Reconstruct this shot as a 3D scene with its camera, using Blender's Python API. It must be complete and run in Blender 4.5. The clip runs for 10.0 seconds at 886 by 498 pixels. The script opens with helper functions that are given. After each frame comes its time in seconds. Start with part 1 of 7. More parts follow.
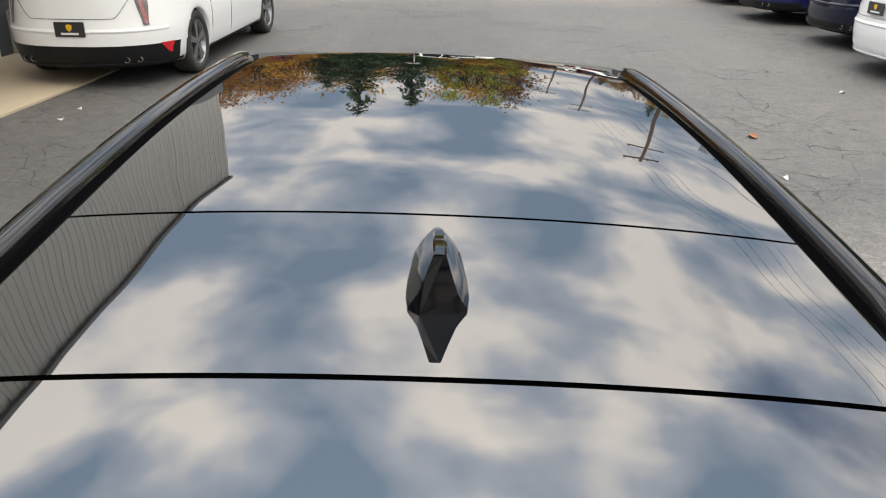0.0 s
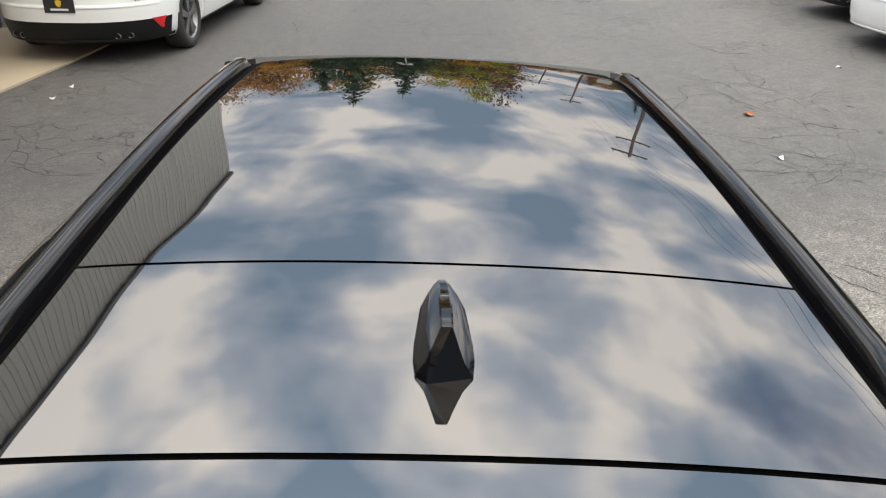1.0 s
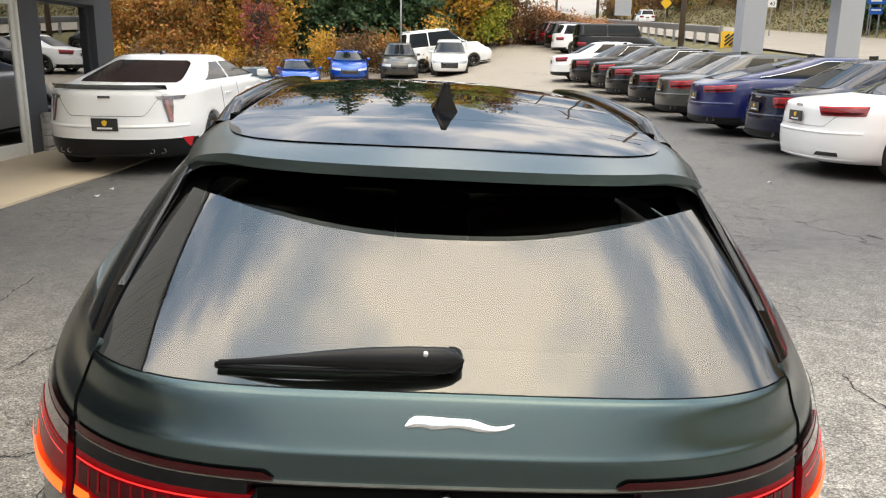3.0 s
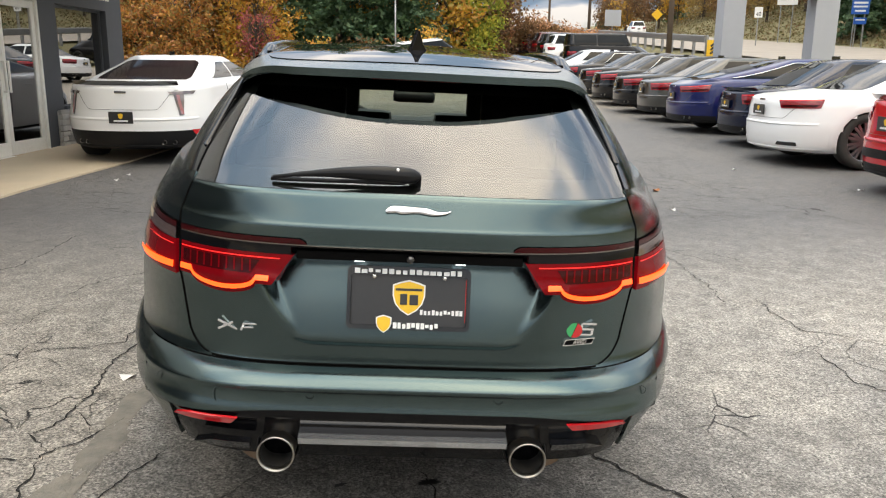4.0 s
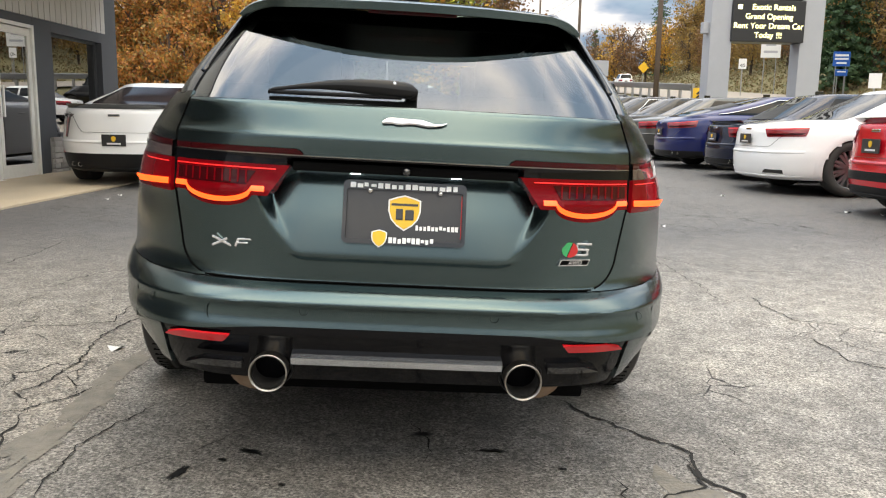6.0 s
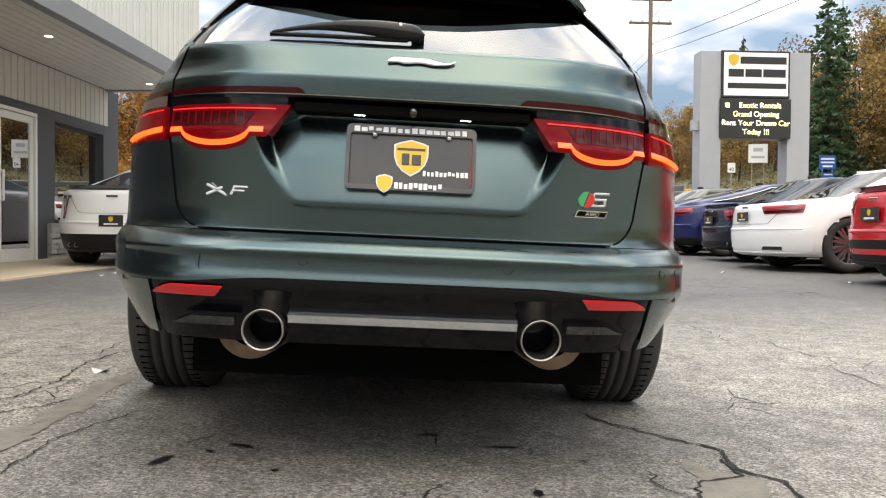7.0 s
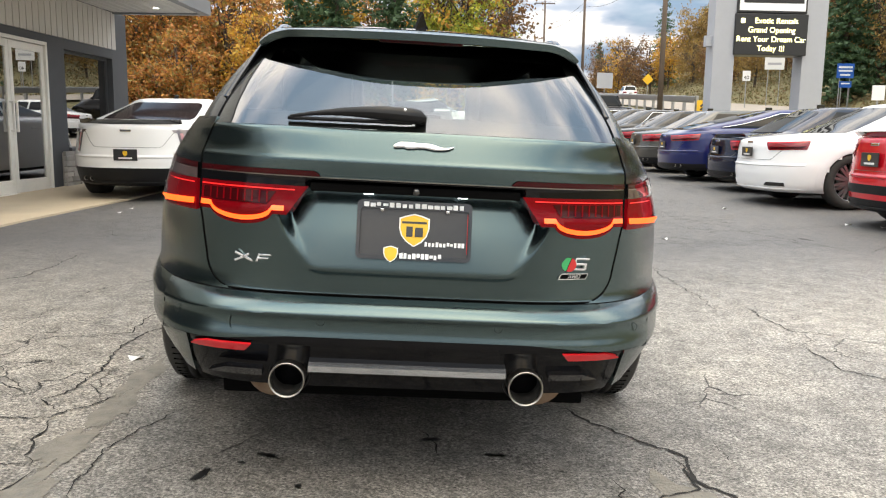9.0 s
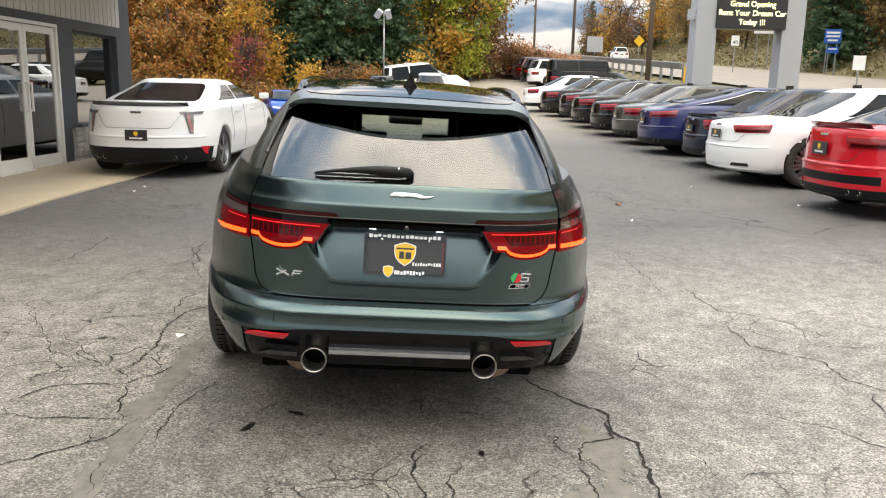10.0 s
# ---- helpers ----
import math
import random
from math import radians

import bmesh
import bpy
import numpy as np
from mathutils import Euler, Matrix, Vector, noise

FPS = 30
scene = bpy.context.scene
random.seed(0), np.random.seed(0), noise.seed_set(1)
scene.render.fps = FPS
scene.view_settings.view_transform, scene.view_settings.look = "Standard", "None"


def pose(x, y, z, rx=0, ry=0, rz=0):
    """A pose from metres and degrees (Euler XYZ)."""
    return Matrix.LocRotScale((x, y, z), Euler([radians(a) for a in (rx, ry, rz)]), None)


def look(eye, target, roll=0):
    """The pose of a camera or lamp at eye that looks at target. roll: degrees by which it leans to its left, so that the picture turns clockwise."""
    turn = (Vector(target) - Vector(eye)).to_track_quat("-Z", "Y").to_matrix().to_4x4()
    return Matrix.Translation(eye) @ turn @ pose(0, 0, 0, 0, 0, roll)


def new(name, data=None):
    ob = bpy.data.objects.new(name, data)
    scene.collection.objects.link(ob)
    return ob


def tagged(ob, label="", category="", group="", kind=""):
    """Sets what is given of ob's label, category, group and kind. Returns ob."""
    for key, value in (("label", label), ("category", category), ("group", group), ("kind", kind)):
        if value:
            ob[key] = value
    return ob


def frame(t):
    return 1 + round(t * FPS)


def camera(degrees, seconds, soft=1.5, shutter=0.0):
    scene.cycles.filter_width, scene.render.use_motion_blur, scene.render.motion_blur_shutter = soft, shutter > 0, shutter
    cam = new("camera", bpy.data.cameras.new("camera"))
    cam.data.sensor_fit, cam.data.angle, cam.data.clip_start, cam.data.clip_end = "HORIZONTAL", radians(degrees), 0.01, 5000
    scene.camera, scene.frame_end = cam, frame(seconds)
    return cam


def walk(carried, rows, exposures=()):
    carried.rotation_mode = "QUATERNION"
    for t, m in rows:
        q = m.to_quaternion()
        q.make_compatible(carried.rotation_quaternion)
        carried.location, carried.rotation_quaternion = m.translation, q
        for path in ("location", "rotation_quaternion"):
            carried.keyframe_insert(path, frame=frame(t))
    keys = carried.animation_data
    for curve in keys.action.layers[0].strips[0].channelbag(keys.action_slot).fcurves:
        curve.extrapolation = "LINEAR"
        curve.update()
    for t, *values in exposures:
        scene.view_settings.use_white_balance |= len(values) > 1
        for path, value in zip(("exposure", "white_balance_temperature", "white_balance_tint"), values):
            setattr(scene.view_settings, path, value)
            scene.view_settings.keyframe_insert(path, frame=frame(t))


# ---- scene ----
cam = camera(58.9, 10.0, 1.15)
LEAN = 2.2  # the lot falls this many degrees to the right under the car
LEVEL = pose(0, 0, 0, 0, LEAN, 0)
PATH = [
    (0, (-0.016, -0.045, 1.809), (0.033, 1.795, 1.027), 2.7),
    (0.5, (-0.029, 0.016, 1.884), (0.023, 1.82, 1.022), 2.5),
    (1, (-0.032, -0.014, 1.909), (0.034, 1.791, 1.051), 2.7),
    (1.5, (-0.023, -0.076, 1.871), (0.048, 1.755, 1.07), 2.8),
    (2, (-0.064, -0.391, 1.776), (0.019, 1.49, 1.102), 3.0),
    (2.2, (-0.081, -0.551, 1.729), (0.012, 1.346, 1.102), 2.9),
    (3.3, (-0.071, -1.487, 1.512), (0.017, 0.459, 1.059), 3.1),
    (3.5, (-0.069, -1.66, 1.477), (0.024, 0.286, 1.026), 2.9),
    (3.7, (-0.048, -1.818, 1.442), (0.048, 0.124, 0.97), 3.0),
    (4, (-0.017, -2.074, 1.381), (0.082, -0.126, 0.936), 2.9),
    (4.5, (-0.04, -2.434, 1.272), (0.077, -0.485, 0.839), 3.1),
    (5, (-0.056, -2.618, 1.252), (0.063, -0.668, 0.826), 3.2),
    (5.5, (-0.024, -2.421, 1.21), (0.099, -0.467, 0.804), 3.4),
    (5.7, (-0.014, -2.285, 1.164), (0.107, -0.326, 0.778), 3.3),
    (6.8, (-0.038, -2.047, 0.663), (0.076, -0.051, 0.595), 2.9),
    (7, (-0.023, -2.048, 0.627), (0.093, -0.052, 0.588), 2.7),
    (7.5, (-0.01, -2.052, 0.607), (0.105, -0.055, 0.582), 2.3),
    (8, (-0.015, -2.047, 0.604), (0.097, -0.051, 0.534), 2.4),
    (8.5, (-0.03, -2.069, 0.708), (0.079, -0.08, 0.528), 2.7),
    (9, (-0.032, -2.28, 1.071), (0.073, -0.304, 0.783), 3.1),
    (9.5, (-0.022, -2.671, 1.255), (0.089, -0.706, 0.902), 3.4),
    (10, (-0.056, -3.093, 1.423), (0.077, -1.136, 1.033), 3.5),
]
walk(cam, [(t, LEVEL @ look(eye, target, roll)) for t, eye, target, roll in PATH],
     [(0, 0.52), (2, 0.50), (3.5, 0.40), (4.0, 0.46), (4.5, 0.54), (5.5, 0.54), (7.0, 0.55), (7.5, 0.56), (8.0, 0.57), (8.5, 0.67), (9.0, 0.66), (9.5, 0.60), (10, 0.51)])

# ---- world, sun, exposure ----
world = bpy.data.worlds.new("sky")
scene.world = world
world.use_nodes = True
wn, wl = world.node_tree.nodes, world.node_tree.links
wn.clear()
SUN_EL, SUN_AZ = radians(66), radians(160)  # high behind the camera, veiled by cloud


SKY_LOW, SKY_TOP = 0.53, 2.95


def wnode(kind, **kw):
    n = wn.new(kind)
    for k, v in kw.items():
        n.inputs[k].default_value = v
    return n


sky = wn.new("ShaderNodeTexSky")
sky.sky_type, sky.sun_disc = "NISHITA", False
sky.sun_elevation, sky.sun_rotation = SUN_EL, SUN_AZ
sky_gain = wnode("ShaderNodeMix")
sky_gain.data_type, sky_gain.blend_type = "RGBA", "MULTIPLY"
sky_gain.inputs["Factor"].default_value = 1.0
sky_gain.inputs[7].default_value = (0.105, 0.098, 0.092, 1)
wl.new(sky.outputs["Color"], sky_gain.inputs[6])
coord = wn.new("ShaderNodeTexCoord")
# the clouds lie on a flat layer: project the direction up onto it
sep = wn.new("ShaderNodeSeparateXYZ")
wl.new(coord.outputs["Generated"], sep.inputs[0])
zup = wn.new("ShaderNodeMath"); zup.operation = "MAXIMUM"; zup.inputs[1].default_value = 0.0
wl.new(sep.outputs["Z"], zup.inputs[0])
zadd = wn.new("ShaderNodeMath"); zadd.operation = "ADD"; zadd.inputs[1].default_value = 0.22
wl.new(zup.outputs[0], zadd.inputs[0])
layer = wn.new("ShaderNodeVectorMath"); layer.operation = "DIVIDE"
comb = wn.new("ShaderNodeCombineXYZ")
for i in range(3):
    wl.new(zadd.outputs[0], comb.inputs[i])
wl.new(coord.outputs["Generated"], layer.inputs[0])
wl.new(comb.outputs[0], layer.inputs[1])
shape = wnode("ShaderNodeTexNoise", Scale=2.2, Detail=4.0, Roughness=0.45, Distortion=0.25)
wl.new(layer.outputs[0], shape.inputs["Vector"])
cover = wn.new("ShaderNodeValToRGB")
cover.color_ramp.elements[0].position, cover.color_ramp.elements[0].color = 0.35, (0, 0, 0, 1)
cover.color_ramp.elements[1].position, cover.color_ramp.elements[1].color = 0.53, (1, 1, 1, 1)
thicken = wn.new("ShaderNodeMath"); thicken.operation = "MULTIPLY_ADD"  # towards the horizon the cloud closes up
thicken.inputs[1].default_value, thicken.inputs[2].default_value = -0.03, 0.17
wl.new(zup.outputs[0], thicken.inputs[0])
closed = wn.new("ShaderNodeMath"); closed.operation = "ADD"
wl.new(thicken.outputs[0], closed.inputs[0])
wl.new(shape.outputs["Fac"], closed.inputs[1])
wl.new(closed.outputs[0], cover.inputs[0])
shade = wnode("ShaderNodeTexNoise", Scale=3.3, Detail=4.0, Roughness=0.44, Distortion=0.08)
drift = wn.new("ShaderNodeVectorMath"); drift.operation = "ADD"
drift.inputs[1].default_value = (0.95, 0.62, 0.0)
wl.new(layer.outputs[0], drift.inputs[0])
wl.new(drift.outputs[0], shade.inputs["Vector"])
cloud = wn.new("ShaderNodeValToRGB")
els = cloud.color_ramp.elements
els[0].position, els[0].color = 0.385, (0.245, 0.335, 0.445, 1)
els[1].position, els[1].color = 0.60, (0.985, 0.925, 0.855, 1)
mid = els.new(0.50); mid.color = (0.50, 0.543, 0.615, 1)
wl.new(shade.outputs["Fac"], cloud.inputs[0])
blend = wn.new("ShaderNodeMix"); blend.data_type = "RGBA"
wl.new(cover.outputs["Color"], blend.inputs["Factor"])
wl.new(sky_gain.outputs[2], blend.inputs[6])
wl.new(cloud.outputs["Color"], blend.inputs[7])
# an overcast sky is brightest overhead, and glows warm round the veiled sun
def wmath(op, a, b=None):
    n = wn.new("ShaderNodeMath")
    n.operation = op
    for k, v in enumerate((a, b)):
        if v is None:
            continue
        if isinstance(v, (int, float)):
            n.inputs[k].default_value = v
        else:
            wl.new(v, n.inputs[k])
    return n.outputs[0]


dot = wn.new("ShaderNodeVectorMath"); dot.operation = "DOT_PRODUCT"
wl.new(coord.outputs["Generated"], dot.inputs[0])
dot.inputs[1].default_value = (math.sin(SUN_AZ) * math.cos(SUN_EL), math.cos(SUN_AZ) * math.cos(SUN_EL), math.sin(SUN_EL))
glow = wmath("POWER", wmath("MAXIMUM", dot.outputs["Value"], 0.0), 4.0)
lift = wmath("MULTIPLY_ADD", zup.outputs[0], SKY_TOP)
lift.node.inputs[2].default_value = SKY_LOW
tint = wn.new("ShaderNodeMix"); tint.data_type = "RGBA"
wl.new(glow, tint.inputs["Factor"])
tint.inputs[6].default_value, tint.inputs[7].default_value = (1, 1, 1, 1), (1.75, 1.58, 1.28, 1)
warm = wn.new("ShaderNodeMix"); warm.data_type, warm.blend_type = "RGBA", "MULTIPLY"
warm.inputs["Factor"].default_value = 1.0
wl.new(blend.outputs[2], warm.inputs[6])
wl.new(tint.outputs[2], warm.inputs[7])
bg = wn.new("ShaderNodeBackground")
wl.new(warm.outputs[2], bg.inputs["Color"])
wl.new(lift, bg.inputs["Strength"])
wout = wn.new("ShaderNodeOutputWorld")
wl.new(bg.outputs[0], wout.inputs["Surface"])

sun_data = bpy.data.lights.new("sun", "SUN")
sun_data.energy, sun_data.angle, sun_data.color = 0.25, radians(110), (1.0, 0.93, 0.82)
sun = new("sun", sun_data)
sun.matrix_world = look((0, 0, 0), (-math.sin(SUN_AZ) * math.cos(SUN_EL), -math.cos(SUN_AZ) * math.cos(SUN_EL), -math.sin(SUN_EL)))


# ---- materials ----
def mat(name, color, rough=0.5, metal=0.0, vary=0.0, scale=8.0, bump=0.0, bump_scale=60.0, coat=0.0, spec=0.5, second=None, obj_vary=0.0,
        detail=6.0, emit=None, emit_strength=0.0, coat_rough=0.03, stretch=None, bump_detail=5.0, ior=1.5):
    """Principled material; second: a colour that patches of noise mix in; vary: how strongly."""
    m = bpy.data.materials.new(name)
    m.use_nodes = True
    nt = m.node_tree
    b = nt.nodes["Principled BSDF"]
    b.inputs["Base Color"].default_value = (*color, 1)
    b.inputs["Roughness"].default_value = rough
    b.inputs["Metallic"].default_value = metal
    b.inputs["Coat Weight"].default_value = coat
    b.inputs["Coat Roughness"].default_value = coat_rough
    b.inputs["Specular IOR Level"].default_value = spec
    b.inputs["IOR"].default_value = ior
    if emit:
        b.inputs["Emission Color"].default_value = (*emit, 1)
        b.inputs["Emission Strength"].default_value = emit_strength
    tc = nt.nodes.new("ShaderNodeTexCoord")
    vec = tc.outputs["Object"]
    if stretch:
        mp = nt.nodes.new("ShaderNodeMapping")
        mp.inputs["Scale"].default_value = stretch
        nt.links.new(vec, mp.inputs["Vector"])
        vec = mp.outputs["Vector"]
    if vary or second:
        n = nt.nodes.new("ShaderNodeTexNoise")
        n.inputs["Scale"].default_value, n.inputs["Detail"].default_value, n.inputs["Roughness"].default_value = scale, detail, 0.62
        nt.links.new(vec, n.inputs["Vector"])
        r = nt.nodes.new("ShaderNodeValToRGB")
        c2 = second or tuple(c * 0.55 for c in color)
        r.color_ramp.elements[0].position, r.color_ramp.elements[1].position = 0.5 - 0.25, 0.5 + 0.25
        a = max(0.0, min(1.0, vary))
        r.color_ramp.elements[0].color = (*[c * (1 - a) + d * a for c, d in zip(color, c2)], 1)
        r.color_ramp.elements[1].color = (*color, 1)
        nt.links.new(n.outputs["Fac"], r.inputs[0])
        out = r.outputs["Color"]
        if obj_vary:
            info = nt.nodes.new("ShaderNodeObjectInfo")
            hs = nt.nodes.new("ShaderNodeHueSaturation")
            mr = nt.nodes.new("ShaderNodeMapRange")
            mr.inputs["To Min"].default_value, mr.inputs["To Max"].default_value = 1 - obj_vary, 1 + obj_vary
            nt.links.new(info.outputs["Random"], mr.inputs["Value"])
            nt.links.new(mr.outputs["Result"], hs.inputs["Value"])
            nt.links.new(out, hs.inputs["Color"])
            out = hs.outputs["Color"]
        nt.links.new(out, b.inputs["Base Color"])
    if bump:
        n2 = nt.nodes.new("ShaderNodeTexNoise")
        n2.inputs["Scale"].default_value, n2.inputs["Detail"].default_value = bump_scale, bump_detail
        nt.links.new(vec, n2.inputs["Vector"])
        bp = nt.nodes.new("ShaderNodeBump")
        bp.inputs["Strength"].default_value, bp.inputs["Distance"].default_value = bump, 0.01
        nt.links.new(n2.outputs["Fac"], bp.inputs["Height"])
        nt.links.new(bp.outputs["Normal"], b.inputs["Normal"])
    return m


def glass(name, tint=(0.25, 0.28, 0.27), rough=0.0, ior=1.5):
    """Thin tinted pane: lets tinted light straight through and mirrors by Fresnel."""
    m = bpy.data.materials.new(name)
    m.use_nodes = True
    nt = m.node_tree
    nt.nodes.clear()
    t, gl, fr, mx, o = (nt.nodes.new(k) for k in ("ShaderNodeBsdfTransparent", "ShaderNodeBsdfGlossy", "ShaderNodeFresnel", "ShaderNodeMixShader", "ShaderNodeOutputMaterial"))
    t.inputs["Color"].default_value = (*tint, 1)
    gl.inputs["Roughness"].default_value = rough
    gl.inputs["Color"].default_value = (1, 1, 1, 1)
    fr.inputs["IOR"].default_value = ior
    nt.links.new(fr.outputs[0], mx.inputs[0])
    nt.links.new(t.outputs[0], mx.inputs[1])
    nt.links.new(gl.outputs[0], mx.inputs[2])
    nt.links.new(mx.outputs[0], o.inputs["Surface"])
    return m


def leaf_mat(name, colors, rough=0.6):
    """Leaves, each island its own tint, some light coming through."""
    m = bpy.data.materials.new(name)
    m.use_nodes = True
    nt = m.node_tree
    b = nt.nodes["Principled BSDF"]
    g = nt.nodes.new("ShaderNodeNewGeometry")
    r = nt.nodes.new("ShaderNodeValToRGB")
    el = r.color_ramp.elements
    while len(el) < len(colors):
        el.new(0.5)
    for i, c in enumerate(colors):
        el[i].position = i / max(1, len(colors) - 1)
        el[i].color = (*c, 1)
    nt.links.new(g.outputs["Random Per Island"], r.inputs[0])
    nt.links.new(r.outputs["Color"], b.inputs["Base Color"])
    b.inputs["Roughness"].default_value = rough
    tr = nt.nodes.new("ShaderNodeBsdfTranslucent")
    nt.links.new(r.outputs["Color"], tr.inputs["Color"])
    mx = nt.nodes.new("ShaderNodeMixShader")
    mx.inputs[0].default_value = 0.35
    nt.links.new(b.outputs[0], mx.inputs[1])
    nt.links.new(tr.outputs[0], mx.inputs[2])
    nt.links.new(mx.outputs[0], nt.nodes["Material Output"].inputs["Surface"])
    return m


GREEN = mat("green_satin_paint", (0.084, 0.118, 0.122), 0.25, 0.98, vary=0.12, scale=300, detail=2, coat=0.30, coat_rough=0.17)
GREEN_DARK = mat("green_shadow_line", (0.02, 0.028, 0.027), 0.4, 0.3, vary=0.1, scale=30)
VALANCE_BLACK = mat("valance_black", (0.004, 0.004, 0.005), 0.08, 0.0, vary=0.3, scale=5, spec=0.24)
SOOT = mat("soot", (0.010, 0.009, 0.008), 0.85, vary=0.3, scale=20)
BLACK_GLOSS = mat("black_gloss", (0.006, 0.006, 0.007), 0.03, 0.0, vary=0.3, scale=5, coat=1.0, spec=0.6)
ROOF_GLASS = mat("black_roof_glass", (0.004, 0.004, 0.005), 0.015, 0.0, vary=0.3, scale=4, spec=1.0, bump=0.22, bump_scale=4.5, bump_detail=0.0, ior=1.72)
BLACK_PLASTIC = mat("black_plastic", (0.009, 0.009, 0.010), 0.45, vary=0.4, scale=40, bump=0.15, bump_scale=400, spec=0.25)
DARK = mat("dark_void", (0.004, 0.004, 0.004), 0.9, vary=0.3, scale=10, spec=0.04)
RUBBER = mat("tyre_rubber", (0.022, 0.021, 0.020), 0.75, vary=0.5, scale=14, second=(0.05, 0.046, 0.04), bump=0.2, bump_scale=150)
CHROME = mat("chrome", (0.75, 0.75, 0.76), 0.08, 1.0, vary=0.1, scale=30)
PIPE = mat("brushed_steel", (0.42, 0.40, 0.37), 0.28, 1.0, vary=0.4, scale=25, second=(0.14, 0.11, 0.08))
RUST = mat("rusty_steel", (0.20, 0.12, 0.07), 0.7, 0.5, vary=0.8, scale=25, second=(0.30, 0.24, 0.18), bump=0.3)
SILVER = mat("silver_badge", (0.86, 0.86, 0.86), 0.16, 0.9, vary=0.1, scale=40)
RED_LENS = mat("red_lens", (0.17, 0.002, 0.005), 0.08, vary=0.5, scale=30, coat=0.05, spec=0.12)
RED_DARK = mat("dark_red_lens", (0.040, 0.002, 0.003), 0.08, vary=0.3, scale=30, coat=0.1, spec=0.2)
LED = mat("lit_tail_lamp", (0.6, 0.05, 0.02), 0.3, emit=(1.0, 0.085, 0.006), emit_strength=2.0)
LED_THIN = mat("lit_thin_strip", (0.5, 0.02, 0.02), 0.3, emit=(1.0, 0.012, 0.01), emit_strength=0.9)
LAMP_WHITE = mat("lit_lamp", (0.9, 0.9, 0.85), 0.4, emit=(1.0, 0.93, 0.8), emit_strength=9.0)
PLATE_LAMP = mat("lit_plate_lamp", (0.9, 0.9, 0.9), 0.4, emit=(0.95, 0.97, 1.0), emit_strength=3.0)
REFLECTOR = mat("red_reflector", (0.62, 0.012, 0.018), 0.12, vary=0.3, scale=60, coat=0.6)
PLATE_BLACK = mat("plate_black", (0.03, 0.03, 0.032), 0.35, vary=0.3, scale=30, coat=0.3)
FRAME_BLACK = mat("plate_frame", (0.012, 0.012, 0.013), 0.22, vary=0.3, scale=40, coat=0.6)
YELLOW = mat("yellow_print", (0.80, 0.50, 0.03), 0.4, vary=0.2, scale=80)
WHITE_PRINT = mat("white_print", (0.78, 0.78, 0.78), 0.4, vary=0.1, scale=80)
RED_PRINT = mat("red_enamel", (0.5, 0.03, 0.03), 0.25, vary=0.2, scale=80)
GREEN_PRINT = mat("green_enamel", (0.05, 0.35, 0.12), 0.25, vary=0.2, scale=80)
RAIL_BLACK = mat("rail_black", (0.005, 0.005, 0.006), 0.08, vary=0.3, scale=8, spec=0.35)
CAR_GLASS = glass("tinted_car_glass", (0.56, 0.62, 0.57), ior=1.92)
PRIVACY_GLASS = mat("privacy_glass", (0.004, 0.004, 0.004), 0.9, vary=0.3, scale=4, spec=0.0)
PILLAR_BLACK = mat("pillar_black", (0.004, 0.004, 0.005), 0.07, vary=0.3, scale=5, spec=0.45)
WIPER_BLACK = mat("wiper_black", (0.006, 0.006, 0.007), 0.28, vary=0.3, scale=30, spec=0.3)
CLEAR_GLASS = glass("clear_car_glass", (0.84, 0.88, 0.84))
SHOP_GLASS = glass("shop_glass", (0.25, 0.27, 0.26), ior=5.0)
SEAT = mat("dark_leather", (0.02, 0.02, 0.021), 0.5, vary=0.4, scale=12)


# ---- geometry helpers ----
def link_mesh(name, verts, faces, material, parent=None, smooth=True, label=""):
    me = bpy.data.meshes.new(name)
    me.from_pydata([tuple(v) for v in verts], [], faces)
    me.materials.append(material)
    if smooth:
        me.polygons.foreach_set("use_smooth", [True] * len(me.polygons))
    me.update()
    ob = new(name, me)
    if parent:
        ob.parent = parent
    if label:
        ob["label"] = label
    return ob


def part(name, bm, material, parent, label="", smooth=False):
    """Link a bmesh as ONE mesh object under a thing or under a part."""
    me = bpy.data.meshes.new(name)
    bm.to_mesh(me)
    bm.free()
    me.materials.append(material)
    if smooth:
        me.polygons.foreach_set("use_smooth", [True] * len(me.polygons))
    ob = new(name, me)
    if parent:
        ob.parent = parent
    if label:
        ob["label"] = label
    return ob


def box(bm, lo, hi, bevel=0.0, m=None):
    """Add a box to bm; m turns it into place."""
    vs = bmesh.ops.create_cube(bm, size=1.0)["verts"]
    size = [b - a for a, b in zip(lo, hi)]
    mid = [(a + b) / 2 for a, b in zip(lo, hi)]
    bmesh.ops.transform(bm, matrix=Matrix.Translation(mid) @ Matrix.Diagonal((*size, 1)), verts=vs)
    if bevel:
        geo = list({e for v in vs for e in v.link_edges})
        vs = list({v for f in bmesh.ops.bevel(bm, geom=geo, offset=bevel, segments=2, affect="EDGES", profile=0.7)["faces"] for v in f.verts} | {v for v in vs if v.is_valid})
    if m is not None:
        bmesh.ops.transform(bm, matrix=m, verts=vs)
    return bm


def boxes(items, bevel=0.0, m=None):
    bm = bmesh.new()
    for lo, hi in items:
        box(bm, lo, hi, bevel, m)
    return bm


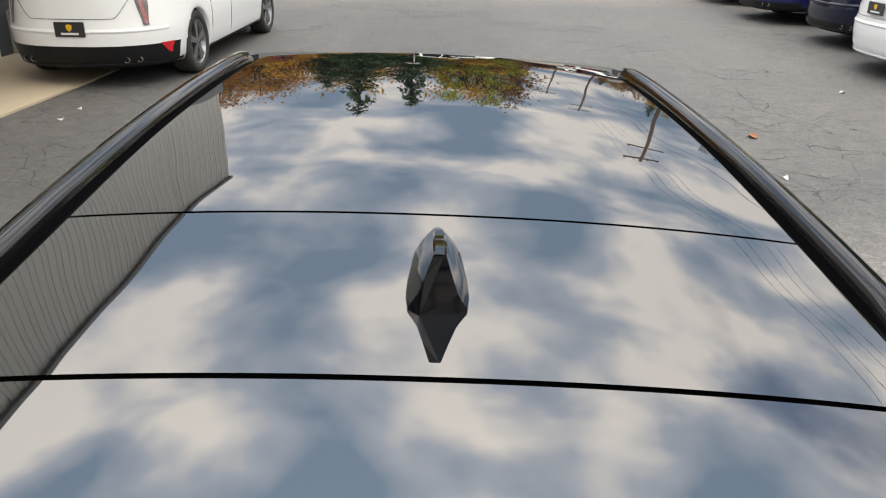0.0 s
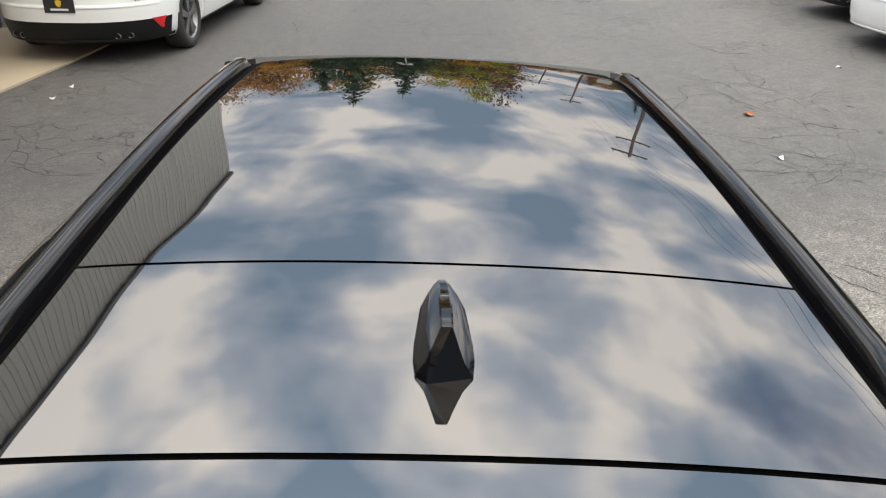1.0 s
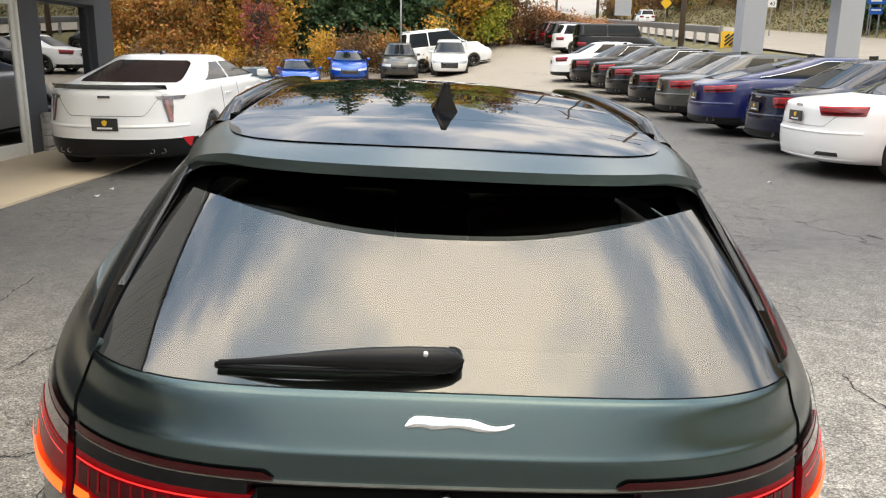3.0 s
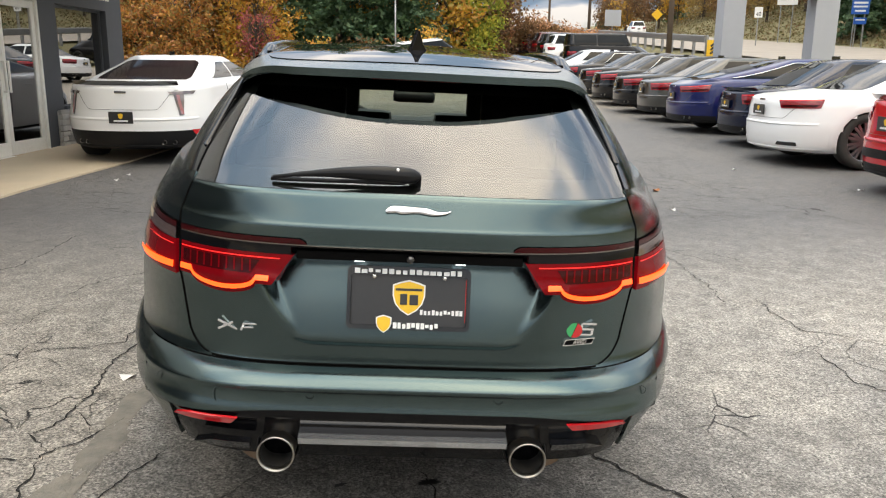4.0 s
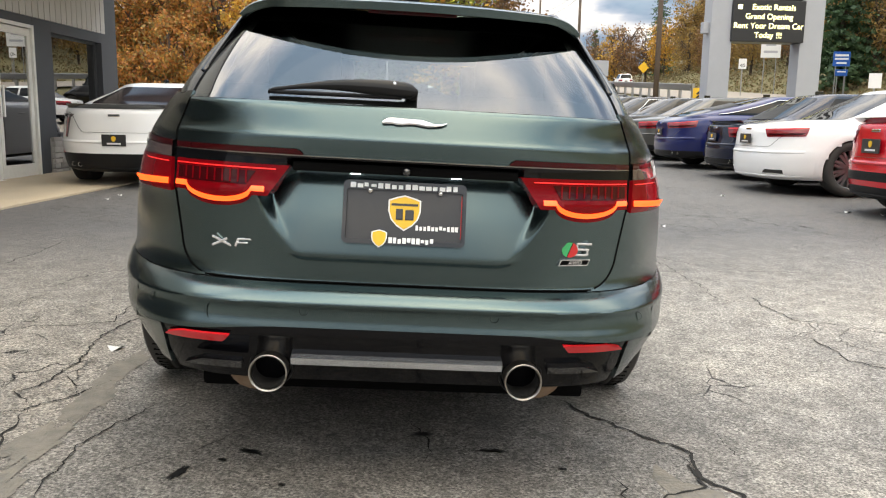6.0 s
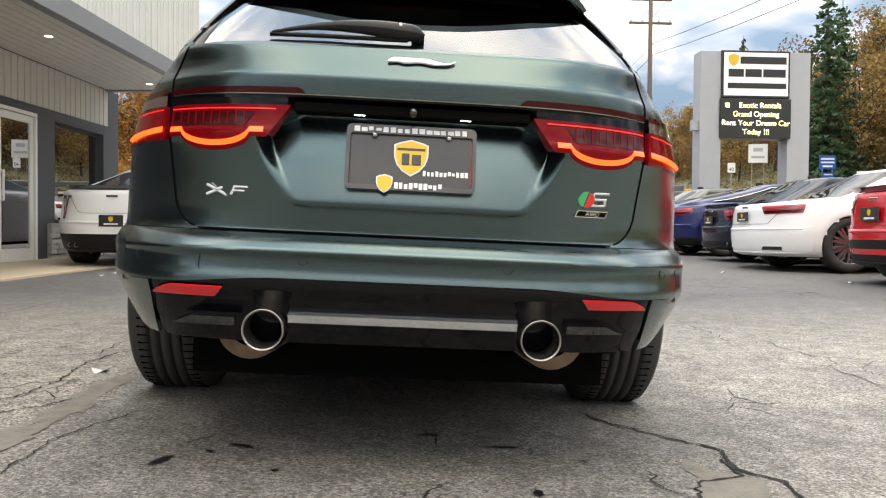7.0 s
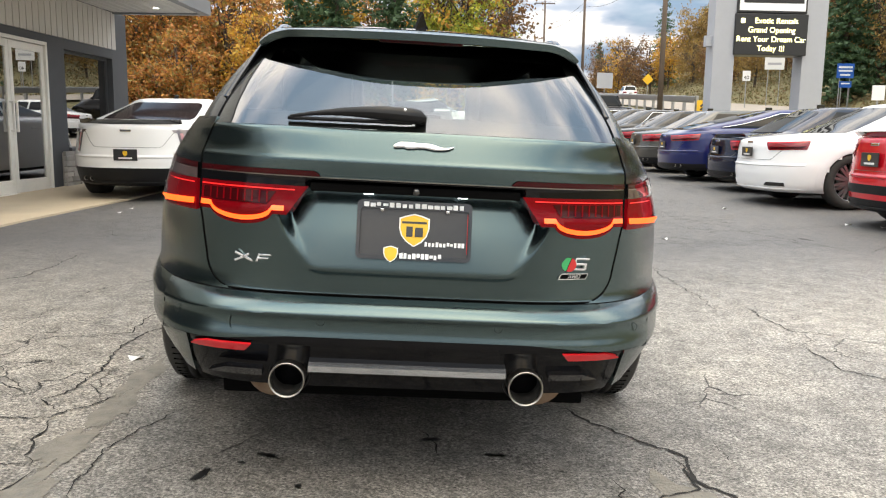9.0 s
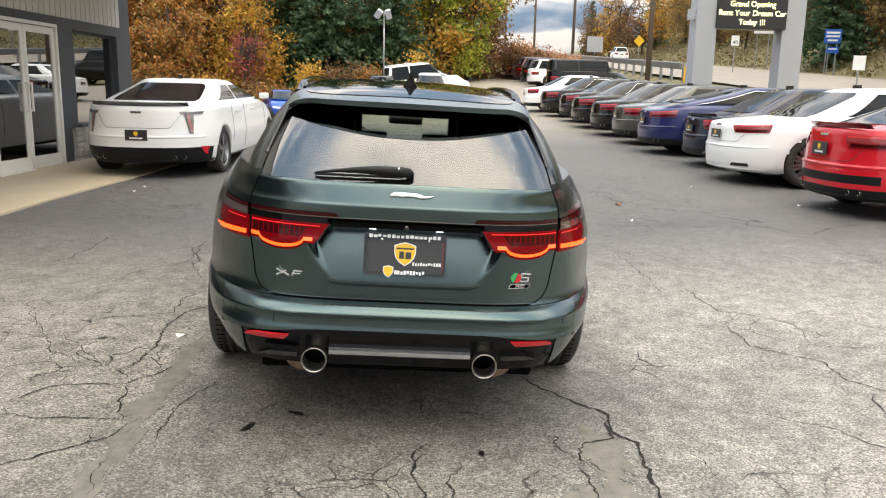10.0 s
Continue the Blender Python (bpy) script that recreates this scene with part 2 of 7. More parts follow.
def grid(name, rows, material, parent=None, label="", thick=0.0, smooth=True, flip=False, closed=False):
    """A sheet through rows of points (all rows of one length); thick: its depth, inwards."""
    n = len(rows[0])
    verts = [p for r in rows for p in r]
    faces = []
    for i in range(len(rows) - 1):
        for j in range(n if closed else n - 1):
            a, b = i * n + j, i * n + (j + 1) % n
            f = (a, b, b + n, a + n)
            faces.append(f[::-1] if flip else f)
    ob = link_mesh(name, verts, faces, material, parent, smooth, label)
    if thick:
        s = ob.modifiers.new("thick", "SOLIDIFY")
        s.thickness, s.offset = thick, -1.0
        e = ob.modifiers.new("crisp", "EDGE_SPLIT")
        e.split_angle = radians(40)
    return ob


def tube(name, pts, radius, material, parent=None, sides=8, label="", taper=1.0):
    """A round bar along points."""
    pts = [Vector(p) for p in pts]
    rows = []
    for i, p in enumerate(pts):
        d = (pts[min(i + 1, len(pts) - 1)] - pts[max(i - 1, 0)]).normalized()
        a = d.orthogonal().normalized() if i == 0 else (rows_n - d * rows_n.dot(d)).normalized()
        rows_n = a
        b = d.cross(a)
        r = radius * (1 + (taper - 1) * i / max(1, len(pts) - 1))
        rows.append([p + r * (math.cos(2 * math.pi * k / sides) * a + math.sin(2 * math.pi * k / sides) * b) for k in range(sides)])
    verts = [v for r in rows for v in r]
    n = sides
    faces = [(i * n + j, i * n + (j + 1) % n, (i + 1) * n + (j + 1) % n, (i + 1) * n + j) for i in range(len(rows) - 1) for j in range(n)]
    faces += [tuple(range(n))[::-1], tuple(range((len(rows) - 1) * n, len(rows) * n))]
    return link_mesh(name, verts, faces, material, parent, True, label)


def lathe(name, profile, material, parent=None, axis="x", segs=40, label="", center=(0, 0, 0)):
    """Turn a profile of (along, radius) about an axis."""
    rows = []
    for a, r in profile:
        row = []
        for k in range(segs):
            c, s = r * math.cos(2 * math.pi * k / segs), r * math.sin(2 * math.pi * k / segs)
            row.append({"x": (a, c, s), "y": (s, a, c), "z": (c, s, a)}[axis])
        rows.append([tuple(q + w for q, w in zip(p, center)) for p in row])
    return grid(name, rows, material, parent, label, closed=True)


def letters(name, body, size, material, parent, m, depth=0.002, align="CENTER", label="", shear=0.0):
    """Raised writing in the built-in font, turned into a mesh."""
    cu = bpy.data.curves.new(name, "FONT")
    cu.body, cu.size, cu.extrude, cu.align_x, cu.align_y, cu.shear = body, size, depth, align, "CENTER", shear
    tmp = bpy.data.objects.new(name, cu)
    me = bpy.data.meshes.new_from_object(tmp)
    bpy.data.objects.remove(tmp)
    bpy.data.curves.remove(cu)
    me.materials.clear()
    me.materials.append(material)
    me.name = name
    ob = new(name, me)
    ob.matrix_basis = m
    if parent:
        ob.parent = parent
    if label:
        ob["label"] = label
    return ob


def thing(name, label, category, group="", m=None):
    e = new(name)
    e.empty_display_size = 0.1
    if m is not None:
        e.matrix_basis = m
    return tagged(e, label, category, group)


def lerp(a, b, t):
    return a + (b - a) * t


def lin(a, b, n):
    return [lerp(a, b, k / (n - 1)) for k in range(n)]


def curve_at(table, v):
    """Smooth reading of a small table of (key, value) rows."""
    ks = [k for k, _ in table]
    if v <= ks[0]:
        return table[0][1]
    if v >= ks[-1]:
        return table[-1][1]
    for i in range(len(table) - 1):
        if ks[i] <= v <= ks[i + 1]:
            (k0, a), (k1, b) = table[i], table[i + 1]
            s0 = (b - table[i - 1][1]) / (k1 - table[i - 1][0]) if i else (b - a) / (k1 - k0)
            s1 = (table[i + 2][1] - a) / (table[i + 2][0] - k0) if i + 2 < len(table) else (b - a) / (k1 - k0)
            lim = 3 * (b - a) / (k1 - k0)
            s0, s1 = (0.0 if s * lim <= 0 else math.copysign(min(abs(s), abs(lim)), lim) for s in (s0, s1))
            h, t = k1 - k0, (v - k0) / (k1 - k0)
            return a * (1 + 2 * t) * (1 - t) ** 2 + s0 * h * t * (1 - t) ** 2 + b * t * t * (3 - 2 * t) + s1 * h * t * t * (t - 1)


def ground_z(x, y):
    """Height of the lot: it climbs gently ahead and falls a little to the right under the car."""
    return 0.02 * max(0.0, y - 18) + 0.02 * max(0.0, y - 28) + 0.018 * ((y - 1) + math.hypot(y - 1, 2.0)) / 2 - 0.011 - 0.0384 * x * math.exp(-(x / 2.5) ** 2) * math.exp(-((y - 1.5) / 5) ** 2)


# ---- the setting: ground, lot, road, hill ----
def road_near(y):
    return 12.8 + 0.045 * y


def road_far(y):
    return 24.6 + 0.085 * y


def road_z(y):
    return 0.25 + 0.056 * max(y, -12.0) if y < 110 else 6.41 + 0.02 * (y - 110)


def smooth01(t):
    t = max(0.0, min(1.0, t))
    return t * t * (3 - 2 * t)


DIP = 0.05


def terrain(x, y):
    lot = ground_z(x, y) if y < 70 else ground_z(0, 70) + 0.03 * (y - 70)
    a, b = road_near(y), road_far(y)
    if x < a - 2.2:
        z = lot
    elif x < a:
        z = lerp(lot, road_z(y), smooth01((x - a + 2.2) / 2.2))
    elif x < b:
        z = road_z(y)
    else:
        d = x - b
        z = road_z(y) + 0.42 * max(0.0, d - 3) - 0.0022 * max(0.0, d - 3) ** 2 * (1 if d < 95 else 0) if d < 95 else road_z(y) + 20.0
    if x < -9 and y > 24:
        z += 0.05 * min(-9 - x, 40) * smooth01((y - 24) / 10)
    if y > 18 and x < 6:
        # the far corner of the lot falls away beside the shop
        z -= (0.7 * smooth01((6 - x) / 5) + DIP * max(0.0, min(2 - x, 14)) + 0.15 * max(0.0, min(-4 - x, 4))) * smooth01((y - 18) / 18) * (1 - smooth01((y - 50) / 20))
    return z


EARTH = mat("rough_grass", (0.125, 0.118, 0.045), 0.9, vary=0.75, scale=0.5, detail=9.0, second=(0.21, 0.165, 0.085), bump=0.6, bump_scale=14)


def axis_steps(lo, hi, core_lo, core_hi, fine, grow=1.16):
    xs, s, v = [], fine, core_lo
    while v < core_hi:
        xs.append(v)
        v += fine
    left, right = [], []
    v, s = core_lo, fine
    while v > lo:
        s *= grow
        v -= s
        left.append(max(v, lo))
    v, s = core_hi, fine
    while v < hi:
        right.append(v)
        s *= grow
        v += s
    return left[::-1] + xs + right + [hi]


gx, gy = axis_steps(-900, 900, -20, 40, 1.0), axis_steps(-900, 1500, -15, 70, 1.2)
ground = grid("ground", [[(x, y, terrain(x, y) - 0.05) for x in gx] for y in gy], EARTH)
tagged(ground, "dry autumn grass and earth round the car park", "ground", kind="structure")


def asphalt():
    """Worn asphalt: stone grain, big pale and dark patches, a web of cracks, oil specks."""
    m = bpy.data.materials.new("worn_asphalt")
    m.use_nodes = True
    nt = m.node_tree
    N, Lk = nt.nodes.new, nt.links.new
    b = nt.nodes["Principled BSDF"]
    tc = N("ShaderNodeTexCoord")
    big = N("ShaderNodeTexNoise"); big.inputs["Scale"].default_value = 0.33; big.inputs["Detail"].default_value = 7; big.inputs["Roughness"].default_value = 0.6
    Lk(tc.outputs["Object"], big.inputs["Vector"])
    base = N("ShaderNodeValToRGB")
    e = base.color_ramp.elements
    e[0].position, e[0].color = 0.34, (0.122, 0.118, 0.112, 1)
    e[1].position, e[1].color = 0.66, (0.238, 0.224, 0.200, 1)
    Lk(big.outputs["Fac"], base.inputs[0])
    grain = N("ShaderNodeTexNoise"); grain.inputs["Scale"].default_value = 115; grain.inputs["Detail"].default_value = 5; grain.inputs["Roughness"].default_value = 0.62
    Lk(tc.outputs["Object"], grain.inputs["Vector"])
    gr = N("ShaderNodeMapRange"); gr.inputs["From Min"].default_value, gr.inputs["From Max"].default_value = 0.3, 0.7
    gr.inputs["To Min"].default_value, gr.inputs["To Max"].default_value = 0.15, 2.0
    Lk(grain.outputs["Fac"], gr.inputs["Value"])
    mul0 = N("ShaderNodeMix"); mul0.data_type, mul0.blend_type = "RGBA", "MULTIPLY"; mul0.inputs["Factor"].default_value = 1.0
    Lk(base.outputs["Color"], mul0.inputs[6]); Lk(gr.outputs["Result"], mul0.inputs[7])
    mot = N("ShaderNodeTexNoise"); mot.inputs["Scale"].default_value = 7; mot.inputs["Detail"].default_value = 8; mot.inputs["Roughness"].default_value = 0.75
    Lk(tc.outputs["Object"], mot.inputs["Vector"])
    mr = N("ShaderNodeMapRange"); mr.inputs["From Min"].default_value, mr.inputs["From Max"].default_value = 0.32, 0.68
    mr.inputs["To Min"].default_value, mr.inputs["To Max"].default_value = 0.62, 1.38
    Lk(mot.outputs["Fac"], mr.inputs["Value"])
    mul = N("ShaderNodeMix"); mul.data_type, mul.blend_type = "RGBA", "MULTIPLY"; mul.inputs["Factor"].default_value = 1.0
    Lk(mul0.outputs[2], mul.inputs[6]); Lk(mr.outputs["Result"], mul.inputs[7])
    # a coarse, darker strip lies along the lane, paler worn surface on both sides; sky sheen painted in at right
    spx = N("ShaderNodeSeparateXYZ"); Lk(tc.outputs["Object"], spx.inputs[0])
    rag = N("ShaderNodeMath"); rag.operation = "MULTIPLY_ADD"; rag.inputs[1].default_value = 0.5
    Lk(mot.outputs["Fac"], rag.inputs[0]); Lk(spx.outputs["X"], rag.inputs[2])
    zone = N("ShaderNodeValToRGB")
    zr = N("ShaderNodeMapRange"); zr.inputs["From Min"].default_value, zr.inputs["From Max"].default_value = -2.75, 3.25
    Lk(rag.outputs[0], zr.inputs["Value"]); Lk(zr.outputs["Result"], zone.inputs[0])
    ze = zone.color_ramp.elements
    ze[0].position, ze[0].color = 0.30, (1.14, 1.10, 1.06, 1)
    # right side: worn surface plus sky sheen put into the colour
    ze[1].position, ze[1].color = 0.74, (1.40, 1.37, 1.34, 1)
    for at_, c_ in ((0.35, (0.90, 0.89, 0.89, 1)), (0.64, (0.90, 0.89, 0.89, 1))):
        ze.new(at_).color = c_
    mul2 = N("ShaderNodeMix"); mul2.data_type, mul2.blend_type = "RGBA", "MULTIPLY"; mul2.inputs["Factor"].default_value = 1.0
    Lk(mul.outputs[2], mul2.inputs[6]); Lk(zone.outputs["Color"], mul2.inputs[7])
    mul = mul2
    # stones of the aggregate, each its own shade
    agg = N("ShaderNodeTexVoronoi"); agg.inputs["Scale"].default_value = 105
    Lk(tc.outputs["Object"], agg.inputs["Vector"])
    ag = N("ShaderNodeSeparateColor"); Lk(agg.outputs["Color"], ag.inputs[0])
    am = N("ShaderNodeMapRange"); am.inputs["To Min"].default_value, am.inputs["To Max"].default_value = 0.55, 1.45
    Lk(ag.outputs[0], am.inputs["Value"])
    mul1 = N("ShaderNodeMix"); mul1.data_type, mul1.blend_type = "RGBA", "MULTIPLY"; mul1.inputs["Factor"].default_value = 1.0
    Lk(mul.outputs[2], mul1.inputs[6]); Lk(am.outputs["Result"], mul1.inputs[7])
    mul = mul1
    # a newer, darker surface covers the part ahead of the car, with a ragged edge
    sp = N("ShaderNodeSeparateXYZ"); Lk(tc.outputs["Object"], sp.inputs[0])
    edge = N("ShaderNodeMath"); edge.operation = "MULTIPLY_ADD"; edge.inputs[1].default_value = 5.0
    Lk(big.outputs["Fac"], edge.inputs[0]); Lk(sp.outputs["Y"], edge.inputs[2])
    er = N("ShaderNodeMapRange"); er.inputs["From Min"].default_value, er.inputs["From Max"].default_value = 4.5, 7.0
    er.inputs["To Max"].default_value = 0.78
    Lk(edge.outputs[0], er.inputs["Value"])
    dk = N("ShaderNodeMix"); dk.data_type = "RGBA"; dk.inputs[7].default_value = (0.058, 0.058, 0.061, 1)
    Lk(er.outputs["Result"], dk.inputs["Factor"]); Lk(mul.outputs[2], dk.inputs[6])
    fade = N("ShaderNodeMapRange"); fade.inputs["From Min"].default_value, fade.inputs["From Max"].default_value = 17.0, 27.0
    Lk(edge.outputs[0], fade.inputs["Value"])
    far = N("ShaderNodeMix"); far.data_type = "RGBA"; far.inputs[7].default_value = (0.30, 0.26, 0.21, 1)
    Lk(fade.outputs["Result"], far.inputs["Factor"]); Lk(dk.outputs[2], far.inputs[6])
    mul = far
    # cracks: two webs, bent by noise, broken up by a mask
    bend = N("ShaderNodeTexNoise"); bend.inputs["Scale"].default_value = 1.6; bend.inputs["Detail"].default_value = 6
    Lk(tc.outputs["Object"], bend.inputs["Vector"])
    add = N("ShaderNodeMix"); add.data_type, add.blend_type = "RGBA", "ADD"; add.inputs["Factor"].default_value = 0.5
    Lk(tc.outputs["Object"], add.inputs[6]); Lk(bend.outputs["Color"], add.inputs[7])
    acc = None
    for scale, width, lo, hi in ((0.62, 0.0030, 0.50, 0.60), (1.5, 0.0050, 0.54, 0.62), (3.2, 0.009, 0.56, 0.62)):
        v = N("ShaderNodeTexVoronoi"); v.feature = "DISTANCE_TO_EDGE"; v.inputs["Scale"].default_value = scale
        Lk(add.outputs[2], v.inputs["Vector"])
        r = N("ShaderNodeMapRange"); r.inputs["From Min"].default_value, r.inputs["From Max"].default_value = width * 0.35, width
        r.inputs["To Min"].default_value, r.inputs["To Max"].default_value = 1, 0
        Lk(v.outputs["Distance"], r.inputs["Value"])
        k = N("ShaderNodeTexNoise"); k.inputs["Scale"].default_value = 0.8 if scale < 1 else 0.45; k.inputs["Detail"].default_value = 3
        Lk(tc.outputs["Object"], k.inputs["Vector"])
        kr = N("ShaderNodeMapRange"); kr.inputs["From Min"].default_value, kr.inputs["From Max"].default_value = lo, hi
        Lk(k.outputs["Fac"], kr.inputs["Value"])
        mm = N("ShaderNodeMath"); mm.operation = "MULTIPLY"
        Lk(r.outputs["Result"], mm.inputs[0]); Lk(kr.outputs["Result"], mm.inputs[1])
        if acc is None:
            acc = mm
        else:
            mx = N("ShaderNodeMath"); mx.operation = "MAXIMUM"
            Lk(acc.outputs[0], mx.inputs[0]); Lk(mm.outputs[0], mx.inputs[1])
            acc = mx
    cr = N("ShaderNodeMix"); cr.data_type = "RGBA"
    cr.inputs[7].default_value = (0.012, 0.011, 0.010, 1)
    Lk(acc.outputs[0], cr.inputs["Factor"]); Lk(mul.outputs[2], cr.inputs[6])
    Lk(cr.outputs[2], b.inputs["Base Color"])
    rr = N("ShaderNodeMapRange"); rr.inputs["To Min"].default_value, rr.inputs["To Max"].default_value = 0.50, 0.85
    Lk(big.outputs["Fac"], rr.inputs["Value"])
    Lk(rr.outputs["Result"], b.inputs["Roughness"])
    hgt = N("ShaderNodeMath"); hgt.operation = "MULTIPLY_ADD"; hgt.inputs[1].default_value = -2.5
    Lk(acc.outputs[0], hgt.inputs[0]); Lk(grain.outputs["Fac"], hgt.inputs[2])
    bp = N("ShaderNodeBump"); bp.inputs["Strength"].default_value = 0.9; bp.inputs["Distance"].default_value = 0.009
    Lk(hgt.outputs[0], bp.inputs["Height"])
    Lk(bp.outputs["Normal"], b.inputs["Normal"])
    return m


ASPHALT = asphalt()
lx, ly = axis_steps(-60, 10.0, -6, 6, 0.3, 1.25), axis_steps(-45, 62, -5, 12, 0.4, 1.2)
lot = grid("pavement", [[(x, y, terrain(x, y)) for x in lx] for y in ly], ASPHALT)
tagged(lot, "cracked, oil-stained dark asphalt of the car park", "pavement", kind="structure")

ROAD = mat("pale_road", (0.30, 0.26, 0.215), 0.8, vary=0.5, scale=0.6, bump=0.2, bump_scale=60)
ry = axis_steps(-200, 400, -10, 120, 3.0, 1.2)
road = grid("road", [[(lerp(road_near(y), road_far(y), k / 8), y, terrain(lerp(road_near(y) + 0.01, road_far(y) - 0.01, k / 8), y) + 0.02) for k in range(9)] for y in ry], ROAD)
tagged(road, "pale concrete highway climbing past the lot", "road", kind="structure")

# ---- the showroom ----
FAC = pose(-5.3, 9.7, 0, 0, 0, -4.6)  # x out of the front, y along it, z up
CHAR = mat("charcoal_paint", (0.062, 0.066, 0.075), 0.55, vary=0.3, scale=6, bump=0.05)
SIDING = mat("grey_siding", (0.60, 0.57, 0.53), 0.5, vary=0.25, scale=3, stretch=(1, 1, 0.25))
SIDING_HI = mat("white_siding", (0.66, 0.65, 0.62), 0.45, vary=0.2, scale=3, stretch=(1, 1, 0.2))
SEAM = mat("siding_seam", (0.06, 0.06, 0.062), 0.6, vary=0.3, scale=10)
SOFFIT = mat("soffit_panel", (0.58, 0.56, 0.52), 0.6, vary=0.2, scale=4)
FASCIA = mat("grey_fascia", (0.20, 0.205, 0.215), 0.5, vary=0.2, scale=5)
ALU = mat("aluminium_frame", (0.84, 0.82, 0.77), 0.4, 0.2, vary=0.2, scale=30)
STONE = mat("ledge_stone", (0.46, 0.44, 0.41), 0.85, vary=0.6, scale=14, second=(0.25, 0.23, 0.21), bump=0.6, bump_scale=40, obj_vary=0.3)
CONCRETE = mat("buff_concrete", (0.46, 0.38, 0.27), 0.85, vary=0.4, scale=2.2, second=(0.33, 0.28, 0.21), bump=0.25, bump_scale=70)
ROOM = mat("showroom_inside", (0.16, 0.15, 0.14), 0.8, vary=0.4, scale=1.5)


def set_struct(ob, label, category):
    ob.matrix_basis = FAC @ ob.matrix_basis
    return tagged(ob, label, category, kind="structure")


U0, U1 = -14.0, 2.83
GZ = 0.14  # floor level at the shop front
wall = part("wall_showroom", boxes([((-0.3, 0.08, GZ), (0, 0.6, 2.42)), ((-0.3, 2.24, GZ), (0, U1, 3.06)), ((-0.3, 0.6, 2.26), (0, 2.24, 2.42)), ((-0.3, -1.78, 2.30), (0, 0.08, 2.42)),
                                    ((-0.3, U0, GZ - 0.2), (0, -1.78, 2.42)), ((-0.3, U0, 2.42), (-0.05, 2.24, 3.06)), ((-0.3, 0.6, GZ - 0.1), (-0.06, 2.24, 0.72)),
                                    ((-9.0, U1 - 0.3, GZ - 0.3), (-0.3, U1, 6.4)), ((-9.3, U0, GZ - 0.3), (-9.0, U1, 6.4)), ((-9.0, U0, GZ - 0.3), (-0.3, U0 + 0.3, 6.4))], 0.004), CHAR, None)
set_struct(wall, "charcoal-painted shop front wall and columns", "wall")
sill = part("window_sill", boxes([((-0.06, 0.6, 0.70), (0.05, 2.24, 0.76))], 0.008), CHAR, wall)
# siding between the header and the canopy: upright panels with dark seams
wall_hi = part("wall_upper", boxes([((-0.4, U0, 3.10), (1.60, 2.36, 3.2))], 0.004), CHAR, None)
set_struct(wall_hi, "upper storey body above the canopy", "wall")
P_W = 0.165
low_me = part("panel", boxes([((-0.048, 0.004, 2.425), (0.002, P_W - 0.014, 3.055))], 0.004), SIDING, wall).data
bpy.data.objects.remove(bpy.data.objects["panel"])
low_n = int((2.56 - U0) / P_W)
for i in range(min(low_n, 60)):
    o = new("panel", low_me)
    o.parent, o.location = wall, (0, 2.58 - (i + 1) * P_W, 0)
hi_me = part("panel", boxes([((1.602, 0.006, 3.29), (1.64, 0.215, 6.0)), ((1.64, 0.085, 3.29), (1.652, 0.135, 6.0))], 0.004), SIDING_HI, wall_hi).data
bpy.data.objects.remove(bpy.data.objects["panel"])
part("backing", boxes([((1.40, U0, 3.2), (1.602, 2.34, 6.0))]), SEAM, wall_hi)
part("coping", boxes([((1.3, U0, 6.0), (1.70, 2.38, 6.08)), ((-9.3, 2.05, 6.0), (1.3, 2.38, 6.08))], 0.01), FASCIA, wall_hi)
part("side_wall", boxes([((-9.3, 2.1, 3.1), (1.602, 2.34, 6.0))]), SIDING_HI, wall_hi)
for i in range(int((2.34 - U0) / 0.22)):
    o = new("panel", hi_me)
    o.parent, o.location = wall_hi, (0, 2.34 - (i + 1) * 0.22, 0)
# canopy: soffit boards in one mesh, fascia round the edge
canopy = part("ceiling_canopy", boxes([((0.0, U0, 3.075), (1.6, 2.35, 3.10))] + [((0.03 + k * 0.15, U0, 3.055), (0.03 + k * 0.15 + 0.138, 2.35, 3.075)) for k in range(10)]), SOFFIT, None)
set_struct(canopy, "slatted grey soffit over the shop front", "ceiling")
fascia = part("trim_fascia", boxes([((1.55, U0, 3.03), (1.69, 2.44, 3.27)), ((-0.3, 2.30, 3.03), (1.55, 2.44, 3.27))], 0.008), FASCIA, None)
set_struct(fascia, "dark grey metal fascia round the canopy", "trim")
for k, u in enumerate((-4.6, -1.45, 1.75)):
    e = thing("ceiling_lamp", "lit round recessed downlight in the soffit", "ceiling lamp", "canopy downlights", FAC @ pose(1.0, u, 3.052))
    lathe("rim", [(0.0, 0.045), (-0.006, 0.075), (-0.001, 0.078)], ALU, e, "z", 24)
    lathe("bulb", [(-0.001, 0.0), (-0.003, 0.045)], LAMP_WHITE, e, "z", 20)
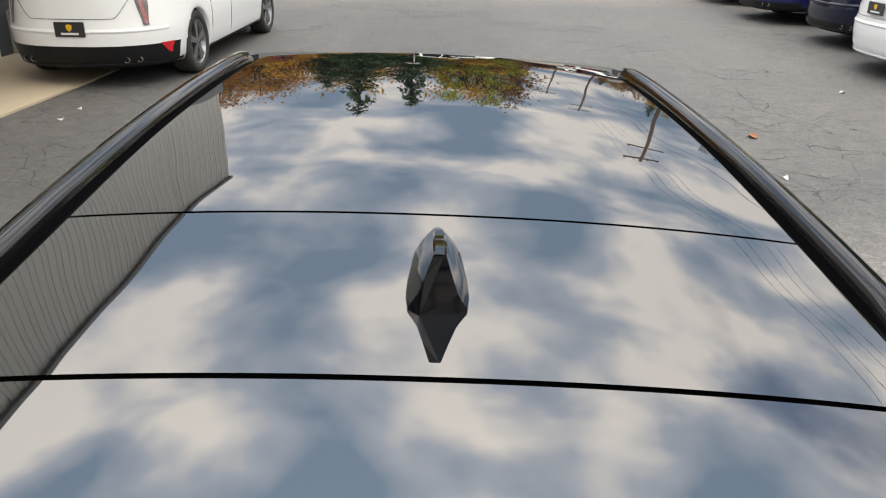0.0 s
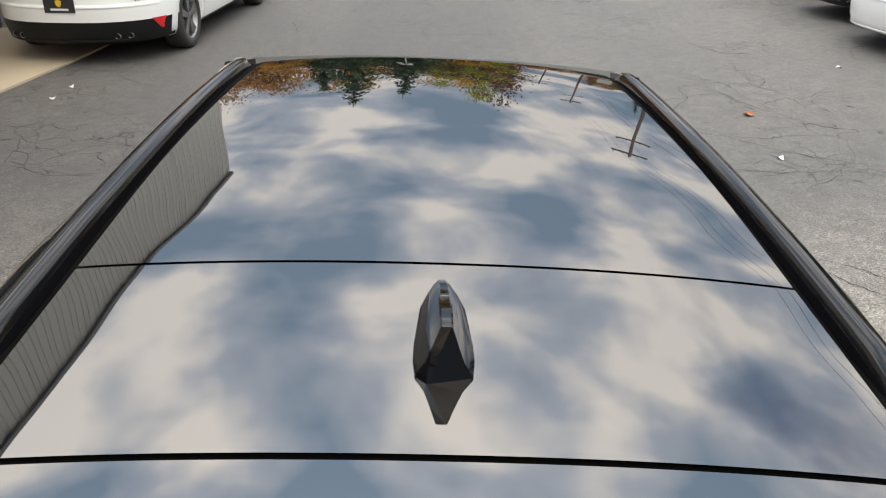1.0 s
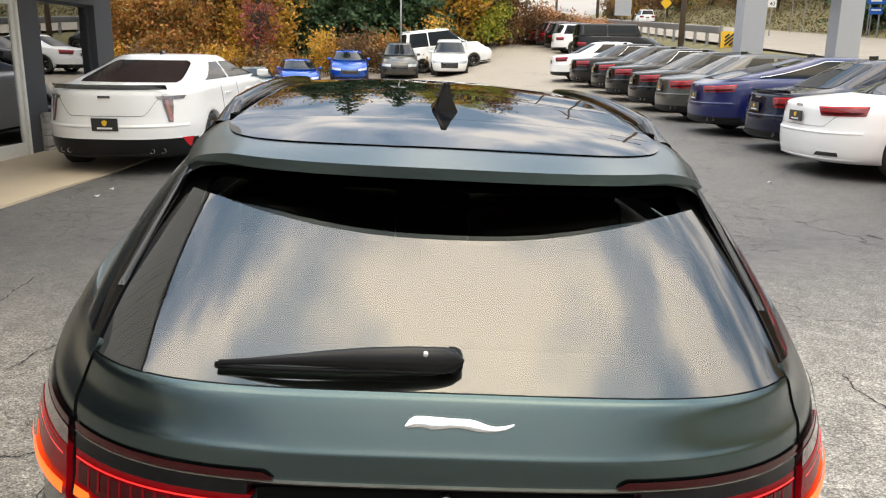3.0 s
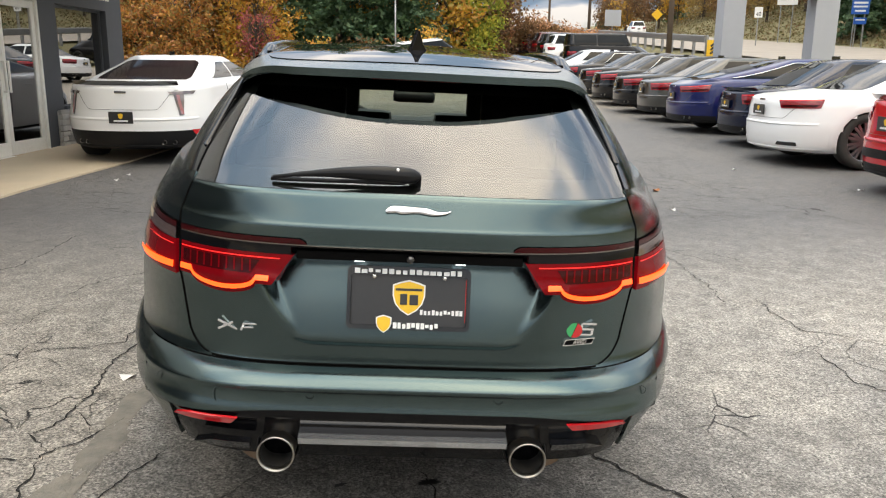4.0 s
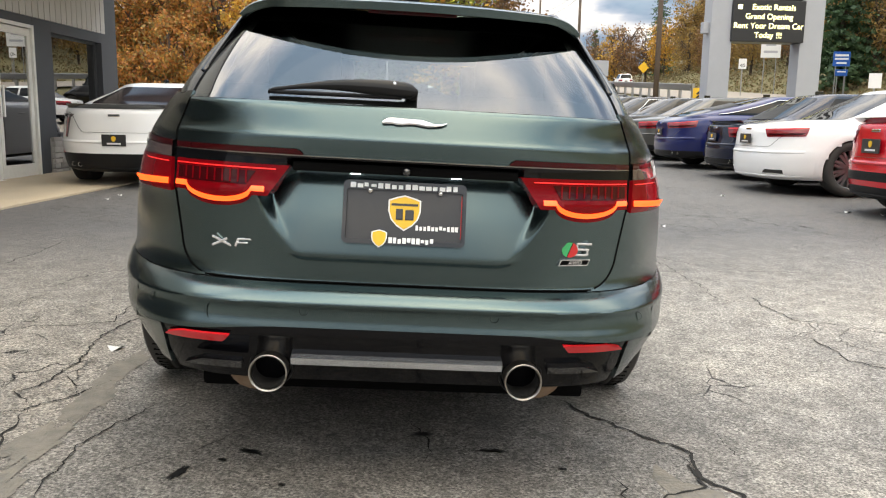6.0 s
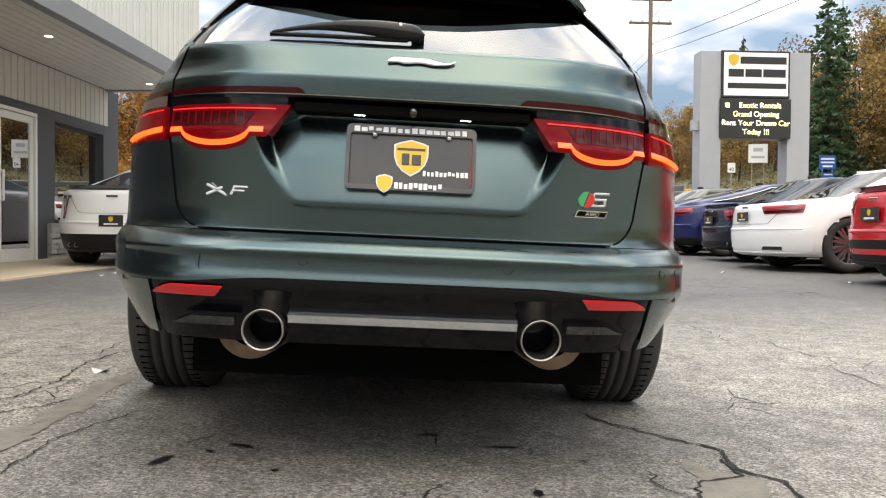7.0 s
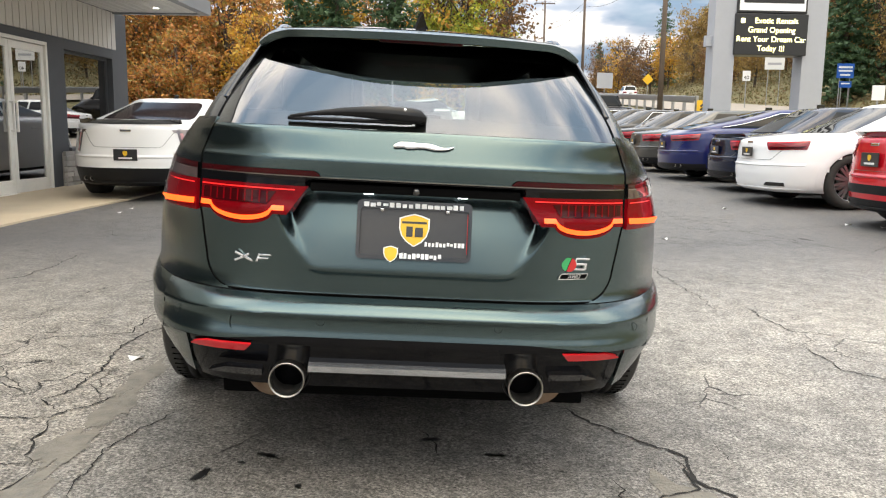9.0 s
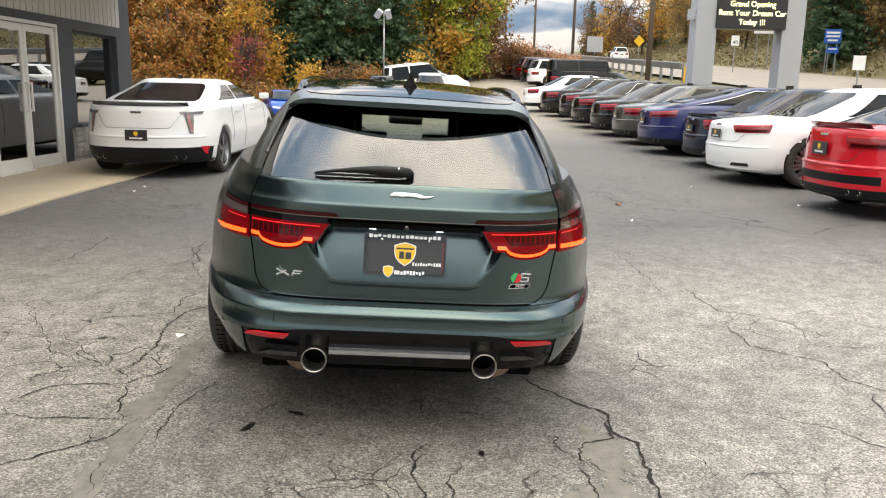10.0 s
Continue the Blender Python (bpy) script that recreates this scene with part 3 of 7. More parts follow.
# doors
door = thing("door_1", "double glazed entrance door in a pale aluminium frame", "door", "", FAC)
tagged(door, kind="structure")
part("frame", boxes([((-0.10, -1.78, GZ), (0.02, -1.73, 2.30)), ((-0.10, 0.03, GZ), (0.02, 0.08, 2.30)), ((-0.10, -1.73, 2.25), (0.02, 0.03, 2.30)), ((-0.12, -1.78, GZ - 0.02), (0.04, 0.08, GZ + 0.015))], 0.004), ALU, door)
for u0, u1, side in ((-1.725, -0.855, 1), (-0.845, 0.025, -1)):
    leaf = part("leaf", boxes([((-0.06, u0, GZ + 0.02), (-0.015, u0 + 0.075, 2.24)), ((-0.06, u1 - 0.075, GZ + 0.02), (-0.015, u1, 2.24)), ((-0.06, u0 + 0.075, 2.14), (-0.015, u1 - 0.075, 2.24)), ((-0.06, u0 + 0.075, GZ + 0.02), (-0.015, u1 - 0.075, GZ + 0.2))], 0.004), ALU, door)
    part("pane", boxes([((-0.04, u0 + 0.075, GZ + 0.2), (-0.034, u1 - 0.075, 2.14))]), SHOP_GLASS, leaf)
    hx = u1 - 0.04 if side > 0 else u0 + 0.04
    part("handle", boxes([((0.02, hx - 0.012, 1.0), (0.045, hx + 0.012, 1.42)), ((-0.015, hx - 0.012, 1.0), (0.03, hx + 0.012, 1.03)), ((-0.015, hx - 0.012, 1.39), (0.03, hx + 0.012, 1.42))], 0.005), ALU, leaf)
window = thing("window_1", "large dark-framed showroom window", "window", "", FAC)
tagged(window, kind="structure")
part("frame", boxes([((-0.16, 0.60, 0.72), (-0.10, 0.64, 2.26)), ((-0.16, 2.20, 0.72), (-0.10, 2.24, 2.26)), ((-0.16, 0.64, 2.22), (-0.10, 2.20, 2.26)), ((-0.16, 0.64, 0.72), (-0.10, 2.20, 0.77))], 0.004), CHAR, window)
part("pane", boxes([((-0.135, 0.64, 0.77), (-0.129, 2.20, 2.22))]), SHOP_GLASS, window)
floor_in = part("floor_showroom", boxes([((-9.0, U0 + 0.3, GZ - 0.1), (-0.3, U1 - 0.3, GZ))]), ROOM, None)
set_struct(floor_in, "dim showroom floor", "floor")
ceil_in = part("ceiling_showroom", boxes([((-9.0, U0 + 0.3, 3.1), (-0.3, U1 - 0.3, 3.2))]), ROOM, None)
set_struct(ceil_in, "dim showroom ceiling", "ceiling")
# stone plinth beside the column
plinth = part("wall_stone_plinth", boxes([((-0.1, 0.38, GZ - 0.1), (0.02, U1 - 0.05, 0.69))]), STONE, None)
set_struct(plinth, "stacked ledge-stone plinth under the window", "wall")
rs = random.Random(5)
stone_mes = [part("stone", boxes([((0.0, 0.0, 0.0), (rs.uniform(0.03, 0.06), w, h))], 0.008), STONE, plinth).data for w, h in ((0.30, 0.07), (0.20, 0.06), (0.26, 0.085), (0.16, 0.075))]
for o in [o for o in bpy.data.objects if o.name.split(".")[0] == "stone"]:
    bpy.data.objects.remove(o)
zz = GZ - 0.06
while zz < 0.66:
    uu, hh = 0.38, 0.0
    while uu < U1 - 0.2:
        k = rs.randrange(4)
        dims = ((0.30, 0.07), (0.20, 0.06), (0.26, 0.085), (0.16, 0.075))[k]
        o = new("stone", stone_mes[k])
        o.parent, o.location = plinth, (0.015 + rs.uniform(-0.008, 0.01), uu, zz + rs.uniform(-0.004, 0.004))
        uu += dims[0] + 0.006
        hh = max(hh, dims[1])
    zz += 0.08
# buff concrete apron in front of the shop
rows = []
for k in range(21):
    y = -12 + k * 1.13
    edge = -4.05 + 0.11 * (y - 5.2) + 0.03 * math.sin(y * 1.7)
    rows.append([(lerp(-7.5, edge, j / 6), y, terrain(lerp(-7.5, edge, j / 6), y) + 0.022) for j in range(7)])
apron = grid("pavement_apron", rows, CONCRETE, thick=0.03)
tagged(apron, "worn buff concrete apron along the shop front", "pavement", kind="structure")

# ---- the pylon sign ----
SIGN_GREY = mat("sign_grey", (0.40, 0.41, 0.44), 0.5, vary=0.15, scale=3)
SIGN_FACE = mat("sign_white_face", (0.80, 0.80, 0.80), 0.4, vary=0.08, scale=4, emit=(1, 1, 1), emit_strength=0.12)
SIGN_DARK = mat("sign_dark", (0.02, 0.02, 0.021), 0.4, vary=0.2, scale=8)
LED_TEXT = mat("led_text", (0.9, 0.9, 0.5), 0.5, emit=(1.0, 0.92, 0.42), emit_strength=2.2)
SX, SY = 8.55, 19.9
gz = terrain(10, SY)
pylon = thing("pylon_sign", "tall grey two-post pylon sign with white panel and lit message board", "sign", "", pose(SX, SY, 0))
for x0, x1 in ((0, 0.61), (2.56, 3.21)):
    part("post", boxes([((x0, 0, gz - 0.1), (x1, 0.55, 5.84))], 0.01), SIGN_GREY, pylon)
panel = part("upper_panel", boxes([((0.59, -0.06, 4.52), (2.58, 0.5, 5.86))], 0.02), SIGN_DARK, pylon, "white panel in a dark frame")
part("face", boxes([((0.65, -0.075, 4.58), (2.52, -0.06, 5.80))]), SIGN_FACE, panel)
board = part("message_board", boxes([((0.56, -0.08, 3.37), (2.62, 0.48, 4.50))], 0.02), SIGN_DARK, pylon, "black lit message board")
UPR = lambda x, y, z: pose(x, y, z, 90, 0, 0)
for body, z in (("Exotic Rentals", 4.30), ("Grand Opening", 4.05), ("Rent Your Dream Car", 3.80), ("Today !!!", 3.55)):
    words = [letters("word", w, 0.215, LED_TEXT, board, UPR(0, -0.084, z), 0.002, "LEFT") for w in body.split()]
    wide = [max(v.co.x for v in o.data.vertices) for o in words]
    x_ = 1.59 + (0.12 if "Exotic" in body else 0) - (sum(wide) + 0.07 * (len(wide) - 1)) / 2
    for o, w in zip(words, wide):
        o.matrix_basis = UPR(x_, -0.084, z)
        x_ += w + 0.07
part("text_bar", boxes([((0.70, -0.09, 4.24), (0.82, -0.082, 4.36))]), LED_TEXT, board)


def shield_mesh(w, h, d=0.004):
    """A plain heater shield."""
    bm = bmesh.new()
    outline_pts = [(0, h * 0.5), (-w * 0.30, h * 0.43), (-w * 0.5, h * 0.36), (-w * 0.5, h * 0.05), (-w * 0.42, -h * 0.18), (-w * 0.25, -h * 0.36), (0, -h * 0.5)]
    outline_pts += [(-x, z) for x, z in outline_pts[-2:0:-1]]
    vs = [bm.verts.new((x, 0, z)) for x, z in outline_pts]
    f = bm.faces.new(vs)
    r = bmesh.ops.extrude_face_region(bm, geom=[f])
    bmesh.ops.translate(bm, vec=(0, -d, 0), verts=[v for v in r["geom"] if isinstance(v, bmesh.types.BMVert)])
    bmesh.ops.recalc_face_normals(bm, faces=bm.faces[:])
    return bm


o = part("emblem", shield_mesh(0.30, 0.34, 0.012), YELLOW, panel)
o.location = (0.92, -0.076, 5.58)
bars = lambda x0, x1, z, h: ((x0, -0.084, z - h / 2), (x1, -0.0745, z + h / 2))
for k, (x0, x1, z, h) in enumerate(((1.12, 2.46, 5.58, 0.20), (0.78, 1.22, 5.22, 0.22), (1.27, 1.74, 5.22, 0.22), (1.79, 2.44, 5.22, 0.22), (0.76, 2.46, 4.86, 0.15))):
    part("text_bar", boxes([bars(x0, x1, z, h)]), SIGN_DARK, panel)
part("junction_box", boxes([((-0.18, 0.1, 3.6), (0.0, 0.3, 3.9))], 0.01), SIGN_GREY, pylon)


# ---- cars ----
def outline(yr, yf, w, dr, df, p, n_end=13, n_side=96, pf=2.4):
    """Plan outline, anticlockwise from the rear's left end: rear, right side, front, left side."""
    pts = []
    for k in range(2 * n_end - 1):
        a = (k / (n_end - 1) - 1) * math.pi / 2
        pts.append((w * math.copysign(abs(math.sin(a)) ** (2 / p), a), yr + dr * (1 - abs(math.cos(a)))))
    y0, y1 = yr + dr, yf - df
    for k in range(1, n_side):
        pts.append((w, lerp(y0, y1, k / n_side)))
    for k in range(2 * n_end - 1):
        a = (1 - k / (n_end - 1)) * math.pi / 2
        pts.append((w * math.copysign(abs(math.sin(a)) ** (2 / pf), a), yf - df * (1 - abs(math.cos(a)))))
    for k in range(1, n_side):
        pts.append((-w, lerp(y1, y0, k / n_side)))
    return pts


LENS_CLEAR = mat("smoked_red_lens", (0.42, 0.10, 0.11), 0.08, 0.1, vary=0.6, scale=18, second=(0.45, 0.36, 0.36), coat=1.0)
SMOKED = mat("smoked_lens", (0.30, 0.27, 0.27), 0.06, 0.3, vary=0.8, scale=14, second=(0.08, 0.05, 0.05), coat=1.0)
TAIL_RED = mat("red_tail_lens", (0.22, 0.005, 0.010), 0.08, vary=0.4, scale=30, coat=0.5)
RIM_DARK = mat("dark_alloy", (0.05, 0.05, 0.052), 0.35, 0.7, vary=0.2, scale=20)
HEAD_LENS = mat("head_lamp_lens", (0.55, 0.57, 0.6), 0.08, 0.2, vary=0.4, scale=20, coat=1.0)
CAR_WINDOW = mat("dark_car_window", (0.008, 0.009, 0.010), 0.02, vary=0.3, scale=3, spec=0.22)

DULL_WINDOW = mat("shaded_car_window", (0.012, 0.012, 0.012), 0.08, vary=0.5, scale=2, second=(0.05, 0.02, 0.02), spec=0.05)


def wheel(parent, x, y, r, width, rim=RIM_DARK, spokes=5, steer=0.0, tread=False):
    """Tyre, rim with spokes and hub; x is the outer face's side."""
    s = 1 if x > 0 else -1
    e = new("wheel")
    e.empty_display_size, e.parent = 0.1, parent
    e.matrix_basis = pose(x, y, r, 0, 0, steer)
    w = width
    prof = [(-s * w, r * 0.66), (-s * w, r * 0.9), (-s * w * 0.93, r * 0.975), (-s * w * 0.78, r), (-s * w * 0.22, r), (-s * w * 0.07, r * 0.975), (0, r * 0.9), (-s * 0.008, r * 0.70), (-s * 0.03, r * 0.68)]
    if tread:
        # four grooves round the tread
        dip = []
        for g_ in (0.30, 0.43, 0.57, 0.70):
            dip += [(-s * w * (1 - g_ + 0.019), r), (-s * w * (1 - g_ + 0.017), r - 0.008), (-s * w * (1 - g_ - 0.017), r - 0.008), (-s * w * (1 - g_ - 0.019), r)]
        prof = prof[:4] + dip + prof[4:]
    lathe("tyre", prof, RUBBER, e, "x", 64)
    if tread:
        # cross cuts on both shoulders
        bm = bmesh.new()
        for k in range(72):
            for a0, a1 in ((0.15, 0.28), (0.72, 0.85)):
                box(bm, (-s * w * a1 if s > 0 else -s * w * a0, -0.0022, r - 0.012), (-s * w * a0 if s > 0 else -s * w * a1, 0.0022, r + 0.0006), 0, Matrix.Rotation(2 * math.pi * k / 72, 4, "X"))
        tagged(part("tread_cut", bm, DARK, e), kind="stuff")
    rimp = lathe("rim", [(-s * 0.012, r * 0.70), (-s * 0.02, r * 0.67), (-s * 0.10, r * 0.63), (-s * w * 0.8, r * 0.62)], rim, e, "x", 40)
    lathe("brake_disc", [(-s * 0.12, 0.02), (-s * 0.12, r * 0.45), (-s * 0.14, r * 0.45)], PIPE, e, "x", 24)
    bm = bmesh.new()
    for k in range(spokes):
        for dlt in (-0.13, 0.13):
            a = 2 * math.pi * k / spokes
            m = Matrix.Rotation(a, 4, "X") @ pose(0, 0, 0, math.degrees(dlt) * 0.9, 0, 0)
            box(bm, (-0.055 if s > 0 else 0.02, -0.018, r * 0.08), (-0.02 if s > 0 else 0.055, 0.018, r * 0.67), 0.004, m)
    part("spokes", bm, rim, rimp)
    lathe("hub", [(-s * 0.02, 0.0), (-s * 0.02, r * 0.12), (-s * 0.05, r * 0.16), (-s * 0.07, r * 0.16)], rim, rimp, "x", 16)
    return e


RIM_CUT = mat("machined_alloy", (0.30, 0.30, 0.31), 0.3, 0.85, vary=0.3, scale=12, second=(0.10, 0.10, 0.10))


def car(name, label, m, paint, L=4.9, W=0.93, H=1.43, belt=0.98, yb=0.75, yr=1.55, yf=2.95, yw=3.95, wb=(1.05, 3.95), R=0.345, group="",
        trunk_lip=False, light=(0.74, 0.92, 0.42), light_mat=None, rim=RIM_DARK, spokes=5, suv=False, plate=True, dual=True, facing=False, chrome_line=False, detail=True,
        roof_rails=False, low=0.32, plate_z=0.74, pr=2.7, dr=0.8, light_y=0.42, corner_red=False, slots=False, mesh_band=False, pane=CAR_WINDOW, drop=0.085, dip=0.20):
    """A parked car. y runs from its tail (0) to its nose (L); sizes in metres."""
    root = thing(name, label, "car", group, m)
    nose = 0.72
    S = [(0.20, 0.13, L - 0.20, 0.90), (0.225, 0.065, L - 0.12, 0.94), (0.25, 0.040, L - 0.08, 0.958), (0.29, 0.024, L - 0.05, 0.97), (0.34, 0.014, L - 0.03, 0.98), (0.40, 0.006, L - 0.01, 0.987), (0.44, 0.0, L, 0.99), (0.50, 0.0, L, 0.997),
         (0.56, 0.0, L, 1.0), (0.62, 0.012, L - 0.01, 1.0), (0.68, 0.022, L - 0.03, 0.995)]
    lo, hi = light[0], light[1]
    top = belt
    lo_s = max(lo, 0.72)
    S += [(lo_s, 0.028, L - 0.06, 0.99), (lerp(lo_s, hi, 0.5), 0.03, L - 0.14, 0.975), (hi, 0.045, L - 0.34, 0.955)]
    if suv:
        S += [(top - 0.02, 0.06, L - 0.75, 0.965), (top + 0.01, 0.07, L - 1.05, 0.955)]
    else:
        S += [(top - 0.03, 0.050, L - 0.62, 0.945), (top - 0.008, 0.070, L - 0.8, 0.925), (top + 0.004, 0.14, L - 1.0, 0.90)]
    nb = len(S)
    g0 = top + (0.02 if suv else 0.03)
    green = []
    for k in range(9):
        f = k / 8
        z = lerp(g0, H - 0.045, f)
        green.append((z, lerp(yb, yr, f ** (0.8 if suv else 0.88)), lerp(yw, yf, f ** 0.9), lerp(0.835, 0.635, f ** 1.2)))
    green += [(H - 0.02, yr + 0.09, yf - 0.09, 0.585), (H - 0.004, yr + 0.22, yf - 0.22, 0.46), (H, yr + 0.42, yf - 0.42, 0.24)]
    levels = S + green
    rows = []
    for i, (z, a, b, w) in enumerate(levels):
        if i < nb:
            dr_, df, p = dr, 0.9, pr
        else:
            dr_, df, p = min(0.34, (b - a) * 0.2), min(0.35, (b - a) * 0.2), 3.4
        o = outline(a, b, W * w, dr_, df, p)
        rows.append([(x, y, z) for x, y in o])
    n = len(rows[0])
    verts = [p for r in rows for p in r]
    groups = {}
    for i in range(len(rows) - 1):
        z0, z1 = levels[i][0], levels[i + 1][0]
        for j in range(n):
            a, b = i * n + j, i * n + (j + 1) % n
            q = (a, b, b + n, a + n)
            c = [sum(verts[v][k] for v in q) / 4 for k in range(3)]
            key = "body"
            if i < nb - 1:
                if mesh_band and 0.40 < c[2] < 0.52 and c[1] < 0.30:
                    key = "mesh_band"
                elif c[2] < low and c[1] < 0.6 and not facing:
                    key = "lower_bumper"
                elif facing and 0.62 < c[2] < 0.74 and c[1] > L - 0.55 and abs(c[0]) > 0.45:
                    key = "head_right" if c[0] > 0 else "head_left"
                elif facing and 0.40 < c[2] < 0.7 and c[1] > L - 0.25 and abs(c[0]) < 0.42:
                    key = "grille"
                elif c[2] < min(0.27, low):
                    key = "lower_bumper"
                for yy in wb:
                    if abs(c[0]) > 0.6 * W and (c[1] - yy) ** 2 + (c[2] - R) ** 2 < (R + 0.055) ** 2:
                        key = None
            if key:
                groups.setdefault(key, []).append(q)
    mats = {"body": paint, "rear_window": CAR_WINDOW, "windscreen": CAR_WINDOW, "side_window": CAR_WINDOW, "tail_light_right": light_mat or RED_LENS, "tail_light_left": light_mat or RED_LENS,
            "lower_bumper": BLACK_PLASTIC, "head_right": HEAD_LENS, "head_left": HEAD_LENS, "grille": BLACK_GLOSS, "mesh_band": BLACK_PLASTIC}
    for key, fs in groups.items():
        if key.startswith("side_window"):
            mats[key] = CAR_WINDOW
        used = sorted({v for f in fs for v in f})
        re_ = {v: k for k, v in enumerate(used)}
        nm = "side_window" if key.startswith("side_window") else key.rsplit("_", 1)[0] if key.endswith(("right", "left")) else key
        nm = {"head": "head_light"}.get(nm, nm)
        link_mesh(nm, [verts[v] for v in used], [tuple(re_[v] for v in f) for f in fs], mats[key], root)
    # roof's closing patch, floor and wheel wells
    last = (len(rows) - 1) * n
    link_mesh("roof_panel", verts[last:], [tuple(range(n))], paint, root, False)
    part("underbody", boxes([((-W * 0.72, 0.62, 0.19), (W * 0.72, L - 0.75, 0.45)), ((-W * 0.5, 0.35, 0.22), (W * 0.5, 0.7, 0.4)), ((-W * 0.6, 0.5, 0.3), (W * 0.6, L - 0.6, 0.85))]), DARK, root)
    def flank_x(y, z):
        """Half width of the body at a length and height."""
        w_ = W * curve_at([(q[0], q[3]) for q in S], z)
        d0 = y - curve_at([(q[0], q[1]) for q in S], z)
        d1 = curve_at([(q[0], q[2]) for q in S], z) - y
        if d0 < dr:
            return w_ * max(0.0, 1 - max(0.0, 1 - d0 / dr) ** 2) ** (1 / pr)
        if d1 < 0.9:
            return w_ * max(0.0, 1 - max(0.0, 1 - d1 / 0.9) ** 2) ** (1 / 2.4)
        return w_

    SA, SB, SW = ([(q[0], q[k]) for q in S] for k in (1, 2, 3))
    GA, GB, GW = ([(q[0], q[k]) for q in green] for k in (1, 2, 3))

    def tail_pt(x, z, out=0.0, glass_=False):
        """Point of the tail, or of the rear screen, at a sideways place and height."""
        ta, tb, tw = (GA, GB, GW) if glass_ else (SA, SB, SW)
        a_, b_ = curve_at(ta, z), curve_at(tb, z)
        d_, p_ = (min(0.34, (b_ - a_) * 0.2), 3.4) if glass_ else (dr, pr)
        sn = min(0.9999, abs(x) / (W * curve_at(tw, z))) ** (p_ / 2)
        return (x, a_ + d_ * (1 - math.sqrt(1 - sn * sn)) - out, z + (out * 0.8 if glass_ else 0.0))

    def nose_pt(x, z, out):
        a_, b_ = curve_at(GA, z), curve_at(GB, z)
        sn = min(0.9999, abs(x) / (W * curve_at(GW, z))) ** 1.2
        return (x, b_ - min(0.35, (b_ - a_) * 0.2) * (1 - math.sqrt(1 - sn * sn)) + out, z + out)

    def cheek(s, y, z, out=0.0):
        """Point of the side windows' surface."""
        a_, b_ = curve_at(GA, z), curve_at(GB, z)
        w_ = W * curve_at(GW, z)
        for d, p_ in ((y - a_, 3.4), (b_ - y, 2.4)):
            e_ = min(0.34, (b_ - a_) * 0.2)
            if d < e_:
                w_ = w_ * max(0.0, 1 - max(0.0, 1 - d / e_) ** 2) ** (1 / p_)
        return (s * (w_ + out), y, z + out * 0.5)

    top_g = H - 0.045
    # rear screen with a dark printed border, windscreen, side windows
    z0_, z1_ = g0 + (0.05 if suv else 0.012), top_g - 0.03
    wide = 0.86 if suv else 0.80
    for nm, mt, gr, o_ in (("rear_window", pane, 0.0, 0.004),):
        rows_ = []
        for f in lin(0, 1, 12):
            z = lerp(z0_, z1_, f)
            rnd = 1 - 0.10 * max(0.0, (f - 0.85) / 0.15) ** 2 - 0.05 * max(0.0, (0.12 - f) / 0.12) ** 2
            rows_.append([tail_pt(W * curve_at(GW, z) * wide * rnd * t, z, o_, True) for t in lin(-1, 1, 25)])
        grid(nm, rows_, mt, root)
    grid("windscreen", [[nose_pt(W * curve_at(GW, z) * 0.9 * t, z, 0.004) for t in lin(-1, 1, 21)] for z in lin(g0 + 0.02, top_g - 0.03, 8)], CAR_WINDOW, root, flip=True)
    mid_ = lerp(yr, yf, 0.42) + 0.1
    zs_w = lin(g0 + 0.012, top_g - 0.050, 12)
    span = lambda f: (lerp(yb + (0.62 if not suv else 0.30), yr + (0.20 if not suv else 0.22), f ** 0.75), lerp(yw - 0.22, yf - 0.10, f ** 1.15))
    for sx in (-1, 1):
        for fr in (0, 1):
            rows_ = []
            for k, z in enumerate(zs_w):
                ya, yc_ = span(k / 11)
                lo_y, hi_y = (ya, max(ya + 0.02, mid_ - 0.035)) if fr == 0 else (min(mid_ + 0.035, yc_ - 0.02), yc_)
                rows_.append([cheek(sx, lerp(lo_y, hi_y, t), z, 0.004) for t in lin(0, 1, 17)])
            grid("side_window", rows_, CAR_WINDOW, root, flip=sx < 0)
        if chrome_line:
            rim_ = [cheek(sx, span(k / 11)[0], zs_w[k], 0.008) for k in range(12)] + [cheek(sx, lerp(span(1)[0], span(1)[1], t), zs_w[-1] + 0.006, 0.008) for t in lin(0.06, 0.94, 10)] + [cheek(sx, span(k / 11)[1], zs_w[k], 0.008) for k in range(11, -1, -1)]
            tube("window_trim", rim_, 0.011, CHROME, root, 6)
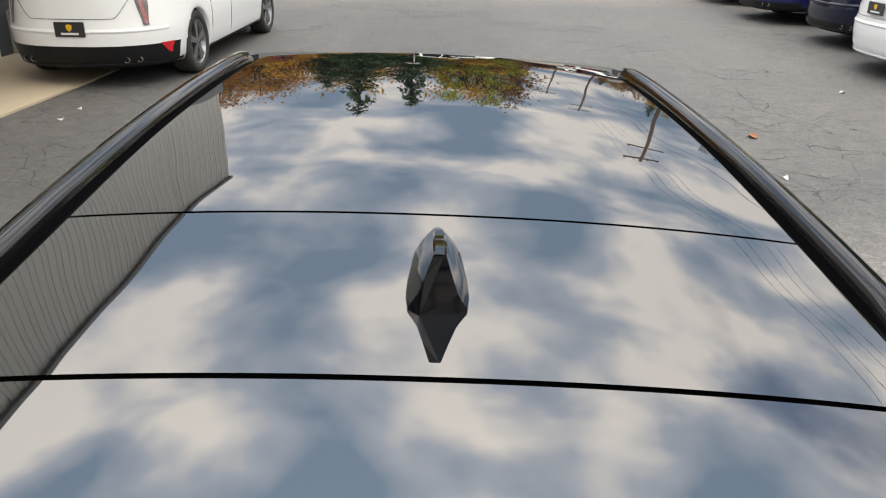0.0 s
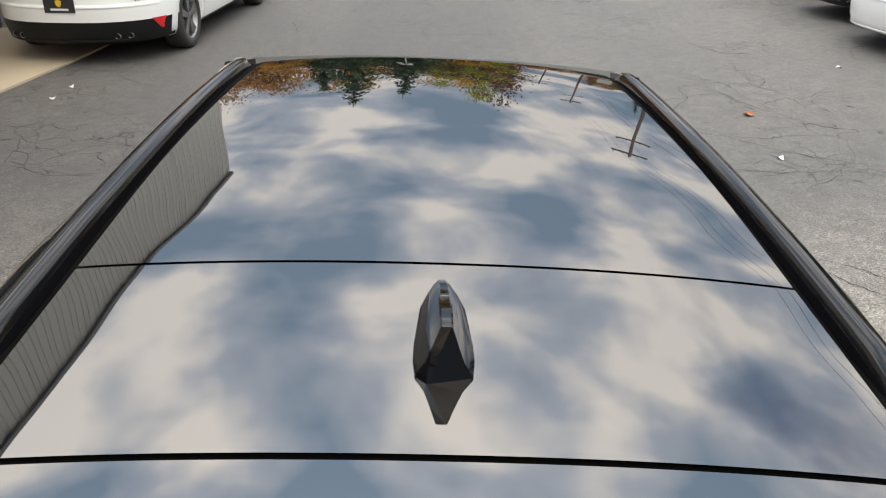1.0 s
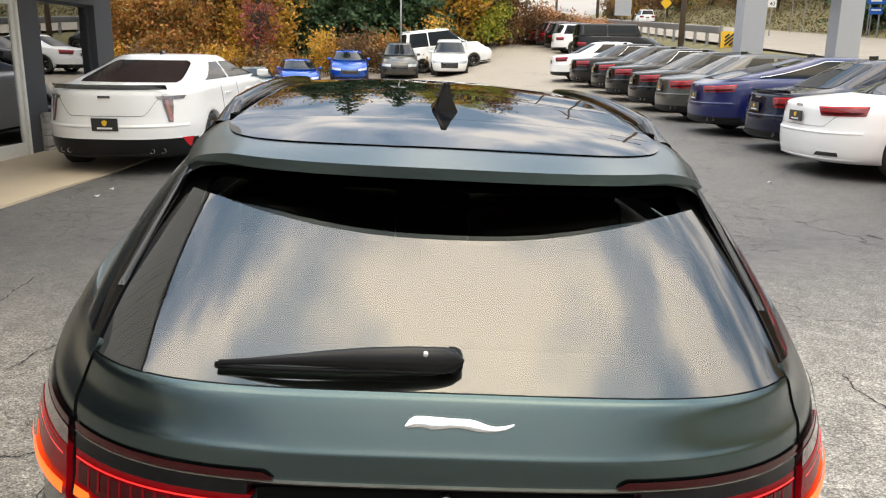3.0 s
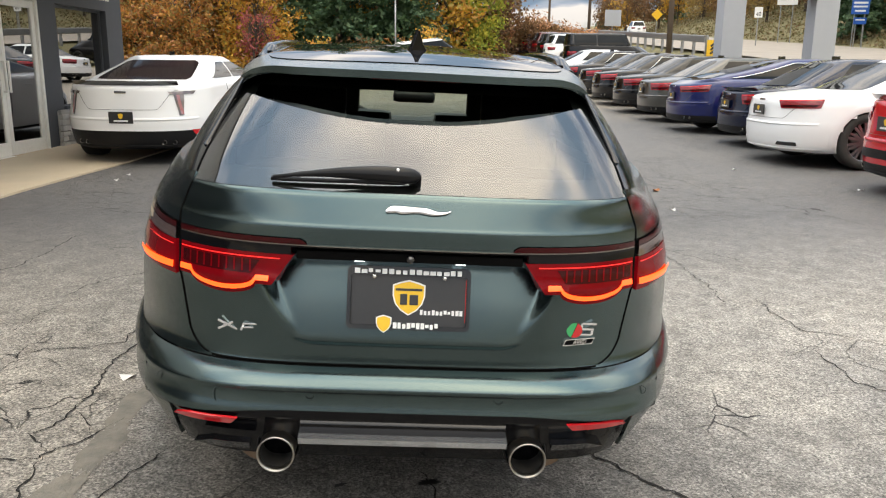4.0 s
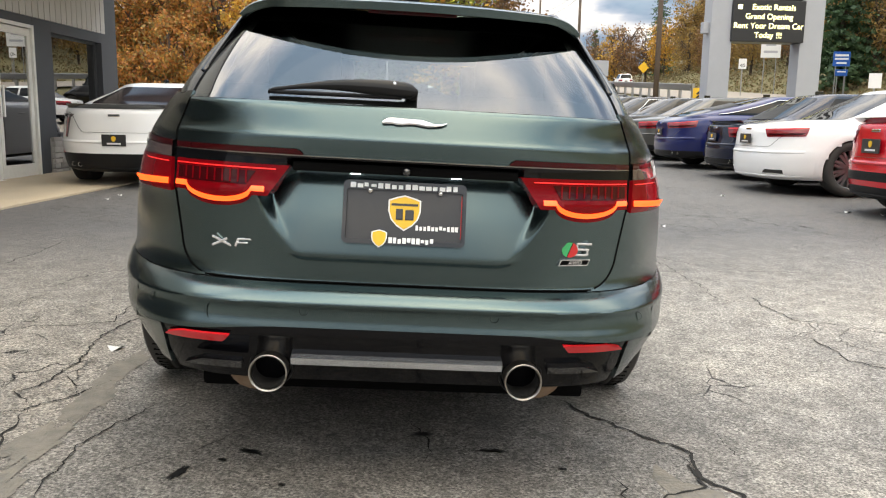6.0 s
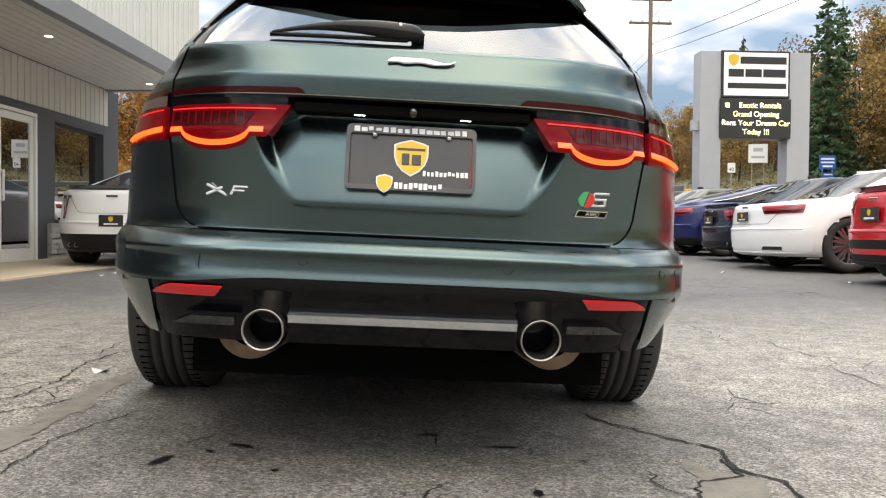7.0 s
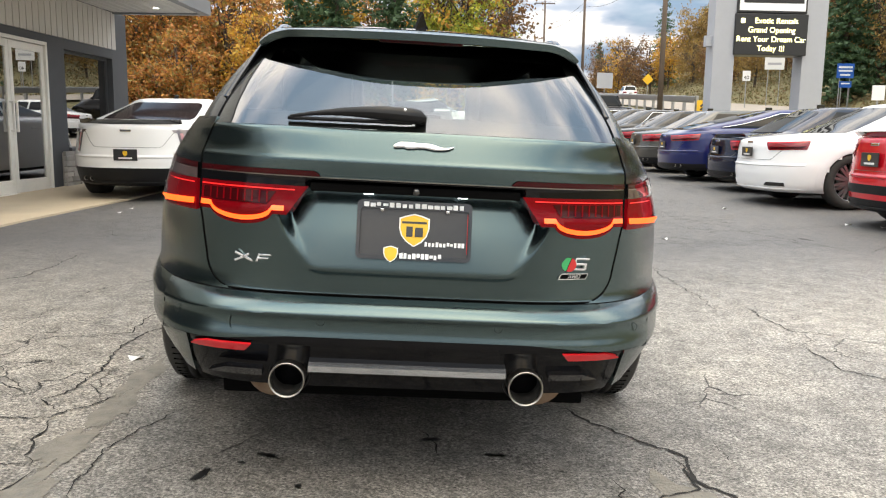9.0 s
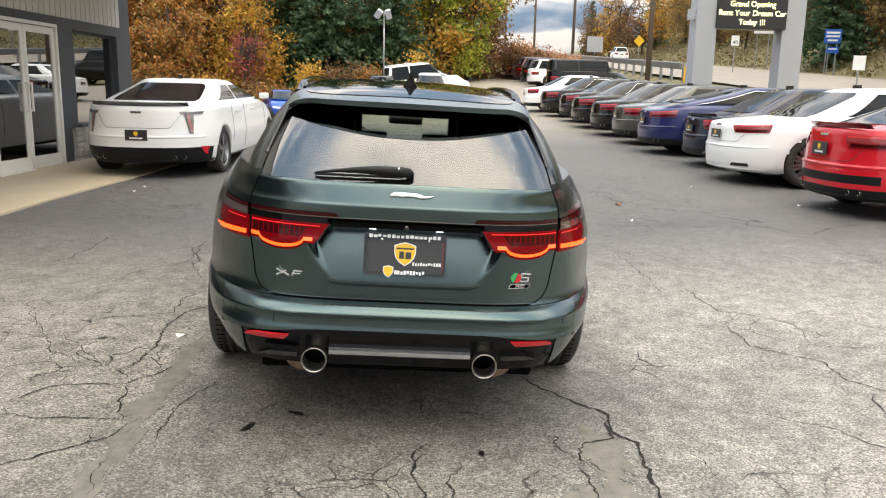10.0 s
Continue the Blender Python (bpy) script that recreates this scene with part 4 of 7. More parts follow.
    # tail lamps: a lens round each corner, its inner end cut on a slant, a darker strip inside
    if not facing:
        x_in = light[2] * W / 0.93
        for sx in (-1, 1):
            def lens(nm, za, zb, ina, inb, y_out, out, mt, par, nz=6):
                rows_ = []
                for f in lin(0, 1, nz):
                    z = lerp(za, zb, f)
                    w_, a_ = W * curve_at(SW, z), curve_at(SA, z)
                    th0 = math.asin(min(0.999, lerp(ina, inb, f) / w_) ** (pr / 2))
                    th1 = math.acos(max(-1.0, min(1.0, 1 - (y_out + 0.05 * f - a_) / dr)))
                    row = []
                    for th in lin(th0, max(th1, th0 + 0.05), 19):
                        row.append((sx * (w_ * math.sin(th) ** (2 / pr) + out * math.sin(th)), a_ + dr * (1 - math.cos(th)) - out * math.cos(th), z))
                    rows_.append(row)
                return grid(nm, rows_, mt, par, flip=sx < 0)
            if corner_red:
                lens_ = lens("tail_light", lo, hi, x_in + 0.04, x_in - 0.03, light_y - 0.12, 0.006, SMOKED, root)
                lens("light_blade", lo + 0.018, hi - 0.04, x_in + 0.055, x_in + 0.005, light_y - 0.17, 0.011, LENS_CLEAR, lens_)
                lens("corner_reflector", 0.335, 0.448, 0.835, 0.79, 0.42, 0.007, REFLECTOR, root, 4)
                lens("upper_cap", hi - 0.034, hi + 0.004, x_in - 0.05, x_in - 0.085, light_y + 0.04, 0.010, SMOKED, lens_, 3)
            else:
                lens_ = lens("tail_light", lo, hi, x_in + 0.05, x_in - 0.02, light_y, 0.006, light_mat or TAIL_RED, root)
                lens("light_strip", lerp(lo, hi, 0.16), lerp(lo, hi, 0.40), x_in + 0.075, x_in + 0.06, light_y - 0.05, 0.010, RED_DARK, lens_, 3)
                lens("bright_edge", lerp(lo, hi, 0.84), lerp(lo, hi, 0.97), x_in + 0.01, x_in + 0.0, light_y, 0.010, REFLECTOR, lens_, 3)
    # wheel-arch lips
    for yy in wb:
        for sx in (-1, 1):
            lip = []
            for rr, xo in ((R + 0.018, -0.06), (R + 0.026, 0.0), (R + 0.038, 0.006), (R + 0.115, 0.0045), (R + 0.135, 0.001)):
                row = []
                for k in range(25):
                    a = math.pi * (-0.16 + 1.32 * k / 24)
                    z = max(0.215, R + rr * math.sin(a))
                    yl = yy + rr * math.cos(a)
                    wz = flank_x(yl, z)
                    row.append((sx * (wz + xo), yl, z))
                lip.append(row)
            grid("arch_lip", lip, paint, root)
            wheel(root, sx * (W - 0.015), yy, R, 0.24, rim, spokes)
    if not facing:
        if plate:
            pl = part("number_plate", boxes([((-0.155, 0.004, 0.0), (0.155, 0.016, 0.155))], 0.004, pose(0, -0.012, plate_z - 0.078)), PLATE_BLACK, root)
            sh = part("plate_emblem", shield_mesh(0.06, 0.075, 0.003), YELLOW, pl)
            sh.location = (0, -0.010, plate_z + 0.018)
            part("plate_bar", boxes([((-0.09, -0.011, 0), (0.09, -0.0075, 0.022))], 0, pose(0, 0, plate_z - 0.055)), WHITE_PRINT, pl)
        badge = part("badge", boxes([((-0.075, 0.0, 0), (0.075, 0.02, 0.035))], 0.008, pose(0, 0.035, hi - 0.02)), CHROME, root)
        for sx in ((-1, 1) if slots else ()):
            # flat tail pipe set flush in the bumper, a bright trim round its dark slot
            for nm, g, o_, mt in (("pipe_trim", 0.012, 0.003, paint), ("pipe_slot", 0.0, 0.006, BLACK_GLOSS)):
                grid(nm, [[(lambda q: (q[0], q[1] - o_, q[2]))(tail_pt(sx * lerp(0.42 - g + 0.05 * f, 0.70 + g, k / 8), lerp(0.285 - g, 0.335 + g, f))) for k in range(9)] for f in lin(0, 1, 4)], mt, root, thick=0.004, flip=sx < 0)
        if not suv:
            # lower lip: a second soft fold above the bumper's foot
            grid("bumper_lip", [[(lambda q: (q[0], q[1] - dy_, q[2]))(tail_pt(0.86 * W * t, z)) for t in lin(-1, 1, 41)] for z, dy_ in ((0.225, 0.002), (0.235, 0.014), (0.246, 0.016), (0.262, 0.002))], BLACK_PLASTIC if low > 0.25 else paint, root)
        for sx in (() if slots else (-1, 1) if dual else (1,)):
            for dx in ((-0.055, 0.055) if not suv else (0.0,)):
                xe, ye, ze = tail_pt(sx * 0.55 + dx, 0.295)
                tip = lathe("exhaust_tip", [(0.12, 0.024), (0.0, 0.028), (-0.004, 0.030), (-0.006, 0.027), (0.0, 0.025)], PIPE, root, "y", 18, "", (xe, ye, ze))
                lathe("bore", [(0.0, 0.025), (0.05, 0.023), (0.05, 0.0)], SOOT, tip, "y", 14, "", (xe, ye, ze))
        # bumper crease: a soft ledge across the tail
        grid("bumper_ledge", [[(lambda q: (q[0], q[1] - dy_, q[2]))(tail_pt(0.90 * W * t, z)) for t in lin(-1, 1, 41)] for z, dy_ in ((0.575, 0.001), (0.585, 0.010), (0.596, 0.013), (0.606, 0.008), (0.618, 0.001))], paint, root)
    if trunk_lip:
        rows_ = []
        for off, dz in ((0.10, 0.0), (0.045, 0.055), (0.04, 0.06), (0.10, 0.03)):
            rows_.append([(x, 0.02 + off + 0.20 * (abs(x) / 0.8) ** 2.6, belt + 0.0 + dz) for x in [(-0.66 + 1.32 * k / 16) * W / 0.93 for k in range(17)]])
        grid("spoiler", rows_, BLACK_GLOSS, root)
    if not facing and not suv:
        # boot lid's shut line across the tail and down each side
        pts_ = []
        for t in lin(-1, 1, 49):
            x = t * 0.70 * W
            z = plate_z + 0.10 + (hi - plate_z - 0.08) * smooth01((abs(t) - 0.62) / 0.36) if corner_red else plate_z - 0.125 + 0.16 * smooth01((abs(t) - 0.72) / 0.28)
            px_, py_, pz_ = tail_pt(x, z)
            pts_.append((px_, py_ - 0.0005, pz_))
        tube("shut_line", pts_, 0.003, SEAM, root, 4)
    for sx in (-1, 1):
        bm = box(bmesh.new(), (-0.085, -0.045, -0.05), (0.085, 0.05, 0.055), 0.035, pose(sx * (W + 0.02), yw - 0.40, belt + 0.06))
        part("wing_mirror", bm, paint, root, smooth=True)
    if detail:
        for sx in (-1, 1):
            for yd in (lerp(wb[0], wb[1], 0.16), lerp(yr, yf, 0.42) + 0.1, lerp(wb[0], wb[1], 0.86)):
                tube("door_gap", [(sx * (flank_x(yd, z) + 0.0005), yd + 0.10 * (z - 0.5), z) for z in lin(0.32, belt - 0.03, 8)], 0.004, DARK, root, 4)
            for yd in (lerp(wb[0], wb[1], 0.26), lerp(wb[0], wb[1], 0.60)):
                part("door_handle", box(bmesh.new(), (-0.012, -0.09, -0.012), (0.018, 0.09, 0.012), 0.008, pose(sx * flank_x(yd, belt - 0.14), yd, belt - 0.14)), paint, root, smooth=True)
    if roof_rails:
        for sx in (-1, 1):
            tube("roof_rail", [(sx * W * 0.66, yr + 0.15, H - 0.04), (sx * W * 0.66, yr + 0.25, H + 0.03), (sx * W * 0.66, yf - 0.35, H + 0.03), (sx * W * 0.66, yf - 0.25, H - 0.04)], 0.015, CHROME, root, 6)
    if not suv:
        part("aerial", boxes([((-0.012, yr + 0.2, H - 0.03), (0.012, yr + 0.34, H + 0.05))], 0.008), BLACK_GLOSS, root)
    if not suv:
        # the boot falls towards the tail, the bonnet towards the nose
        y0, y1 = yb + 0.55, yw - 0.35
        for ob in root.children_recursive:
            up = ob.parent
            if ob.type != "MESH" or ob.name.startswith("underbody") or "wheel" in (up.name.split(".")[0], up.parent.name.split(".")[0] if up.parent else ""):
                continue
            for v in ob.data.vertices:
                y, z = v.co.y + ob.location.y, v.co.z + ob.location.z
                high = max(0.0, min(1.0, (z - 0.45) / (belt - 0.45)))
                v.co.z -= high * (drop * max(0.0, 1 - y / y0) ** 1.25 + dip * max(0.0, (y - y1) / (L - y1)) ** 1.5)
    return root


def paint(name, c, metal=0.3, rough=0.25, coat=0.8):
    return mat(name, c, rough, metal, vary=0.08, scale=200, detail=2, coat=coat, spec=0.3)


P_WHITE = paint("white_paint", (0.84, 0.84, 0.84), 0.0, 0.3, 0.6)
P_BLUE = paint("blue_paint", (0.005, 0.010, 0.085), 0.2, 0.3)
P_NAVY = paint("navy_paint", (0.003, 0.006, 0.022), 0.0, 0.2, 0.35)
P_GREY = paint("grey_paint", (0.07, 0.068, 0.062), 0.5, 0.3)
P_BLACK = paint("black_paint", (0.003, 0.003, 0.004), 0.0, 0.2, 0.35)
P_RED = paint("red_paint", (0.55, 0.008, 0.018), 0.1)
P_SILVER = paint("silver_blue_paint", (0.26, 0.34, 0.36), 0.6)
P_MAROON = paint("maroon_paint", (0.06, 0.008, 0.010), 0.3)
P_BRIGHT = paint("bright_blue_paint", (0.01, 0.08, 0.45), 0.4)


def at(x, y, heading, lift=0.0):
    """A pose on the ground, nose turned heading degrees clockwise from straight ahead."""
    return pose(x, y, terrain(x, y) + lift, 0, 0, -heading)


def tail_at(x, y, heading):
    """A pose by the middle of the tail; the wheels stand on the ground there."""
    a = radians(heading)
    cx, cy = x + 2.5 * math.sin(a), y + 2.5 * math.cos(a)
    ahead = terrain(x + 4 * math.sin(a), y + 4 * math.cos(a)) - terrain(x + math.sin(a), y + math.cos(a))
    pitch = math.degrees(math.atan2(ahead, 3.0))
    return pose(x, y, terrain(x + math.sin(a), y + math.cos(a)) - math.sin(radians(pitch)), 0, 0, -heading) @ pose(0, 0, 0, pitch, 0, 0)


ROW = "cars parked nose-in along the lot"
car("parked_car", "white compact sports sedan with black rear spoiler, beside the shop front", tail_at(-3.62, 8.10, 4), P_WHITE, L=4.9, W=0.95, H=1.38, belt=1.03, yb=0.62, yr=1.66, yf=2.75, yw=3.85,
    wb=(1.03, 3.95), R=0.345, trunk_lip=True, light=(0.64, 0.95, 0.625), spokes=5, low=0.43, plate_z=0.62, light_y=0.36, drop=0.03, light_mat=LENS_CLEAR, corner_red=True, rim=RIM_CUT, pane=DULL_WINDOW)
car("parked_car", "red performance sedan with black diffuser, at the end of the row", tail_at(5.05, 6.1, 89), P_RED, L=4.5, W=0.925, H=1.45, belt=1.03, drop=0.01, group=ROW, trunk_lip=True, light=(0.80, 0.95, 0.40), low=0.36, plate_z=0.78, mesh_band=True, yb=0.45, yr=1.4, yf=2.7, yw=3.6, wb=(0.95, 3.6), R=0.335)
car("parked_car", "white full-size sedan with red tail lights and dark alloys", tail_at(4.93, 8.95, 88), P_WHITE, L=5.25, W=0.97, H=1.47, belt=1.0, group=ROW, light=(0.83, 0.96, 0.40), low=0.21, slots=True, rim=RIM_CUT, plate_z=0.80, yb=0.98, yr=1.95, yf=3.2, yw=4.15, wb=(1.04, 4.1), R=0.37, spokes=10)
car("parked_car", "dark navy sedan in the parked row", tail_at(5.3, 11.1, 89), P_NAVY, L=4.75, group=ROW, trunk_lip=True)
car("parked_car", "deep blue fastback in the parked row", tail_at(5.2, 13.6, 89), P_BLUE, L=4.97, W=0.95, H=1.42, belt=1.0, yb=0.25, yr=1.9, yf=3.0, group=ROW, light=(0.82, 0.95, 0.30), chrome_line=True)
car("parked_car", "grey sedan in the parked row", tail_at(5.3, 16.1, 89), P_GREY, L=4.95, group=ROW)
for k, (x, y) in enumerate(((5.35, 18.6), (5.35, 21.1), (5.45, 23.5), (5.25, 26.0))):
    car("parked_car", "black sedan in the parked row", tail_at(x, y, 89), P_BLACK, L=4.95, group=ROW, chrome_line=k in (1, 3))
car("parked_car", "white sedan at the far end of the row", tail_at(5.0, 28.6, 89), P_WHITE, L=4.8, group=ROW)


# ---- the green estate car, in its own frame (x right, y ahead, z up from the ground) ----
hero = thing("estate_car", "dark green estate car, black glass roof, lit tail lights", "car", "", LEVEL)

TOP_PROFILE = [(0.935, -0.167), (0.955, -0.171), (0.984, -0.1735), (0.990, -0.1725), (0.996, -0.169), (1.030, -0.1535), (1.060, -0.1395), (1.067, -0.135), (1.073, -0.128), (1.10, -0.100)]
LOW_PROFILE = [(0.20, 0.02), (0.28, -0.06), (0.33, -0.105), (0.40, -0.138), (0.455, -0.160), (0.480, -0.1765), (0.500, -0.1785), (0.525, -0.1740), (0.550, -0.1770), (0.561, -0.1850), (0.566, -0.1885), (0.572, -0.1875), (0.600, -0.160), (0.612, -0.130)]
YC_IN = LOW_PROFILE + [(0.617, -0.1255), (0.64, -0.131), (0.675, -0.145), (0.70, -0.143), (0.78, -0.125), (0.86, -0.101), (0.90, -0.090), (0.925, -0.108)] + TOP_PROFILE
YC_OUT = LOW_PROFILE + [(0.617, -0.1255), (0.64, -0.1295), (0.72, -0.1445), (0.78, -0.158), (0.82, -0.170), (0.845, -0.180), (0.865, -0.172), (0.90, -0.168)] + TOP_PROFILE
HALF_W = [(0.18, 0.80), (0.25, 0.825), (0.32, 0.85), (0.40, 0.893), (0.47, 0.925), (0.54, 0.94), (0.60, 0.945), (0.72, 0.938), (0.82, 0.922), (0.90, 0.905), (0.96, 0.882), (1.00, 0.862), (1.05, 0.835), (1.09, 0.812), (1.12, 0.80)]


def recess(x, z):
    """0 outside, 1 inside the number-plate hollow, whose sides lean in towards the bottom."""
    half = lerp(0.270, 0.345, smooth01((z - 0.655) / 0.20)) - 0.05 * max(0.0, 1 - (z - 0.668) / 0.03) ** 2
    half -= 0.085 * smooth01((z - 0.850) / 0.075)
    a = 1 - smooth01((abs(x) - half + 0.006) / 0.042)
    b = smooth01((z - 0.668) / 0.022)
    return a * b


def wrap_shape(z):
    """How squarely the tail turns into the flank: exponent and length of the turn."""
    f = smooth01((z - 0.47) / 0.20)
    return lerp(6.0, 4.0, f), lerp(1.54, 1.30, f)


def skin(x, z, out=0.0, hollow=True):
    """Point of the tail's surface at x and height z; out: how far proud of it."""
    w = curve_at(HALF_W, z)
    k = min(0.9999, abs(x) / w)
    p, d = wrap_shape(z)
    c = math.sqrt(max(0.0, 1 - k ** p))
    t = recess(x, z) if hollow else 0.0
    yc = lerp(curve_at(YC_OUT, z), curve_at(YC_IN, z), t)
    sag = d * (1 - c)
    f = smooth01((z - 0.985) / 0.085)
    if f > 0:
        # towards the belt the tail takes the flatter plan of the rear screen
        xs = min(abs(x), 0.572)
        mine = d * (1 - math.sqrt(1 - min(0.9999, xs / w) ** p))
        glass_sag = 0.52 * (1 - math.sqrt(1 - min(0.9999, xs / 0.685) ** 5))
        sag += f * (glass_sag - mine) * (1 - smooth01((abs(x) - 0.572) / 0.115))
    return Vector((x, yc + sag - out, z))


def side(s, y, z, out=0.0):
    """Point of the flank at length y."""
    w = curve_at(HALF_W, z)
    yc = curve_at(YC_OUT, z)
    d = y - yc
    x = w
    p, turn = wrap_shape(z)
    if d < turn:
        c = max(0.0, 1 - d / turn)
        x = w * max(0.0, 1 - c * c) ** (1 / p)
    nose = max(0.0, (y - 3.7) / 1.05)
    return Vector((s * (x * (1 - 0.25 * nose ** 2) + out), y, z))


def patch(name, zs, xlo, xhi, material, parent, out=0.0, n=40, label="", thick=0.02):
    """Part of the tail skin between two edges, given as functions of z."""
    rows = []
    for z in zs:
        a, b = xlo(z), xhi(z)
        rows.append([skin(lerp(a, b, k / (n - 1)), z, out) for k in range(n)])
    return grid(name, rows, material, parent, label, thick=thick)


def seam(z):
    """Half width of the tailgate at a height."""
    if z < 0.70:
        return 0.585 - 0.085 * (1 - math.sqrt(max(0.0, 1 - ((0.70 - z) / 0.086) ** 2)))
    return curve_at([(0.70, 0.585), (0.80, 0.597), (0.90, 0.606), (0.96, 0.609), (0.99, 0.608), (1.03, 0.594), (1.07, 0.574), (1.12, 0.562)], z)


ZB = lin(0.614, 0.915, 68)
tailgate = patch("tailgate", ZB, lambda z: -seam(z) + 0.002, lambda z: seam(z) - 0.002, GREEN, hero, n=220)
patch("tailgate_upper", lin(0.9425, 1.0725, 46), lambda z: -seam(z) + 0.002, lambda z: seam(z) - 0.002, GREEN, tailgate, n=60)
# bumper, across the tail and round to the wheel arches
def bumper_edge(x):
    """Height of the bumper's lower edge: it dips towards the reflectors."""
    return 0.504 - 0.019 * smooth01((abs(x) - 0.30) / 0.30)


bumper = grid("rear_bumper", [[skin(x, lerp(bumper_edge(x), 0.610, f)) for x in lin(-0.72, 0.72, 80)] for f in lin(0, 1, 24)], GREEN, hero, thick=0.02)
ARCH_Y, ARCH_R = 1.02, 0.385


def y_on(xx, z):
    return skin(xx, z).y


for s in (-1, 1):
    # quarter: from the tailgate seam round to the flank
    zs = lin(0.612, 1.09, 36)
    grid("quarter_panel", [[skin(s * lerp(seam(z) + 0.003, 0.72, k / 11), z) for k in range(12)] + [side(s, lerp(y_on(0.72, z), 1.45, k / 30) + 0.001, z) for k in range(1, 31)] for z in zs], GREEN, hero, thick=0.01, flip=s < 0)
    # bumper's corner down to the sill behind the wheel
    zs = lin(0.342, 0.4835, 11) + lin(0.4850, 0.611, 16)
    rows = []
    for z in zs:
        yb = ARCH_Y - math.sqrt(max(0.0, ARCH_R ** 2 - (z - 0.345) ** 2)) if z < 0.345 + ARCH_R else ARCH_Y
        lo_x = 0.72
        rows.append([skin(s * (lo_x - (0.095 if z < 0.4845 else 0.0)), z), skin(s * (lo_x - (0.05 if z < 0.4845 else 0.0)), z)] + [side(s, lerp(y_on(0.72, z), yb, k / 18), z) for k in range(19)])
    grid("bumper_corner", rows, GREEN, bumper, thick=0.012, flip=s < 0)
    # flank ahead of the wheel, sill to belt
    rows = [[side(s, lerp(ARCH_Y + math.sqrt(max(0.0, ARCH_R ** 2 - (z - 0.345) ** 2)) if abs(z - 0.345) < ARCH_R else ARCH_Y, 4.6, k / 40), z) for k in range(41)] for z in lin(0.2, 0.73, 16)]
    grid("door_lower", rows, GREEN, hero, thick=0.01, flip=s < 0)
    grid("flank", [[side(s, lerp(1.44, 4.6, k / 40), z - 0.75 * (z - 0.72) * smooth01((lerp(1.44, 4.6, k / 40) - 2.9) / 1.5)) for k in range(41)] for z in lin(0.72, 1.09, 14)], GREEN, hero, thick=0.01, flip=s < 0)
    # arch above the wheel
    rows = []
    for k in range(29):
        a = math.pi * k / 28
        rows.append([side(s, ARCH_Y + lerp(ARCH_R, 0.42, j / 5) * math.cos(a), min(0.345 + lerp(ARCH_R, 0.42, j / 5) * math.sin(a), 1.05), 0.002) for j in range(6)])
    grid("wheel_arch", rows, GREEN, hero, flip=s < 0)
    wheel(hero, s * 0.940, ARCH_Y, 0.352, 0.270, RIM_DARK, 10, tread=True)
    wheel(hero, s * 0.915, 3.93, 0.352, 0.25, RIM_DARK, 10)
for lo_, hi_ in (((-0.60, 0.24, 0.195), (0.60, 4.4, 0.42)), ((-0.80, 1.42, 0.17), (0.80, 3.5, 0.212)), ((-0.62, 0.06, 0.425), (0.62, 0.5, 0.55)), ((-0.57, -0.02, 0.345), (0.57, 0.23, 0.40))):
    part("underbody", boxes([(lo_, hi_)], 0.02), DARK, hero)
part("wheel_liner", boxes([((-0.80, 0.62, 0.72), (0.80, 1.5, 0.76)), ((-0.64, 0.4, 0.3), (0.64, 1.6, 0.72))]), DARK, hero)

